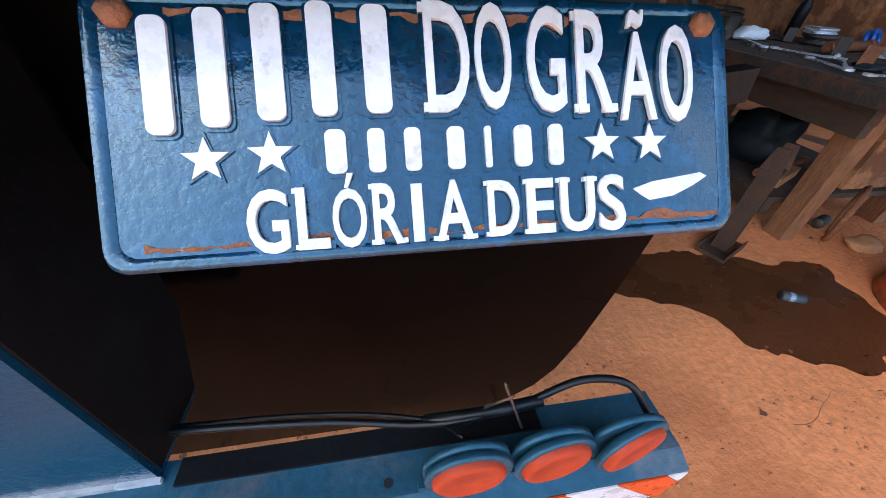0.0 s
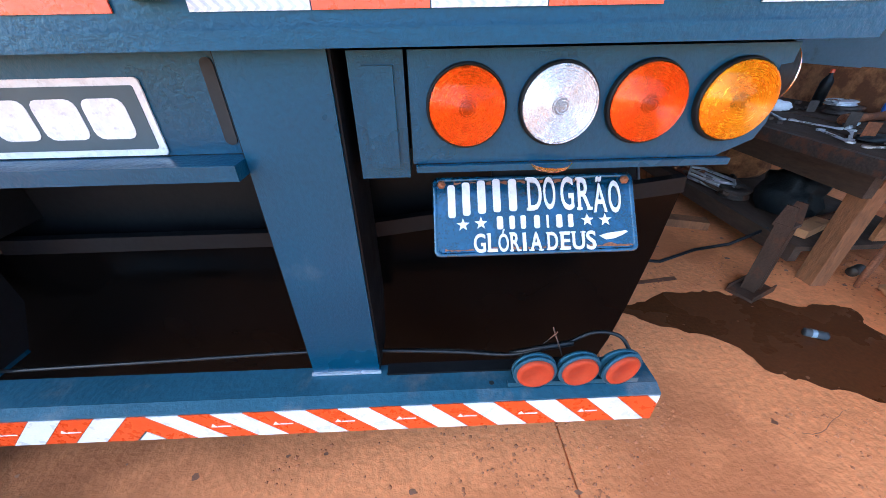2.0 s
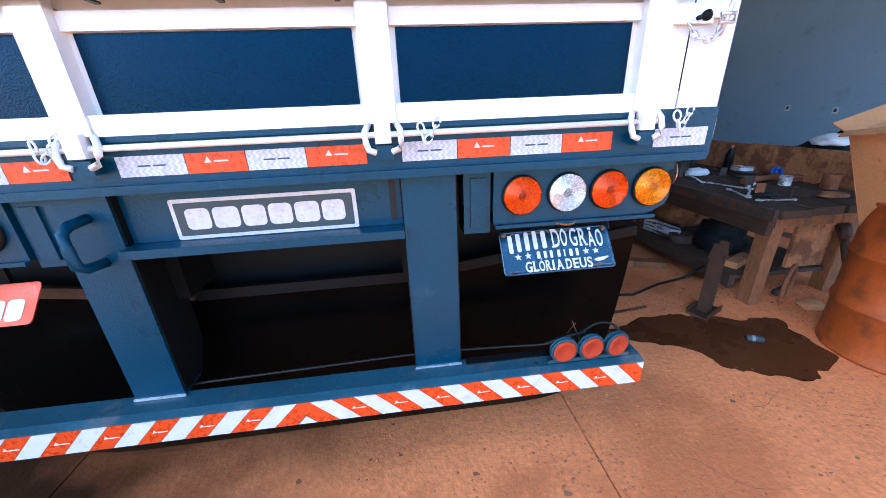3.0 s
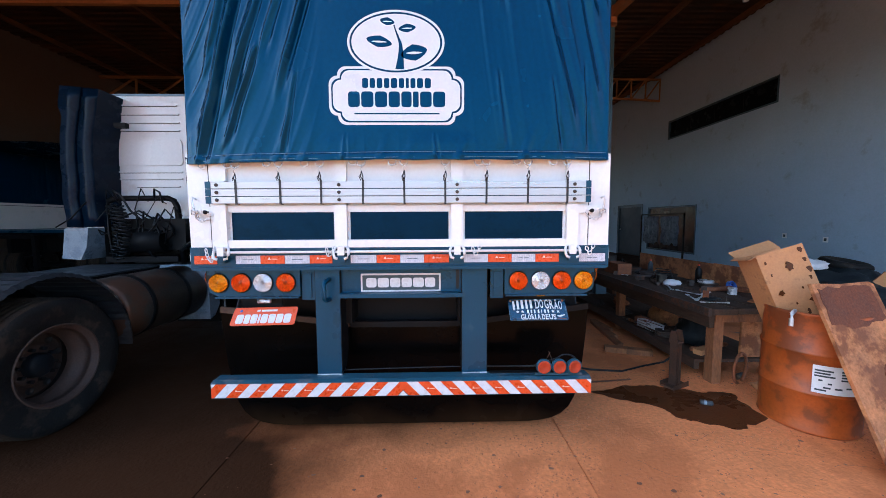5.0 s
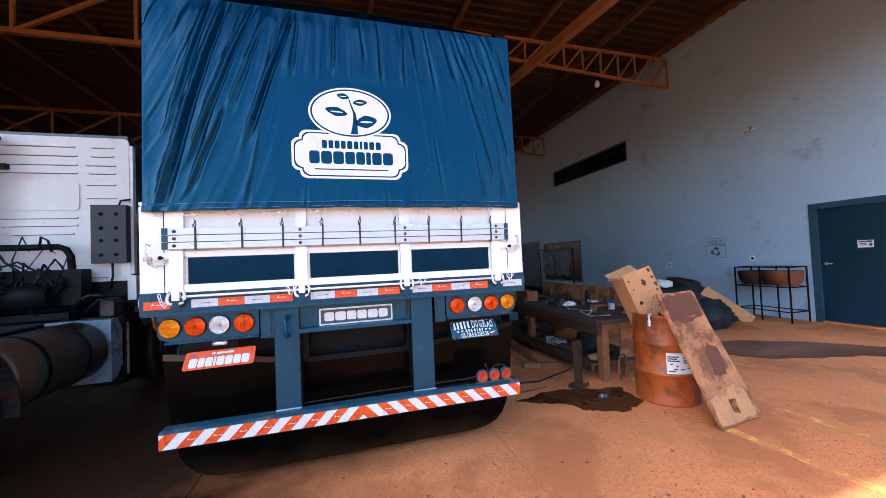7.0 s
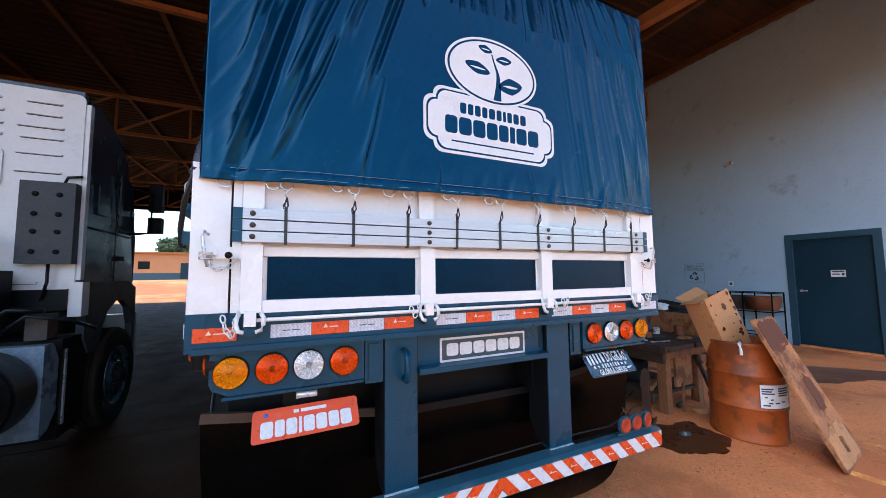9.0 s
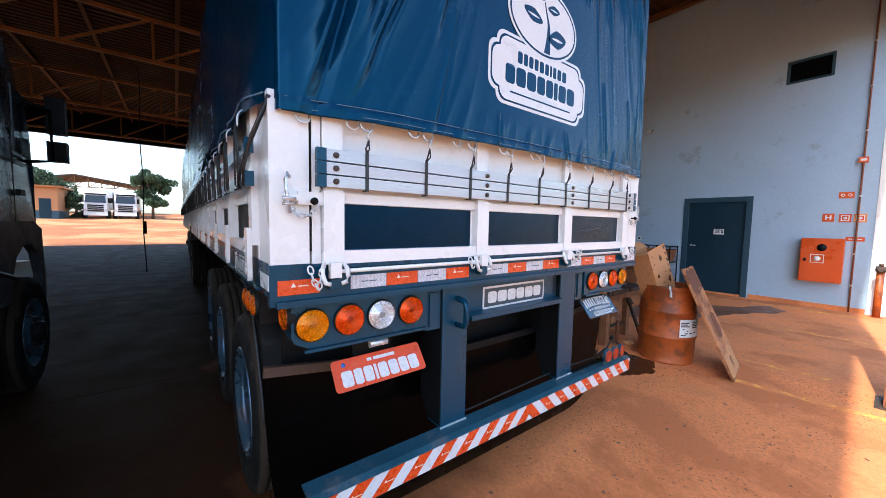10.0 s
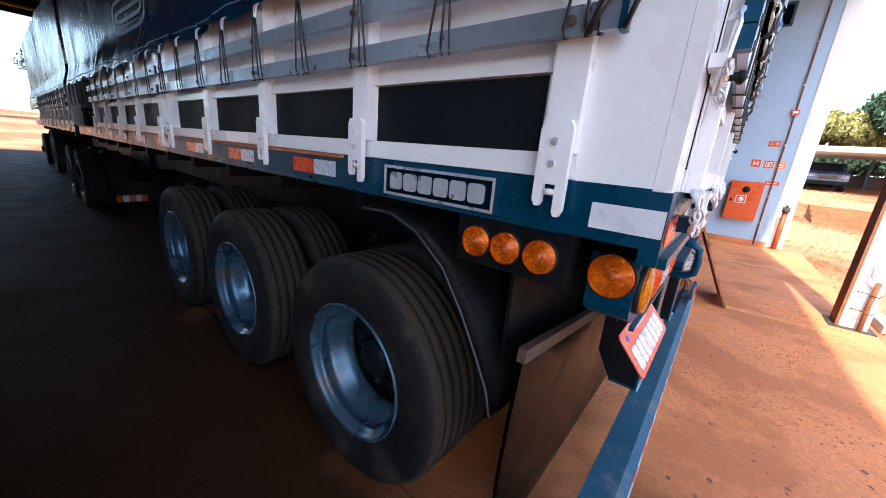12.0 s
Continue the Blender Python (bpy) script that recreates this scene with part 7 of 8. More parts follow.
    bx("shelf_rail", (2.72, 2.77, 1.03, 4.1, 0.1, 0.2), M_wood, W_, bevel=0.006)
    bx("end_panel", (3.2, 3.51, 1.06, 1.085, 0.2, 0.69), M_board, W_, "muddy end board", 0.004)
    bx("back_board", (3.66, 3.685, 0.95, 2.02, 0.6, 1.01), M_board, W_, "stained plywood back board", 0.004)
    bx("back_board", (3.67, 3.695, 2.03, 3.6, 0.6, 1.0), M_board, W_, "stained plywood back board", 0.004)


bench()


def lump(name, at, size, material, label, category, seed, flat=0.7, group=""):
    bm = B()
    bmesh.ops.create_icosphere(bm, subdivisions=4 if max(size) > 0.3 else 3, radius=1.0)
    for v in bm.verts:
        v.co *= 1 + 0.3 * noise.noise(v.co * 1.6 + Vector((seed, 0, 0))) + 0.22 * noise.noise(v.co * 3.6 + Vector((seed, 3, 0))) - 0.16 * abs(noise.noise(v.co * 7 + Vector((seed, 6, 0))))
        v.co.z = max(v.co.z, -0.55) * flat
    lo = min(v.co.z for v in bm.verts)
    for v in bm.verts:
        v.co = Vector((v.co.x * size[0], v.co.y * size[1], (v.co.z - lo) * size[2]))
    for f in bm.faces:
        f.smooth = True
    return solid(name, bm, material, label, category, group, at=at)


def tin(at, r, h_, material, label, band=None):
    t = thing("tin", label, "tin", at=at)
    bm = B(); lathe(bm, [(0, 0), (r, 0), (r * 1.03, 0.004), (r, 0.008), (r, h_ - 0.008), (r * 1.03, h_ - 0.004), (r * 0.95, h_), (r * 0.93, h_ - 0.006), (0, h_ - 0.007)], Matrix.Identity(4), 24)
    part("body", bm, material, t)
    if band:
        bm = B(); lathe(bm, [(r * 1.003, h_ * 0.25), (r * 1.006, h_ * 0.27), (r * 1.006, h_ * 0.75), (r * 1.003, h_ * 0.77)], Matrix.Identity(4), 24)
        part("paper_band", bm, band, t)
    return t


def ring_part(at, r, tr, material, name, label, category, k=1):
    bm = B()
    for i in range(k):
        tube(bm, arc((0, 0, tr + i * tr * 2), r, 0, 360, 28, "xy")[:-1], tr, 8, closed=True)
    return solid(name, bm, material, label, category, at=at)


def pulley(at, r, w, label, material=None):
    bm = B(); lathe(bm, [(r * 0.25, 0), (r * 0.9, 0), (r, 0.004), (r * 0.96, w * 0.3), (r * 0.8, w * 0.5), (r * 0.96, w * 0.7), (r, w - 0.004), (r * 0.9, w), (r * 0.25, w), (r * 0.25, 0)], Matrix.Identity(4), 28)
    return solid("pulley", bm, material or M_iron, label, "machine part", at=at)


def rod(at, length, r, material, name, label, category):
    bm = B()
    cyl(bm, (0, 0, 0), (length, 0, 0), r, seg=12)
    cyl(bm, (0.02, 0, 0), (0.07, 0, 0), r * 1.35, seg=12)
    cyl(bm, (length - 0.06, 0, 0), (length - 0.02, 0, 0), r * 1.25, seg=12)
    return solid(name, bm, material, label, category, at=at)


TOP = 0.757
pulley(pose(3.42, 1.78, TOP), 0.1, 0.05, "dark greasy pulley on the workbench")
pulley(pose(3.4, 1.8, TOP + 0.052), 0.085, 0.03, "grey brake disc stacked on the bench", M_galv)
ring_part(pose(3.56, 1.66, TOP + 0.03, 70, 0, 20), 0.045, 0.014, M_bluepl, "hose_ring", "blue plastic ring among the parts", "ring", 2)
ring_part(pose(3.58, 1.5, TOP), 0.045, 0.012, M_rust, "gasket_ring", "brown rusty ring on the bench", "ring", 2)
tin(pose(3.36, 1.38, TOP), 0.04, 0.075, M_galv, "shiny coil of wire like a tin on the bench")
tin(pose(3.1, 2.15, TOP), 0.06, 0.1, M_tank, "grey tin with dirty sides")
rod(pose(3.12, 1.5, TOP + 0.025, 0, 0, 12), 0.42, 0.024, M_rust, "shaft", "rusty shaft lying on the bench", "machine part")
rod(pose(3.0, 1.35, TOP + 0.01, 0, 0, 30), 0.22, 0.008, M_galv, "screwdriver", "thin steel tool on the bench", "tool")
rod(pose(2.9, 1.9, TOP + 0.02, 0, 0, 70), 0.35, 0.018, M_iron, "pipe_piece", "short dark iron pipe on the bench", "pipe")
for i, (x, y, r) in enumerate(((2.95, 2.4, 0.08), (3.2, 2.6, 0.11), (3.45, 2.5, 0.09), (3.0, 3.0, 0.12), (3.35, 3.2, 0.1))):
    pulley(pose(x, y, TOP, 0, 0, i * 40), r, 0.05 + 0.02 * (i % 2), "greasy cast machine part on the bench")
for i, (x, y, a) in enumerate(((3.3, 2.85, 20), (3.05, 3.4, 100), (3.4, 3.6, 50))):
    bm = B(); tube(bm, arc((0, 0, 0.012), 0.13, 0, 320, 20, "xy"), 0.012, 6)
    solid("hose_coil", bm, M_rubber, "black hose loop on the bench", "hose", at=pose(x, y, TOP, 70 if i else 0, 0, a))
lump("rag", pose(3.1, 1.95, TOP), (0.1, 0.07, 0.06), M_rag, "crumpled dirty white rag", "rag", 4.0)
bx_ = thing("toolbox", "rust-brown metal toolbox on the bench", "toolbox", at=pose(2.85, 2.75, TOP))
bx("body", (0, 0.2, 0, 0.4, 0, 0.13), M_rust, bx_, bevel=0.01); bx("lid", (-0.003, 0.203, -0.003, 0.403, 0.131, 0.16), M_rust, bx_, bevel=0.008)


def wrench(at, n, label):
    bm = B()
    box(bm, -n / 2, n / 2, -0.008, 0.008, 0, 0.007)
    for sx, k in ((-1, 6), (1, 10)):
        pts = [(sx * n / 2 + 0.02 * math.cos(2 * math.pi * i / k), 0.02 * math.sin(2 * math.pi * i / k)) for i in range(k)]
        prism(bm, pts, Matrix.Translation((0, 0, 0.0005)), 0.009)
    return solid("wrench", bm, M_galv, label, "tool", "bench tools", at=at)


def nut(at, r):
    bm = B()
    lathe(bm, [(r * 0.5, 0), (r, 0), (r, r * 0.8), (r * 0.5, r * 0.8), (r * 0.5, 0)], Matrix.Identity(4), 6, smooth=False)
    return solid("nut", bm, M_iron, "greasy steel nut lying on the bench", "nut", "loose nuts", at=at)


def bracket(at, n, material, label):
    bm = B()
    box(bm, 0, n, 0, 0.05, 0, 0.006); box(bm, 0, 0.006, 0, 0.05, 0.006, n * 0.6); cyl(bm, (n * 0.7, 0.025, 0.006), (n * 0.7, 0.025, 0.02), 0.012, seg=8)
    return solid("bracket", bm, material, label, "bracket", "loose brackets", at=at)


def bottle(at, r, h_, material, label):
    b_ = thing("bottle", label, "bottle", at=at)
    bm = B(); lathe(bm, [(0, 0), (r, 0), (r, h_ * 0.65), (r * 0.8, h_ * 0.75), (r * 0.35, h_ * 0.85), (r * 0.35, h_ * 0.93), (0, h_ * 0.93)], Matrix.Identity(4), 18); part("body", bm, material, b_)
    bm = B(); lathe(bm, [(r * 0.4, h_ * 0.9), (r * 0.4, h_), (0, h_)], Matrix.Identity(4), 12); part("cap", bm, M_plred, b_)
    return b_


rnd = random.Random(31)
for k in range(9):
    wrench(pose(rnd.uniform(2.8, 3.5), rnd.uniform(0.95, 3.4), TOP + 0.004, 0, 0, rnd.uniform(0, 180)), rnd.uniform(0.16, 0.3), "steel spanner lying on the greasy bench")
for k in range(16):
    nut(pose(rnd.uniform(2.75, 3.55), rnd.uniform(0.9, 2.8), TOP + 0.002, 0, 0, rnd.uniform(0, 60)), rnd.uniform(0.012, 0.024))
for k in range(7):
    bracket(pose(rnd.uniform(2.8, 3.4), rnd.uniform(1.0, 3.8), TOP + 0.002, 0, 0, rnd.uniform(0, 360)), rnd.uniform(0.08, 0.16), (M_iron, M_rust, M_jack)[k % 3], "small bent steel bracket among the parts")
bottle(pose(3.5, 2.05, TOP), 0.035, 0.24, M_rubber, "dark oil bottle standing on the bench")
bottle(pose(3.45, 2.95, TOP), 0.035, 0.2, M_fender, "grey plastic bottle standing on the bench")
tin(pose(3.52, 1.2, TOP), 0.05, 0.11, M_rust, "rusty tin of small parts")
tin(pose(2.95, 3.55, TOP), 0.075, 0.16, M_bluepl, "blue paint tin at the bench end", M_sign)
tin(pose(3.25, 3.75, TOP), 0.09, 0.19, M_iron, "dark grease tin at the bench end")
lump("rag", pose(2.95, 1.15, TOP), (0.09, 0.06, 0.03), M_cloth, "oily black rag on the bench edge", "rag", 9.0)
lump("rag", pose(3.3, 1.0, TOP), (0.1, 0.07, 0.03), M_board, "brown oily rag on the bench", "rag", 13.0)
bm = B(); tube(bm, [(0.12 * math.cos(i * 0.35) * (1 - i * 0.004), 0.12 * math.sin(i * 0.35) * (1 - i * 0.004), 0.01 + 0.0016 * i) for i in range(80)], 0.006, 6)
solid("cable_coil", bm, M_wire, "black cable coiled on the bench", "cable", at=pose(3.25, 2.35, TOP))
for k in range(6):
    bracket(pose(rnd.uniform(2.8, 3.3), rnd.uniform(1.1, 3.6), 0.194, 0, 0, rnd.uniform(0, 360)), rnd.uniform(0.1, 0.22), (M_rust, M_iron)[k % 2], "rusty bracket on the low shelf")
for k in range(5):
    rod(pose(rnd.uniform(2.8, 3.0), rnd.uniform(1.2, 3.2), 0.21 + 0.01 * k, 0, 0, rnd.uniform(60, 110)), rnd.uniform(0.3, 0.7), rnd.uniform(0.008, 0.018), (M_iron, M_rust, M_jack)[k % 3], "pipe_piece", "length of rusty pipe on the low shelf", "pipe")
for k in range(3):
    blk = B(); box(blk, 0, 0.9 - 0.2 * k, 0, 0.07, 0, 0.04)
    solid("timber_batten", blk, M_wood2, "rough timber batten lying by the bench", "batten", bevel=0.004, at=pose(2.5 + 0.09 * k, 1.9 + 0.3 * k, 0.001 if k != 1 else 0.001, 0, 0, 84 + 5 * k))
# under the bench
lump("sack", pose(3.05, 1.5, 0.192), (0.14, 0.2, 0.2), M_cloth, "bundled dark rag sack under the bench", "sack", 2.0, 1.0)
lump("sack", pose(3.3, 2.3, 0.192), (0.2, 0.25, 0.2), M_board, "brown dusty sack on the shelf", "sack", 8.0, 1.0)
rod(pose(2.85, 1.25, 0.215, 0, 0, 15), 0.5, 0.02, M_rust, "pipe_piece", "rusty pipe on the low shelf", "pipe")
for i, (x, y, r) in enumerate(((2.9, 1.75, 0.1), (2.92, 2.2, 0.12), (2.95, 2.8, 0.14), (3.2, 3.3, 0.12))):
    pulley(pose(x, y, 0.192, 12 * i, 0, i * 40), r, 0.07, "rusty hub lying on the low shelf", M_rust if i % 2 else M_iron)
bm = B()
for k in range(3):
    tube(bm, [(0, -0.14, 0.02 + 0.03 * k), (0.06, -0.2, 0.02 + 0.03 * k), (0.12, -0.14, 0.02 + 0.03 * k), (0.12, 0.14, 0.02 + 0.03 * k), (0.06, 0.2, 0.02 + 0.03 * k), (0, 0.14, 0.02 + 0.03 * k)], 0.012, 6, closed=True)
solid("u_bolts", bm, M_galv, "bundle of bent steel loops on the shelf", "machine part", at=pose(2.8, 1.95, 0.2, 0, 0, 10))
blk = B(); box(blk, 0, 0.28, 0, 0.08, 0, 0.05)
solid("wood_block", blk, M_card, "pale wood offcut on the shelf", "offcut", bevel=0.004, at=pose(2.86, 1.12, 0.192, 0, 0, 25))
blk = B(); box(blk, 0, 0.5, 0, 0.1, 0, 0.06)
solid("wood_block", blk, M_wood2, "dirty timber offcut on the floor", "offcut", bevel=0.004, at=pose(2.2, 1.75, 0.001, 0, 0, -20))
tin(pose(3.12, 1.0, 0.029, 0, 90, 20), 0.028, 0.095, M_tank, "dented drink tin on the floor", M_fender)
lump("shoe_rag", pose(3.2, 0.82, 0.001), (0.1, 0.06, 0.05), M_card, "dusty leather scrap on the floor", "scrap", 3.0)
bm = B(); tube(bm, [Vector((0, 0, 0.16)) + v for v in arc((0, 0, 0), 0.14, -70, 250, 24, "yz")], 0.014, 6)
solid("steel_hoop", bm, M_rust, "rusty steel hoop leaning at the bench foot", "hoop", at=pose(3.06, 0.9, 0.0, 0, 0, -60))
# hose on the floor
bm = B(); tube(bm, [(2.75, 1.25, 0.2), (2.6, 1.3, 0.06), (2.4, 1.32, 0.012), (2.1, 1.2, 0.011), (1.8, 1.25, 0.011), (1.5, 1.4, 0.011)], 0.01, 8)
solid("floor_hose", bm, M_wire, "black rubber hose trailing over the floor", "hose")
# pipe leaning by the end panel
bm = B(); cyl(bm, (3.38, 0.70, 0.0), (3.36, 0.92, 0.56), 0.024, seg=14); cyl(bm, (3.364, 0.88, 0.49), (3.36, 0.925, 0.575), 0.04, seg=14); cyl(bm, (3.381, 0.698, 0.0), (3.378, 0.72, 0.06), 0.033, seg=14)
solid("steel_bar", bm, M_jack, "green-black jack handle leaning on the bench", "bar")
# small tin on the puddle
c_ = thing("spray_can", "dull grey can lying on the oil stain", "can", at=pose(2.47, 0.545, 0.024, 0, 90, -25))
bm = B(); lathe(bm, [(0, -0.045), (0.019, -0.045), (0.02, -0.04), (0.02, 0.0), (0.0185, 0.004), (0.02, 0.008), (0.02, 0.04), (0.012, 0.046), (0, 0.047)], Matrix.Identity(4), 16); part("body", bm, M_fender, c_)
bm = B(); lathe(bm, [(0.0205, -0.02), (0.0205, -0.002)], Matrix.Identity(4), 16); part("band", bm, M_plastic, c_)


def jack_stand():
    J = thing("jack_stand", "rusty welded steel stand with a forked head", "jack stand", at=pose(2.44, 0.9, 0.0, 0, 0, 25) @ Matrix.Diagonal((0.66, 0.66, 0.9, 1)))
    bx("foot_plate", (-0.17, 0.17, -0.1, 0.1, 0.0, 0.02), M_jack, J, bevel=0.003)
    for y in (-0.1, 0.092):
        bx("foot_flange", (-0.17, 0.17, y, y + 0.008, 0.021, 0.05), M_jack, J)
    bx("web", (-0.006, 0.006, -0.045, 0.045, 0.021, 0.46), M_jack, J)
    for x in (-0.055, 0.0062):
        bx("flange", (x if x < 0 else 0.047, -0.047 if x < 0 else 0.055, -0.05, 0.05, 0.021, 0.46), M_jack, J, bevel=0.002)
    bx("head", (-0.075, 0.075, -0.06, 0.06, 0.461, 0.48), M_jack, J, bevel=0.003)
    for s in (-1, 1):
        bm = B(); prism(bm, [(-0.06, 0.0), (0.06, 0.0), (0.035, 0.11), (-0.035, 0.11)], Matrix(((0, 0, 1, s * 0.068 - 0.004), (1, 0, 0, 0), (0, 1, 0, 0.48), (0, 0, 0, 1))), 0.008)
        part("fork_cheek", bm, M_jack, J)


jack_stand()


def drum():
    D = thing("oil_drum", "rusty orange steel drum with a torn white label", "drum", at=pose(3.1, 0.34, 0))
    prof = [(0, 0.02), (0.27, 0.02), (0.285, 0.0), (0.292, 0.012), (0.286, 0.025)]
    for k in (0.3, 0.59):
        prof += [(0.286, k - 0.02), (0.296, k - 0.008), (0.298, k), (0.296, k + 0.008), (0.286, k + 0.02)]
    prof += [(0.286, 0.85), (0.294, 0.862), (0.296, 0.875), (0.288, 0.882), (0.28, 0.872), (0.275, 0.7), (0.0, 0.68)]
    bm = B(); lathe(bm, prof, Matrix.Identity(4), 56)
    for v in bm.verts:
        v.co.x += 0.006 * noise.noise(v.co * 4)
        v.co.y += 0.006 * noise.noise(v.co * 4 + Vector((5, 0, 0)))
    part("shell", bm, M_drum, D)

    def patch(a0, a1, z0, z1, r, material, name, parent, label=""):
        bm = B()
        n = 8
        lo = [bm.verts.new((r * math.cos(radians(a0 + (a1 - a0) * i / n)), r * math.sin(radians(a0 + (a1 - a0) * i / n)), z0)) for i in range(n + 1)]
        hi = [bm.verts.new((v.co.x, v.co.y, z1)) for v in lo]
        for i in range(n):
            bm.faces.new((lo[i], lo[i + 1], hi[i + 1], hi[i])).smooth = True
        return part(name, bm, material, parent, label)
    lb = patch(-136, -68, 0.325, 0.525, 0.2995, M_sign, "paper_label", D, "torn white paper label")
    patch(-82, -72, 0.34, 0.4, 0.301, M_plred, "red_mark", lb)
    for z, a, b in ((0.49, -134, -116), (0.47, -134, -119), (0.45, -134, -114), (0.42, -130, -126), (0.4, -121, -117), (0.35, -133, -122), (0.495, -108, -84), (0.475, -108, -86), (0.455, -108, -83), (0.435, -108, -88), (0.37, -125, -118), (0.37, -114, -106), (0.38, -102, -94)):
        patch(a, b, z - 0.006, z + 0.006, 0.301, M_ink, "print_bar", lb)
    bm = B(); tube(bm, [(-0.26, -0.1, 0.885), (-0.3, -0.12, 0.87), (-0.315, -0.13, 0.83), (-0.32, -0.135, 0.78)], 0.014, 8); part("hose_end", bm, M_rag, D, "pale hose end over the rim")


drum()
# muddy board leaning on the drum
lo_l, lo_r, hi_l = Vector((2.87, -0.38, 0.012)), Vector((3.45, -0.30, 0.012)), Vector((2.93, 0.13, 1.1))
ex = (lo_r - lo_l).normalized(); ey = (hi_l - lo_l).normalized(); ez = ex.cross(ey).normalized(); ey = ez.cross(ex)
mm = Matrix.Identity(4)
for i in range(3):
    mm[i][0], mm[i][1], mm[i][2], mm[i][3] = ex[i], ey[i], ez[i], lo_l[i]
Lb = (hi_l - lo_l).length
bm = B()
out = [(0.02, 0), (0.3, 0.01), (0.56, 0.0), (0.585, 0.04), (0.575, 0.3), (0.555, 0.6), (0.56, 0.7), (0.53, 0.8), (0.535, Lb - 0.02), (0.5, Lb), (0.25, Lb - 0.01), (0.0, Lb), (-0.005, 0.6), (0.0, 0.05)]
prism(bm, out, mm @ Matrix.Translation((0, 0, -0.022)), 0.022)
board_ = solid("plywood_board", bm, M_board, "mud-caked plywood board leaning on the drum", "board", bevel=0.003)


def crust(pts, material, seed, label):
    """A ragged skin of dried mud on the face of the board."""
    out = []
    for i, (x, y) in enumerate(pts):
        x2, y2 = pts[(i + 1) % len(pts)]
        for k in range(10):
            px, py = x + (x2 - x) * k / 10, y + (y2 - y) * k / 10
            d = noise.noise_vector(Vector((px * 9 + seed, py * 9, seed))) * 0.03 + noise.noise_vector(Vector((px * 40 + seed, py * 40, seed))) * 0.012
            out.append((min(0.53, max(0.012, px + d.x)), min(Lb - 0.012, max(0.012, py + d.y))))
    bm = B()
    prism(bm, out, mm @ Matrix.Translation((0, 0, 0.0005)), 0.003)
    part("mud_crust", bm, material, board_, label)


crust([(0.03, Lb - 0.03), (0.03, Lb - 0.3), (0.25, Lb - 0.32), (0.5, Lb - 0.26), (0.5, Lb - 0.03)], M_mud, 1.0, "dark red mud crust")
crust([(0.03, 0.03), (0.53, 0.03), (0.53, 0.26), (0.3, 0.3), (0.03, 0.24)], M_ply, 5.0, "bare pale plywood")
crust([(0.25, 0.4), (0.42, 0.38), (0.45, 0.62), (0.33, 0.7), (0.27, 0.55)], M_mud, 9.0, "dark red mud crust")
crust([(0.22, 0.1), (0.33, 0.08), (0.36, 0.2), (0.26, 0.22)], M_mud, 13.0, "dark red mud crust")


def carton():
    Bx = thing("cardboard_box", "oil-spotted cardboard box standing in the drum", "box", at=pose(3.07, 0.42, 0.72, -8, -19, -6))
    a, b, c = 0.17, 0.11, 0.62
    for nm, d in (("front_panel", (-a, a, -b, -b + 0.006, 0, c)), ("back_panel", (-a, a, b - 0.006, b, 0, c - 0.02)), ("side_panel", (-a, -a + 0.006, -b + 0.006, b - 0.006, 0, c)), ("side_panel", (a - 0.006, a, -b + 0.006, b - 0.006, 0, c - 0.05)), ("bottom_panel", (-a + 0.006, a - 0.006, -b + 0.006, b - 0.006, 0, 0.006))):
        bm = B(); box(bm, *d)
        bmesh.ops.subdivide_edges(bm, edges=bm.edges[:], cuts=2)
        wobble(bm, 0.006, 6, d[0])
        part(nm, bm, M_card, Bx)
    for nm, d, q in (("flap", (-a, a, -0.003, 0.003, 0.0, 0.1), Matrix.Translation((0, b, c - 0.02)) @ pose(0, 0, 0, -50, 0, 0)), ("flap", (-0.003, 0.003, -b, b, 0.0, 0.05), Matrix.Translation((-a - 0.004, 0, c)) @ pose(0, 0, 0, 0, -105, 0))):
        bm = B(); box(bm, *d, m=q); part(nm, bm, M_card, Bx)
    for x, z, r in ((0.02, 0.48, 0.03), (-0.1, 0.3, 0.02), (0.1, 0.2, 0.032), (0.135, 0.58, 0.018), (0.14, 0.5, 0.014), (0.145, 0.42, 0.02), (0.13, 0.36, 0.013), (0.14, 0.28, 0.018), (-0.13, 0.55, 0.012), (0.03, 0.12, 0.018), (-0.12, 0.45, 0.01), (-0.03, 0.2, 0.009), (0.05, 0.3, 0.008)):
        pts = [(r * (0.75 + 0.9 * noise.noise(Vector((i * 0.9 + 0.3, x * 9, z * 9)))) * math.cos(2 * math.pi * i / 14), r * 1.5 * (0.8 + 0.9 * noise.noise(Vector((i * 0.9 + 0.3, x * 7, 3)))) * math.sin(2 * math.pi * i / 14)) for i in range(14)]
        bm = B(); prism(bm, pts, rear_at(x, -b - 0.006, z), 0.001); part("oil_spot", bm, M_wet, Bx)


carton()
bm = B()
m_, n_ = frame_of((7.0, 2.95, 0.66), (7.75, 2.58, 0.02))
box(bm, -0.012, 0.012, -0.11, 0.11, 0, n_, m_)
solid("pale_plank", bm, M_card, "pale sawn plank leaning on the covered pile", "plank", bevel=0.003)
lump("covered_load", pose(6.75, 3.35, 0), (0.85, 0.8, 0.55), M_cloth, "heap under a black plastic tarp", "heap", 5.0, 0.9)
lump("covered_load", pose(6.5, 2.65, 0), (0.75, 0.35, 0.36), M_cloth, "low heap under black plastic", "heap", 11.0, 0.9)
lump("white_cloth", pose(6.4, 3.4, 0.74), (0.24, 0.22, 0.14), M_rag, "white cloth thrown on the heap", "cloth", 6.0)
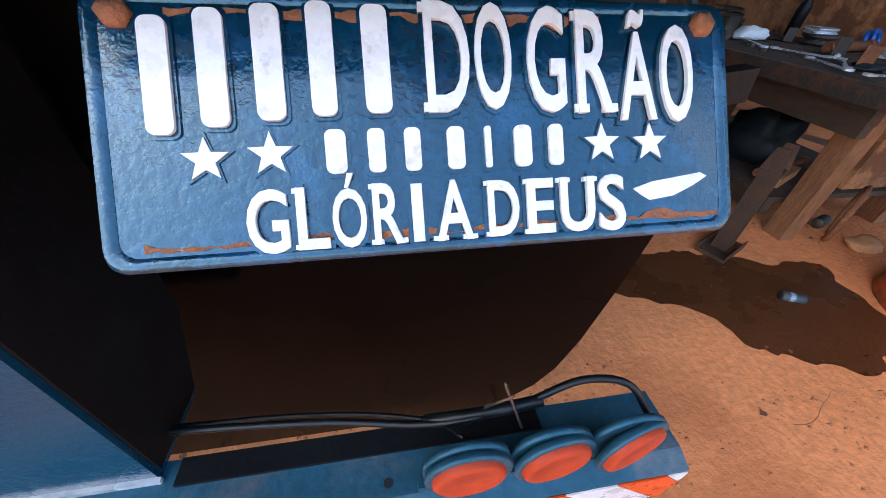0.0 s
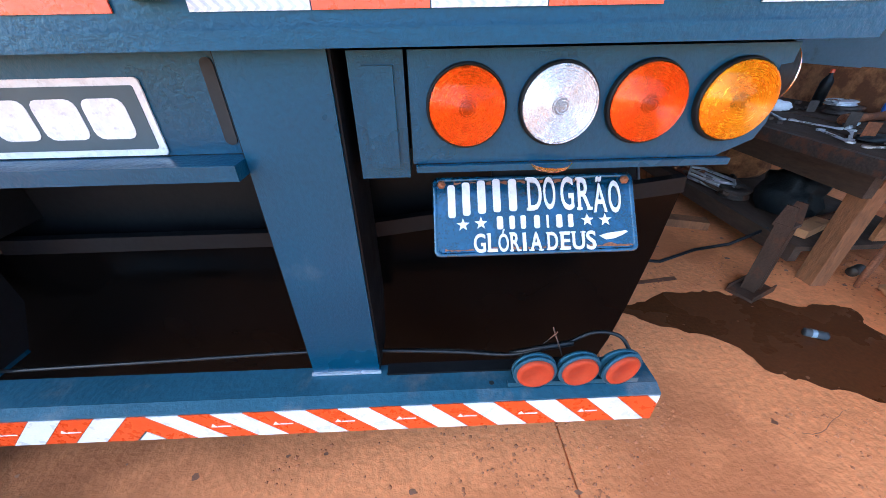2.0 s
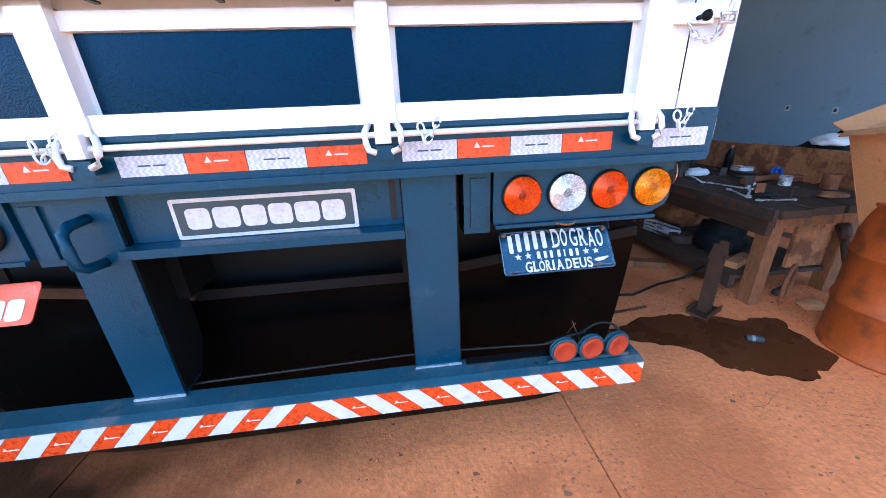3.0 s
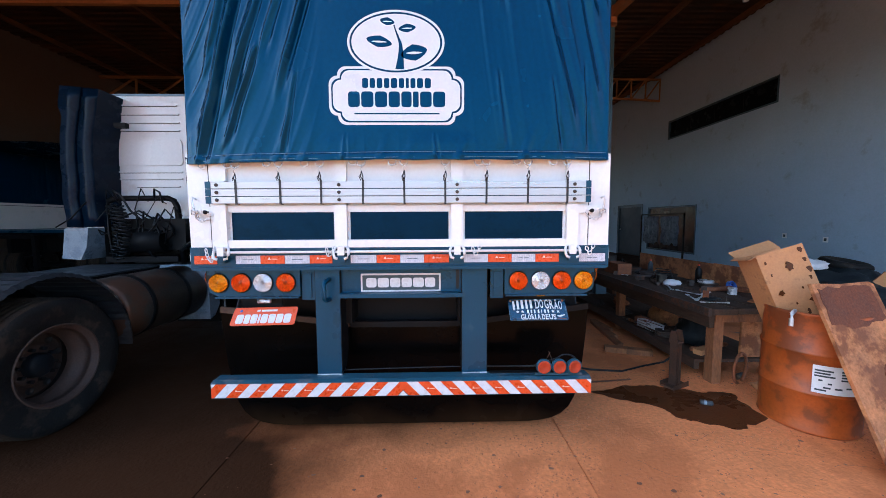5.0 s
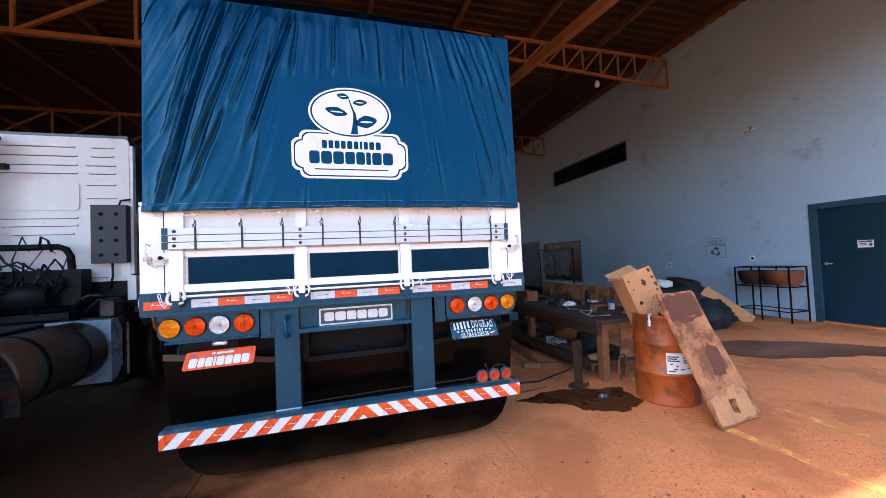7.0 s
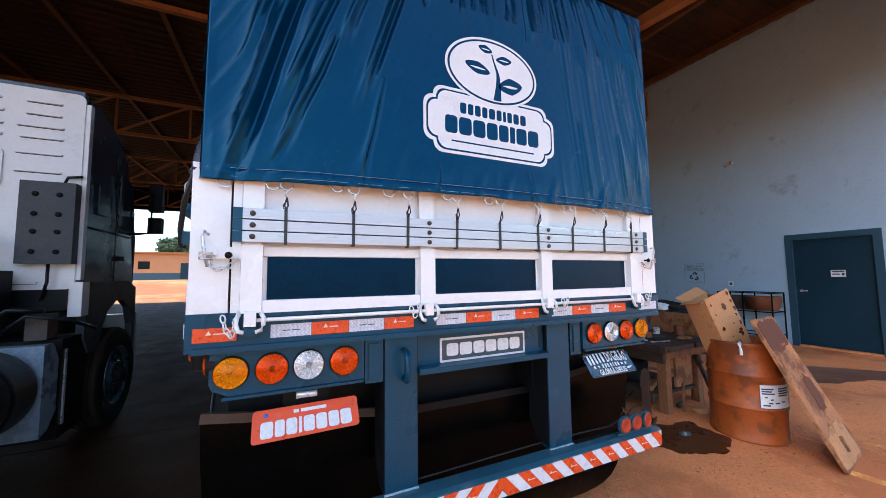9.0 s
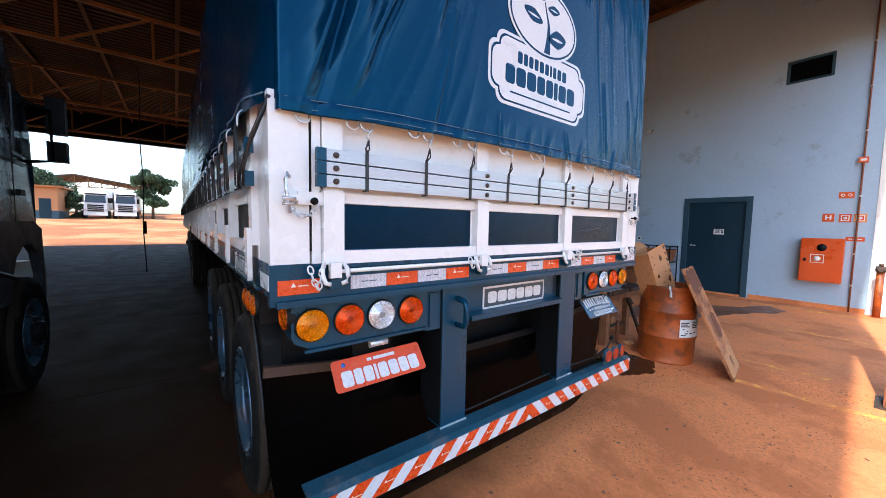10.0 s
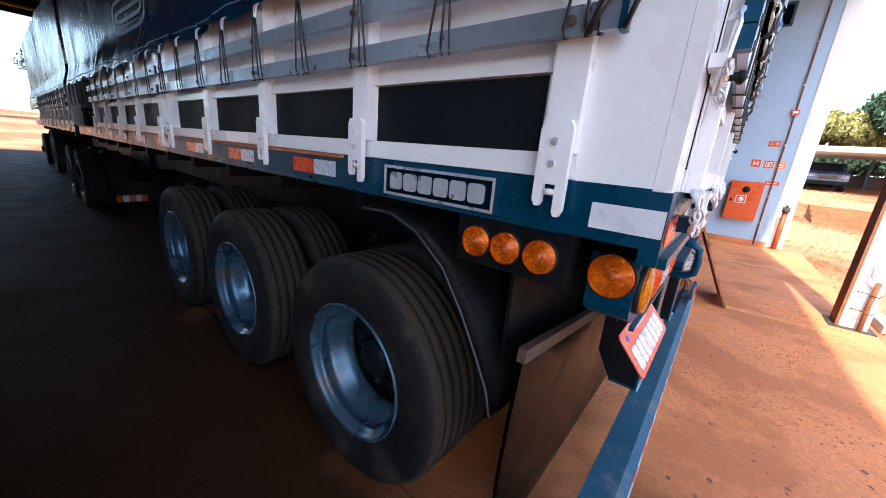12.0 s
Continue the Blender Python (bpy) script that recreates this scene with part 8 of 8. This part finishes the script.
ring_part(pose(7.1, 3.5, 0.72, 10, 5, 0), 0.26, 0.07, M_tyre, "spare_tyre", "worn small tyre lying on the heap", "tyre", 1)


def rack():
    R = thing("waste_rack", "thin black steel rack holding half drums", "rack", at=pose(8.12, 2.12, 0))
    for x in (0.0, 0.5):
        for y in (0.0, 0.5, 0.97):
            bx("leg", (x, x + 0.022, y, y + 0.022, 0, 1.09), M_black, R)
    for z in (0.2, 0.68, 1.07):
        for x in (0.0, 0.5):
            bx("rail", (x + 0.001, x + 0.021, 0.022, 0.97, z, z + 0.018), M_black, R)
        for y in (0.0, 0.97):
            bx("rail", (0.022, 0.5, y + 0.001, y + 0.021, z, z + 0.018), M_black, R)
    for k, (y, mt, lab) in enumerate(((0.52, M_hub, "rusty brown half drum"), (0.04, M_rust, "orange brown half drum"))):
        bm = B()
        n = 20
        rows = []
        for i in range(n + 1):
            t = math.pi + math.pi * i / n
            rows.append([bm.verts.new((0.26 + 0.24 * math.cos(t), y + dy, 1.0 + 0.3 * math.sin(t))) for dy in (0.0, 0.42)])
        for a, b in zip(rows, rows[1:]):
            bm.faces.new((a[0], a[1], b[1], b[0])).smooth = True
        bm.faces.new([r[0] for r in rows]); bm.faces.new([r[1] for r in rows][::-1])
        hd = solid("half_drum", bm, mt, lab + " slung in the rack", "drum", "half drums", at=pose(8.12, 2.12, 0))


rack()


def coat_stand():
    S = thing("sheet_stand", "dark frame hung with grey plastic sheets", "stand", at=pose(7.7, 8.2, 0))
    for y in (0.0, 2.2):
        bx("leg", (0, 0.04, y, y + 0.04, 0, 1.75), M_black, S)
    bx("rail", (0.0, 0.04, 0.04, 2.2, 1.71, 1.75), M_black, S)
    for k, y in enumerate((0.2, 1.15)):
        bm = B()
        g = [[bm.verts.new((-0.02 + 0.05 * noise.noise(Vector((j * 0.5 + k * 9, i * 0.3, 0))), y + 0.85 * j / 16, 0.75 + 0.92 * i / 10 + (0.1 * noise.noise(Vector((j * 0.3, k, 4))) if i == 0 else 0))) for j in range(17)] for i in range(11)]
        for i in range(10):
            for j in range(16):
                bm.faces.new((g[i][j], g[i][j + 1], g[i + 1][j + 1], g[i + 1][j])).smooth = True
        bmesh.ops.solidify(bm, geom=bm.faces[:], thickness=0.003)
        part("plastic_sheet", bm, M_plastic, S)


coat_stand()


# ---- things on the side wall ----
def fire_point():
    F = thing("hose_cabinet", "red steel fire hose cabinet on the wall", "fire cabinet", at=pose(WX, -0.38, 0.97))
    bx("body", (-0.2, -0.004, -0.29, 0.29, -0.43, 0.43), M_fire, F, bevel=0.008)
    dr = bx("door", (-0.212, -0.2015, -0.275, 0.275, -0.415, 0.415), M_fire, F, bevel=0.004)
    bm = B(); lathe(bm, [(0.07, 0), (0.07, 0.003), (0, 0.003)], side_at(-0.213, 0.0, 0.25), 28); part("sight_glass", bm, M_glassdk, dr, "round dark sight glass")
    bm = B(); prism(bm, rounded(0.19, 0.17, 0.004), side_at(-0.213, 0.05, 0.03), 0.002); pl = part("pictogram", bm, M_sign, dr, "white hose pictogram")
    bm = B(); prism(bm, rounded(0.165, 0.145, 0.004), side_at(-0.2152, 0.05, 0.03), 0.001); part("pictogram_field", bm, M_fire, pl)
    bm = B(); lathe(bm, [(0.05, 0), (0.05, 0.001), (0, 0.001)], side_at(-0.2164, 0.05, 0.03), 24); part("pictogram_reel", bm, M_sign, pl)
    bx("latch", (-0.225, -0.2125, 0.2, 0.24, -0.03, 0.03), M_black, dr, bevel=0.003)


fire_point()


def wall_sign(y, z, w, h_, material, name, label, category="sign"):
    s = thing(name, label, category, at=pose(WX, y, z))
    bm = B(); prism(bm, rounded(w, h_, 0.006), side_at(-0.002, 0, 0), 0.004); part("panel", bm, material, s)
    return s


s_ = wall_sign(-0.41, 1.81, 0.16, 0.16, M_fire, "hydrant_sign", "small red hydrant sign with a white letter")
words("H", side_at(-0.007, 0, 0), 0.12, M_sign, s_, width=0.085, height=0.09, depth=0.0006, bold=0.004)
for y, lab in ((-0.63, "small orange hose sign on the wall"), (-0.82, "small yellow-orange alarm sign on the wall")):
    s_ = wall_sign(y, 1.8, 0.16, 0.16, M_fire if y > -0.7 else M_yellow, "fire_sign", lab)
    bm = B(); prism(bm, rounded(0.11, 0.11, 0.004), side_at(-0.0065, 0, 0), 0.0006); q_ = part("border", bm, M_sign, s_)
    bm = B(); prism(bm, rounded(0.085, 0.085, 0.004), side_at(-0.0075, 0, 0), 0.0006); part("field", bm, M_fire, s_)
    bm = B(); lathe(bm, [(0.026, 0), (0.026, 0.0008), (0, 0.0008)], side_at(-0.0085, 0, 0), 18); part("symbol", bm, M_sign, s_)
s_ = wall_sign(-0.62, 2.24, 0.2, 0.12, M_fire, "fire_sign", "red sign plate with two white rings")
for dy in (-0.045, 0.045):
    bm = B(); lathe(bm, [(0.028, 0), (0.028, 0.0008), (0.016, 0.0008), (0.016, 0)], side_at(-0.0065, dy, 0), 18); part("symbol", bm, M_sign, s_)
s_ = wall_sign(-0.78, 1.4, 0.24, 0.08, M_fire, "fire_sign", "narrow red sign plate above the cabinet")
bars([0.05, 0.04, 0.06], 0.012, 0.02, side_at(-0.0065, 0, 0), M_sign, s_, "print_bar", 0.0008)
a_ = thing("fire_alarm", "red fire alarm sounder on its conduit", "alarm", at=pose(WX, -0.79, 2.88))
bx("body", (-0.08, -0.001, -0.06, 0.06, -0.05, 0.05), M_fire, a_, bevel=0.01)
bx("strip", (-0.082, -0.0805, -0.04, 0.04, -0.02, 0.02), M_sign, a_)
bm = B()
cyl(bm, (WX - 0.035, -0.79, 0.0), (WX - 0.035, -0.79, 6.9), 0.014, seg=10)
cd = thing("conduit", "thin red-brown conduit up the wall", "conduit")
part("pipe", bm, M_rust, cd)
for z in (0.5, 1.1, 2.2, 3.4, 4.2, 5.0, 5.8):
    bx("clip", (WX - 0.052, WX - 0.001, -0.812, -0.768, z, z + 0.03), M_galv, cd)
H = thing("hydrant_post", "orange hydrant pipe with valve at the wall corner", "hydrant", at=pose(8.45, -1.13, -0.02))
bm = B(); cyl(bm, (0, 0, 0), (0, 0, 0.85), 0.05, seg=18); cyl(bm, (0, 0, 0), (0, 0, 0.03), 0.09, seg=18); part("pipe", bm, M_drum, H)
bm = B(); cyl(bm, (0, 0, 0.85), (0, 0, 0.95), 0.065, seg=18); cyl(bm, (-0.1, 0, 0.9), (0.02, 0, 0.9), 0.04, seg=14); cyl(bm, (0, 0, 0.95), (0, 0, 1.0), 0.03, seg=12); part("valve", bm, M_iron, H, "grey valve head")


def recycle_sign():
    s = wall_sign(3.9, 1.51, 0.48, 0.48, M_plastic, "waste_sign", "white sign for contaminated waste with recycling arrows")
    bm = B(); prism(bm, rounded(0.46, 0.46, 0.01), side_at(-0.0065, 0, 0), 0.001); part("face", bm, M_wall, s)
    words("RESÍDUOS", side_at(-0.0085, 0, 0.175), 0.06, M_ink, s, width=0.36, height=0.062, depth=0.0005)
    words("CONTAMINADOS", side_at(-0.0085, 0, 0.1), 0.05, M_ink, s, width=0.42, height=0.045, depth=0.0005)
    bars([0.46], 0.01, 0.008, side_at(-0.0085, 0, 0.06), M_ink, s, "rule", 0.0008)
    for k in range(3):
        m = side_at(-0.0085, 0, -0.085) @ pose(0, 0, 0, 0, 0, 120 * k)
        bm = B(); prism(bm, [(-0.05, 0.055), (0.0, 0.12), (0.035, 0.12), (0.06, 0.085), (0.08, 0.095), (0.065, 0.03), (0.008, 0.05), (0.028, 0.062), (0.012, 0.085), (-0.015, 0.04)][::-1], m, 0.001)
        part("arrow", bm, M_ink, s)


recycle_sign()
fl_ = thing("floodlight", "small grey floodlight fixed high on the wall", "lamp", at=pose(WX, 2.93, 4.1))
bx("arm", (-0.06, -0.001, -0.02, 0.02, -0.02, 0.02), M_iron, fl_); bx("head", (-0.16, -0.061, -0.08, 0.08, -0.05, 0.03), M_galv, fl_, bevel=0.01)
for y, z in ((6.1, 1.15), (5.2, 1.1), (3.1, 1.25)):
    so = thing("wall_socket", "small stained wall socket", "socket", "wall sockets", pose(WX, y, z)); bx("plate", (-0.012, -0.001, -0.05, 0.05, -0.06, 0.06), M_sign, so, bevel=0.003); bx("outlet", (-0.016, -0.0125, -0.025, 0.025, -0.03, 0.03), M_ink, so)
bl = thing("bulb_lamp", "white bulb hanging under the light truss", "lamp", at=pose(6.35, 4.9, 5.86))
bm = B(); cyl(bm, (0, 0, 0.13), (0, 0, 0.2), 0.035); part("socket", bm, M_black, bl)
bm = B(); lathe(bm, [(0.03, 0.13), (0.05, 0.09), (0.065, 0.04), (0.05, -0.02), (0, -0.045)], Matrix.Identity(4), 20); part("bulb", bm, M_sign, bl)
bm = B(); cyl(bm, (0, 0, 0.2), (0, 0, 0.26), 0.006, seg=6); part("cord", bm, M_wire, bl)
# hose hanging from the roof far inside
bm = B(); tube(bm, [(-2.26 + 0.02 * math.sin(i), 11.8, 5.7 - 5.7 * i / 14) for i in range(15)], 0.014, 8)
hs = thing("hanging_hose", "thin dark hose hanging from the roof", "hose"); part("hose", bm, M_wire, hs)
bm = B(); cyl(bm, (-2.25, 11.8, 1.1), (-2.25, 11.8, 1.45), 0.045, seg=12); part("grip", bm, M_black, hs)


# ---- the yard beyond ----
def leaves(bm, centre, radius, count, size, seed):
    rnd = random.Random(seed)
    for _ in range(count):
        d = Vector((rnd.gauss(0, 1), rnd.gauss(0, 1), rnd.gauss(0, 1))).normalized() * (rnd.random() ** 0.4)
        p = Vector(centre) + Vector((d.x * radius[0], d.y * radius[1], d.z * radius[2]))
        q = Euler((rnd.uniform(0, 6), rnd.uniform(0, 6), rnd.uniform(0, 6))).to_matrix()
        s = size * rnd.uniform(0.6, 1.3)
        vs = [bm.verts.new(p + q @ Vector(c)) for c in ((-s, 0, 0), (0, -s * 0.45, 0.1 * s), (s, 0, 0), (0, s * 0.45, 0.1 * s))]
        bm.faces.new(vs)


def tree(x, y, h_, spread, seed, material, label, size=0.17, count=7000, low=0.6):
    rnd = random.Random(seed)
    z0 = rise(x, y) - 0.05
    t = thing("tree", label, "tree", "yard trees", pose(x, y, z0))
    bm = B()
    top = h_ * 0.5
    cyl(bm, (0, 0, 0), (0.1, 0, top), 0.05 * h_ * 0.6, 0.03 * h_ * 0.6, seg=10)
    tips = []
    for i in range(7):
        a = 2 * math.pi * i / 7 + rnd.uniform(-0.3, 0.3)
        f = rnd.uniform(0.45, 1.0)
        p = Vector((spread * f * math.cos(a) * 0.7, spread * f * math.sin(a) * 0.7, h_ * rnd.uniform(low, 0.9)))
        cyl(bm, (0.08, 0, top * rnd.uniform(0.6, 1)), p, 0.012 * h_, 0.004 * h_, seg=7)
        tips.append(p)
    part("trunk", bm, M_bark, t)
    bm = B()
    for k, p in enumerate(tips + [Vector((0, 0, h_ * 0.85))]):
        for j in range(6):
            o = p + Vector((rnd.gauss(0, 0.25), rnd.gauss(0, 0.25), rnd.gauss(0, 0.18))) * spread
            leaves(bm, o, (spread * 0.3, spread * 0.3, spread * 0.24), count // 48, size, seed * 100 + k * 6 + j)
    part("crown", bm, material, t, fix=False)
    return t


tree(-3.9, 58.5, 6.0, 2.0, 1, M_leaf, "broad green yard tree with pale trunk", 0.15, 14000, 0.34)
tree(-15.5, 62, 6.2, 2.8, 2, M_leaf, "dark green tree behind the ochre house")
tree(-11.1, 59, 2.9, 1.3, 3, M_leaf, "low green bush by the parked trucks", 0.13, 9000, 0.2)
tree(-12.6, 61, 3.6, 1.5, 15, M_leaf, "low green bush behind the ochre house", 0.13, 7000, 0.2)
tree(3.5, 64, 7.5, 3.2, 4, M_leaf, "green tree at the yard edge")
tree(40.5, -3.0, 4.9, 2.3, 5, M_leaf2, "yellow-green dry tree behind the carport", 0.2, 12000)
tree(40.0, -5.2, 4.8, 2.3, 6, M_leaf2, "yellow-green dry tree behind the carport", 0.2, 12000)
tree(43.0, -6.9, 5.2, 2.4, 12, M_leaf2, "dense dry-leaved tree behind the carport", 0.2, 12000)
tree(43.0, -1.4, 5.0, 2.4, 13, M_leaf2, "yellow-green dry tree behind the carport", 0.2, 9000)
tree(40.0, -9.3, 8.6, 2.9, 7, M_leaf, "tall dark green tree behind the carport", 0.22, 12000)
tree(37.0, -13.0, 7.5, 2.8, 14, M_leaf, "dark green tree close behind the carport")
for k in range(4):
    tree(36.6 + 0.3 * (k % 2), -3.6 - 1.9 * k, 1.9, 1.5, 20 + k, M_leaf, "low dark green shrub behind the carport wall", 0.16, 4000)
tree(52, -1.0, 7.0, 3.4, 8, M_leaf, "green tree by the far fence", 0.28)
tree(48, -15, 8.0, 3.4, 9, M_leaf, "green tree by the far fence", 0.28)


def far_truck(x, y):
    z = rise(x, y)
    t = thing("parked_truck", "white cab-over truck parked nose-on across the yard", "truck", "parked trucks", pose(x, y, z))
    bm = B(); prism(bm, [(0.0, 0.5), (-0.08, 1.2), (0.02, 1.95), (0.28, 2.85), (0.5, 3.25), (2.0, 3.3), (2.0, 0.5)], Matrix(((0, 0, 1, -1.0), (1, 0, 0, 0), (0, 1, 0, 0), (0, 0, 0, 1))), 2.0)
    part("cab", bm, M_cab, t, "", 0.1)
    bm = B(); prism(bm, [(-0.9, 1.9), (0.9, 1.9), (0.84, 2.75), (-0.84, 2.75)], Matrix(((1, 0, 0, 0), (0, 0.28, -0.96, -0.58), (0, 1, 0, 0), (0, 0, 0, 1))), 0.03)
    part("windscreen", bm, M_glass, t)
    bx("sun_visor", (-0.9, 0.9, 0.1, 0.4, 2.86, 3.0), M_cabside, t, bevel=0.03)
    for k in range(4):
        bx("grille_slat", (-0.7, 0.7, -0.12, -0.02, 0.85 + 0.22 * k, 1.0 + 0.22 * k), M_black, t, bevel=0.02)
    bx("bumper", (-1.02, 1.02, -0.16, 0.1, 0.38, 0.8), M_cab, t, bevel=0.06)
    for s in (-1, 1):
        bx("headlight", (s * 0.95 - 0.2, s * 0.95 + 0.2, -0.13, -0.02, 0.9, 1.1), M_clear, t)
        bx("mirror", (s * 1.2 - 0.12, s * 1.2 + 0.12, -0.1, 0.05, 1.9, 2.5), M_black, t, bevel=0.03)
        bm = B(); cyl(bm, (s * 0.85, 0.6, 0.5), (s * 1.2, 0.6, 0.5), 0.5, seg=24); part("wheel", bm, M_tyre, t)
    bx("trailer_box", (-1.25, 1.25, 2.3, 12, 1.2, 3.5), M_cab, t, bevel=0.05)
    return t


far_truck(-9.05, 57); far_truck(-6.4, 57)


def ochre_house():
    x0, x1, y0, y1 = -19.5, -11.75, 55, 60
    z = rise(-16, 57) - 0.1
    h = thing("ochre_house", "ochre plastered yard building with grey base", "building")
    bx("wall", (x0, x1, y0, y1, z + 0.9, z + 3.4), M_house, h)
    bx("base", (x0 - 0.01, x1 + 0.01, y0 - 0.01, y1 + 0.01, z, z + 0.9), M_frame, h)
    bx("roof", (x0 - 0.4, x1 + 0.4, y0 - 0.4, y1 + 0.4, z + 3.41, z + 3.6), M_steel, h)
    bx("window", (-17.6, -16.4, y0 - 0.03, y0 - 0.012, z + 1.4, z + 2.4), M_glassdk, h)
    bx("door", (x1 - 1.4, x1 - 0.5, y0 - 0.03, y0 - 0.012, z + 0.05, z + 2.2), M_door, h)


ochre_house()


def far_shed():
    z = rise(0, 70)
    s = thing("far_shed", "open far shed with a rusty trussed roof", "building", at=pose(0, 72, z))
    x0, x1 = -20.0, -6.0
    bm = B(); prism(bm, [(x0 - 0.5, 4.4), ((x0 + x1) / 2, 5.6), (x1 + 0.5, 4.4), (x1 + 0.5, 4.55), ((x0 + x1) / 2, 5.78), (x0 - 0.5, 4.55)], rear_at(0, 12, 0), 12)
    part("roof", bm, M_hub, s)
    for i in range(11):
        a = x0 + (x1 - x0) * i / 10
        f = 1 - abs(i - 5) / 5
        bm = B(); box(bm, a - 0.05, a + 0.05, -0.1, 0, 4.0, 4.45 + 1.15 * f); part("web", bm, M_purlin, s)
        if i < 10:
            b = x0 + (x1 - x0) * (i + 1) / 10
            g = 1 - abs(i - 4) / 5 if i < 5 else 1 - abs(i + 1 - 5) / 5
            bm = B(); m, n = frame_of((a, -0.05, 4.0), (b, -0.05, 4.4 + 1.1 * max(0, g))); box(bm, -0.04, 0.04, -0.04, 0.04, 0, n, m); part("web", bm, M_purlin, s)
    bx("bottom_chord", (x0, x1, -0.1, 0, 3.9, 4.0), M_purlin, s)
    for x in (x0, (x0 + x1) / 2, x1):
        bx("column", (x - 0.12, x + 0.12, 0.05, 0.3, 0, 4.0), M_purlin, s)


far_shed()


def carport():
    x = 27.0
    z = rise(28, -5)
    c = thing("carport", "flat concrete carport with a white fascia", "carport")
    bx("fascia", (x, x + 0.25, -16, -2.75, 3.34, 3.62), M_pilaster, c)
    bx("roof", (x + 0.251, x + 7, -16, -2.75, 3.34, 3.6), M_tile, c)
    for y in (-15, -11, -6.9, -3.1):
        bx("column", (x + 0.02, x + 0.16, y, y + 0.14, z - 0.2, 3.34), M_pilaster, c)
        bx("column", (x + 6.6, x + 6.75, y, y + 0.15, z - 0.2, 3.34), M_frame, c)
    bx("back_wall", (x + 7.01, x + 7.2, -16, -2.75, z - 0.2, 2.3), M_darkwall, c)


carport()


def pickup():
    z = rise(30, -4.6) + 0.0
    p = thing("pickup_truck", "dark blue pickup parked nose-out under the carport", "car", at=pose(29.2, -4.42, z, 0, 0, 0))
    bm = B()
    prism(bm, [(0, 0.35), (0, 0.95), (0.1, 1.05), (1.2, 1.12), (1.9, 1.7), (3.4, 1.72), (3.7, 1.12), (5.1, 1.1), (5.1, 0.4)], Matrix(((1, 0, 0, 0), (0, 0, 1, -0.9), (0, 1, 0, 0), (0, 0, 0, 1))), 1.8)
    part("body", bm, M_bluecar, p, "", 0.06)
    bm = B();
    vs = [bm.verts.new(q) for q in ((1.25, -0.75, 1.2), (1.25, 0.75, 1.2), (1.82, 0.68, 1.66), (1.82, -0.68, 1.66))]; bm.faces.new(vs); bmesh.ops.solidify(bm, geom=bm.faces[:], thickness=0.02); part("windscreen", bm, M_glass, p)
    bx("grille", (-0.03, 0.01, -0.42, 0.42, 0.66, 0.9), M_iron, p); bx("bumper", (-0.1, 0.05, -0.9, 0.9, 0.35, 0.58), M_black, p, bevel=0.04)
    for s in (-1, 1):
        bx("headlight", (-0.02, 0.12, s * 0.72 - 0.15, s * 0.72 + 0.15, 0.78, 0.96), M_clear, p)
        for xx in (0.9, 4.1):
            bm = B(); cyl(bm, (xx, s * 0.7, 0.36), (xx, s * 0.93, 0.36), 0.37, seg=24); part("wheel", bm, M_tyre, p)


pickup()
st_ = thing("earth_steps", "worn brick steps up the red bank", "steps", at=pose(15.2, -3.2, rise(15.2, -3.2)))
for k in range(4):
    bx("step", (0.45 * k, 0.45 * k + 0.46, -0.7, 0.7, -0.1, 0.14 * (k + 1)), M_earth, st_, bevel=0.02)
bm = B(); box(bm, 18, 18.4, -14, -0.2, rise(18, -3) - 0.1, rise(18, -3) + 0.3)
solid("earth_bank", bm, M_earth, "low earthen bank edging the yard", "bank", kind="structure", bevel=0.1)


def yard_rubble():
    """Clods, broken stones and dry crumbs along the slab's outer lip and over the yard."""
    rng = random.Random(77)
    verts, faces = [], []
    for k in range(1500):
        if k < 500:
            x, y = rng.uniform(2.6, 11.0), -1.68 - abs(rng.gauss(0, 0.35))
            r0 = rng.uniform(0.008, 0.04)
        else:
            x, y = rng.uniform(9.2, 30.0), rng.uniform(-6.0, -0.4)
            r0 = rng.uniform(0.015, 0.07) * (1.0 if rng.random() < 0.8 else 1.8)
        z = rise(x, y) + r0 * 0.2
        a = rng.uniform(0, 6.28)
        base = len(verts)
        for i in range(5):
            t = a + 1.2566 * i
            q = r0 * rng.uniform(0.7, 1.25)
            verts.append((x + q * math.cos(t), y + q * math.sin(t), z - r0 * 0.4))
        for i in range(4):
            t = a + 0.4 + 1.5708 * i
            q = r0 * rng.uniform(0.35, 0.7)
            verts.append((x + q * math.cos(t), y + q * math.sin(t), z + r0 * rng.uniform(0.25, 0.6)))
        lo, hi = [base + i for i in range(5)], [base + 5 + i for i in range(4)]
        faces.append(hi)
        for i in range(4):
            faces.append((lo[i], lo[i + 1], hi[(i + 1) % 4], hi[i]))
        faces.append((lo[4], lo[0], hi[0]))
    me = bpy.data.meshes.new("yard_rubble")
    me.from_pydata(verts, [], faces)
    me.materials.append(M_earth)
    tagged(new("yard_rubble", me), "clods and broken stones strewn over the red earth", "rubble", kind="stuff")


yard_rubble()
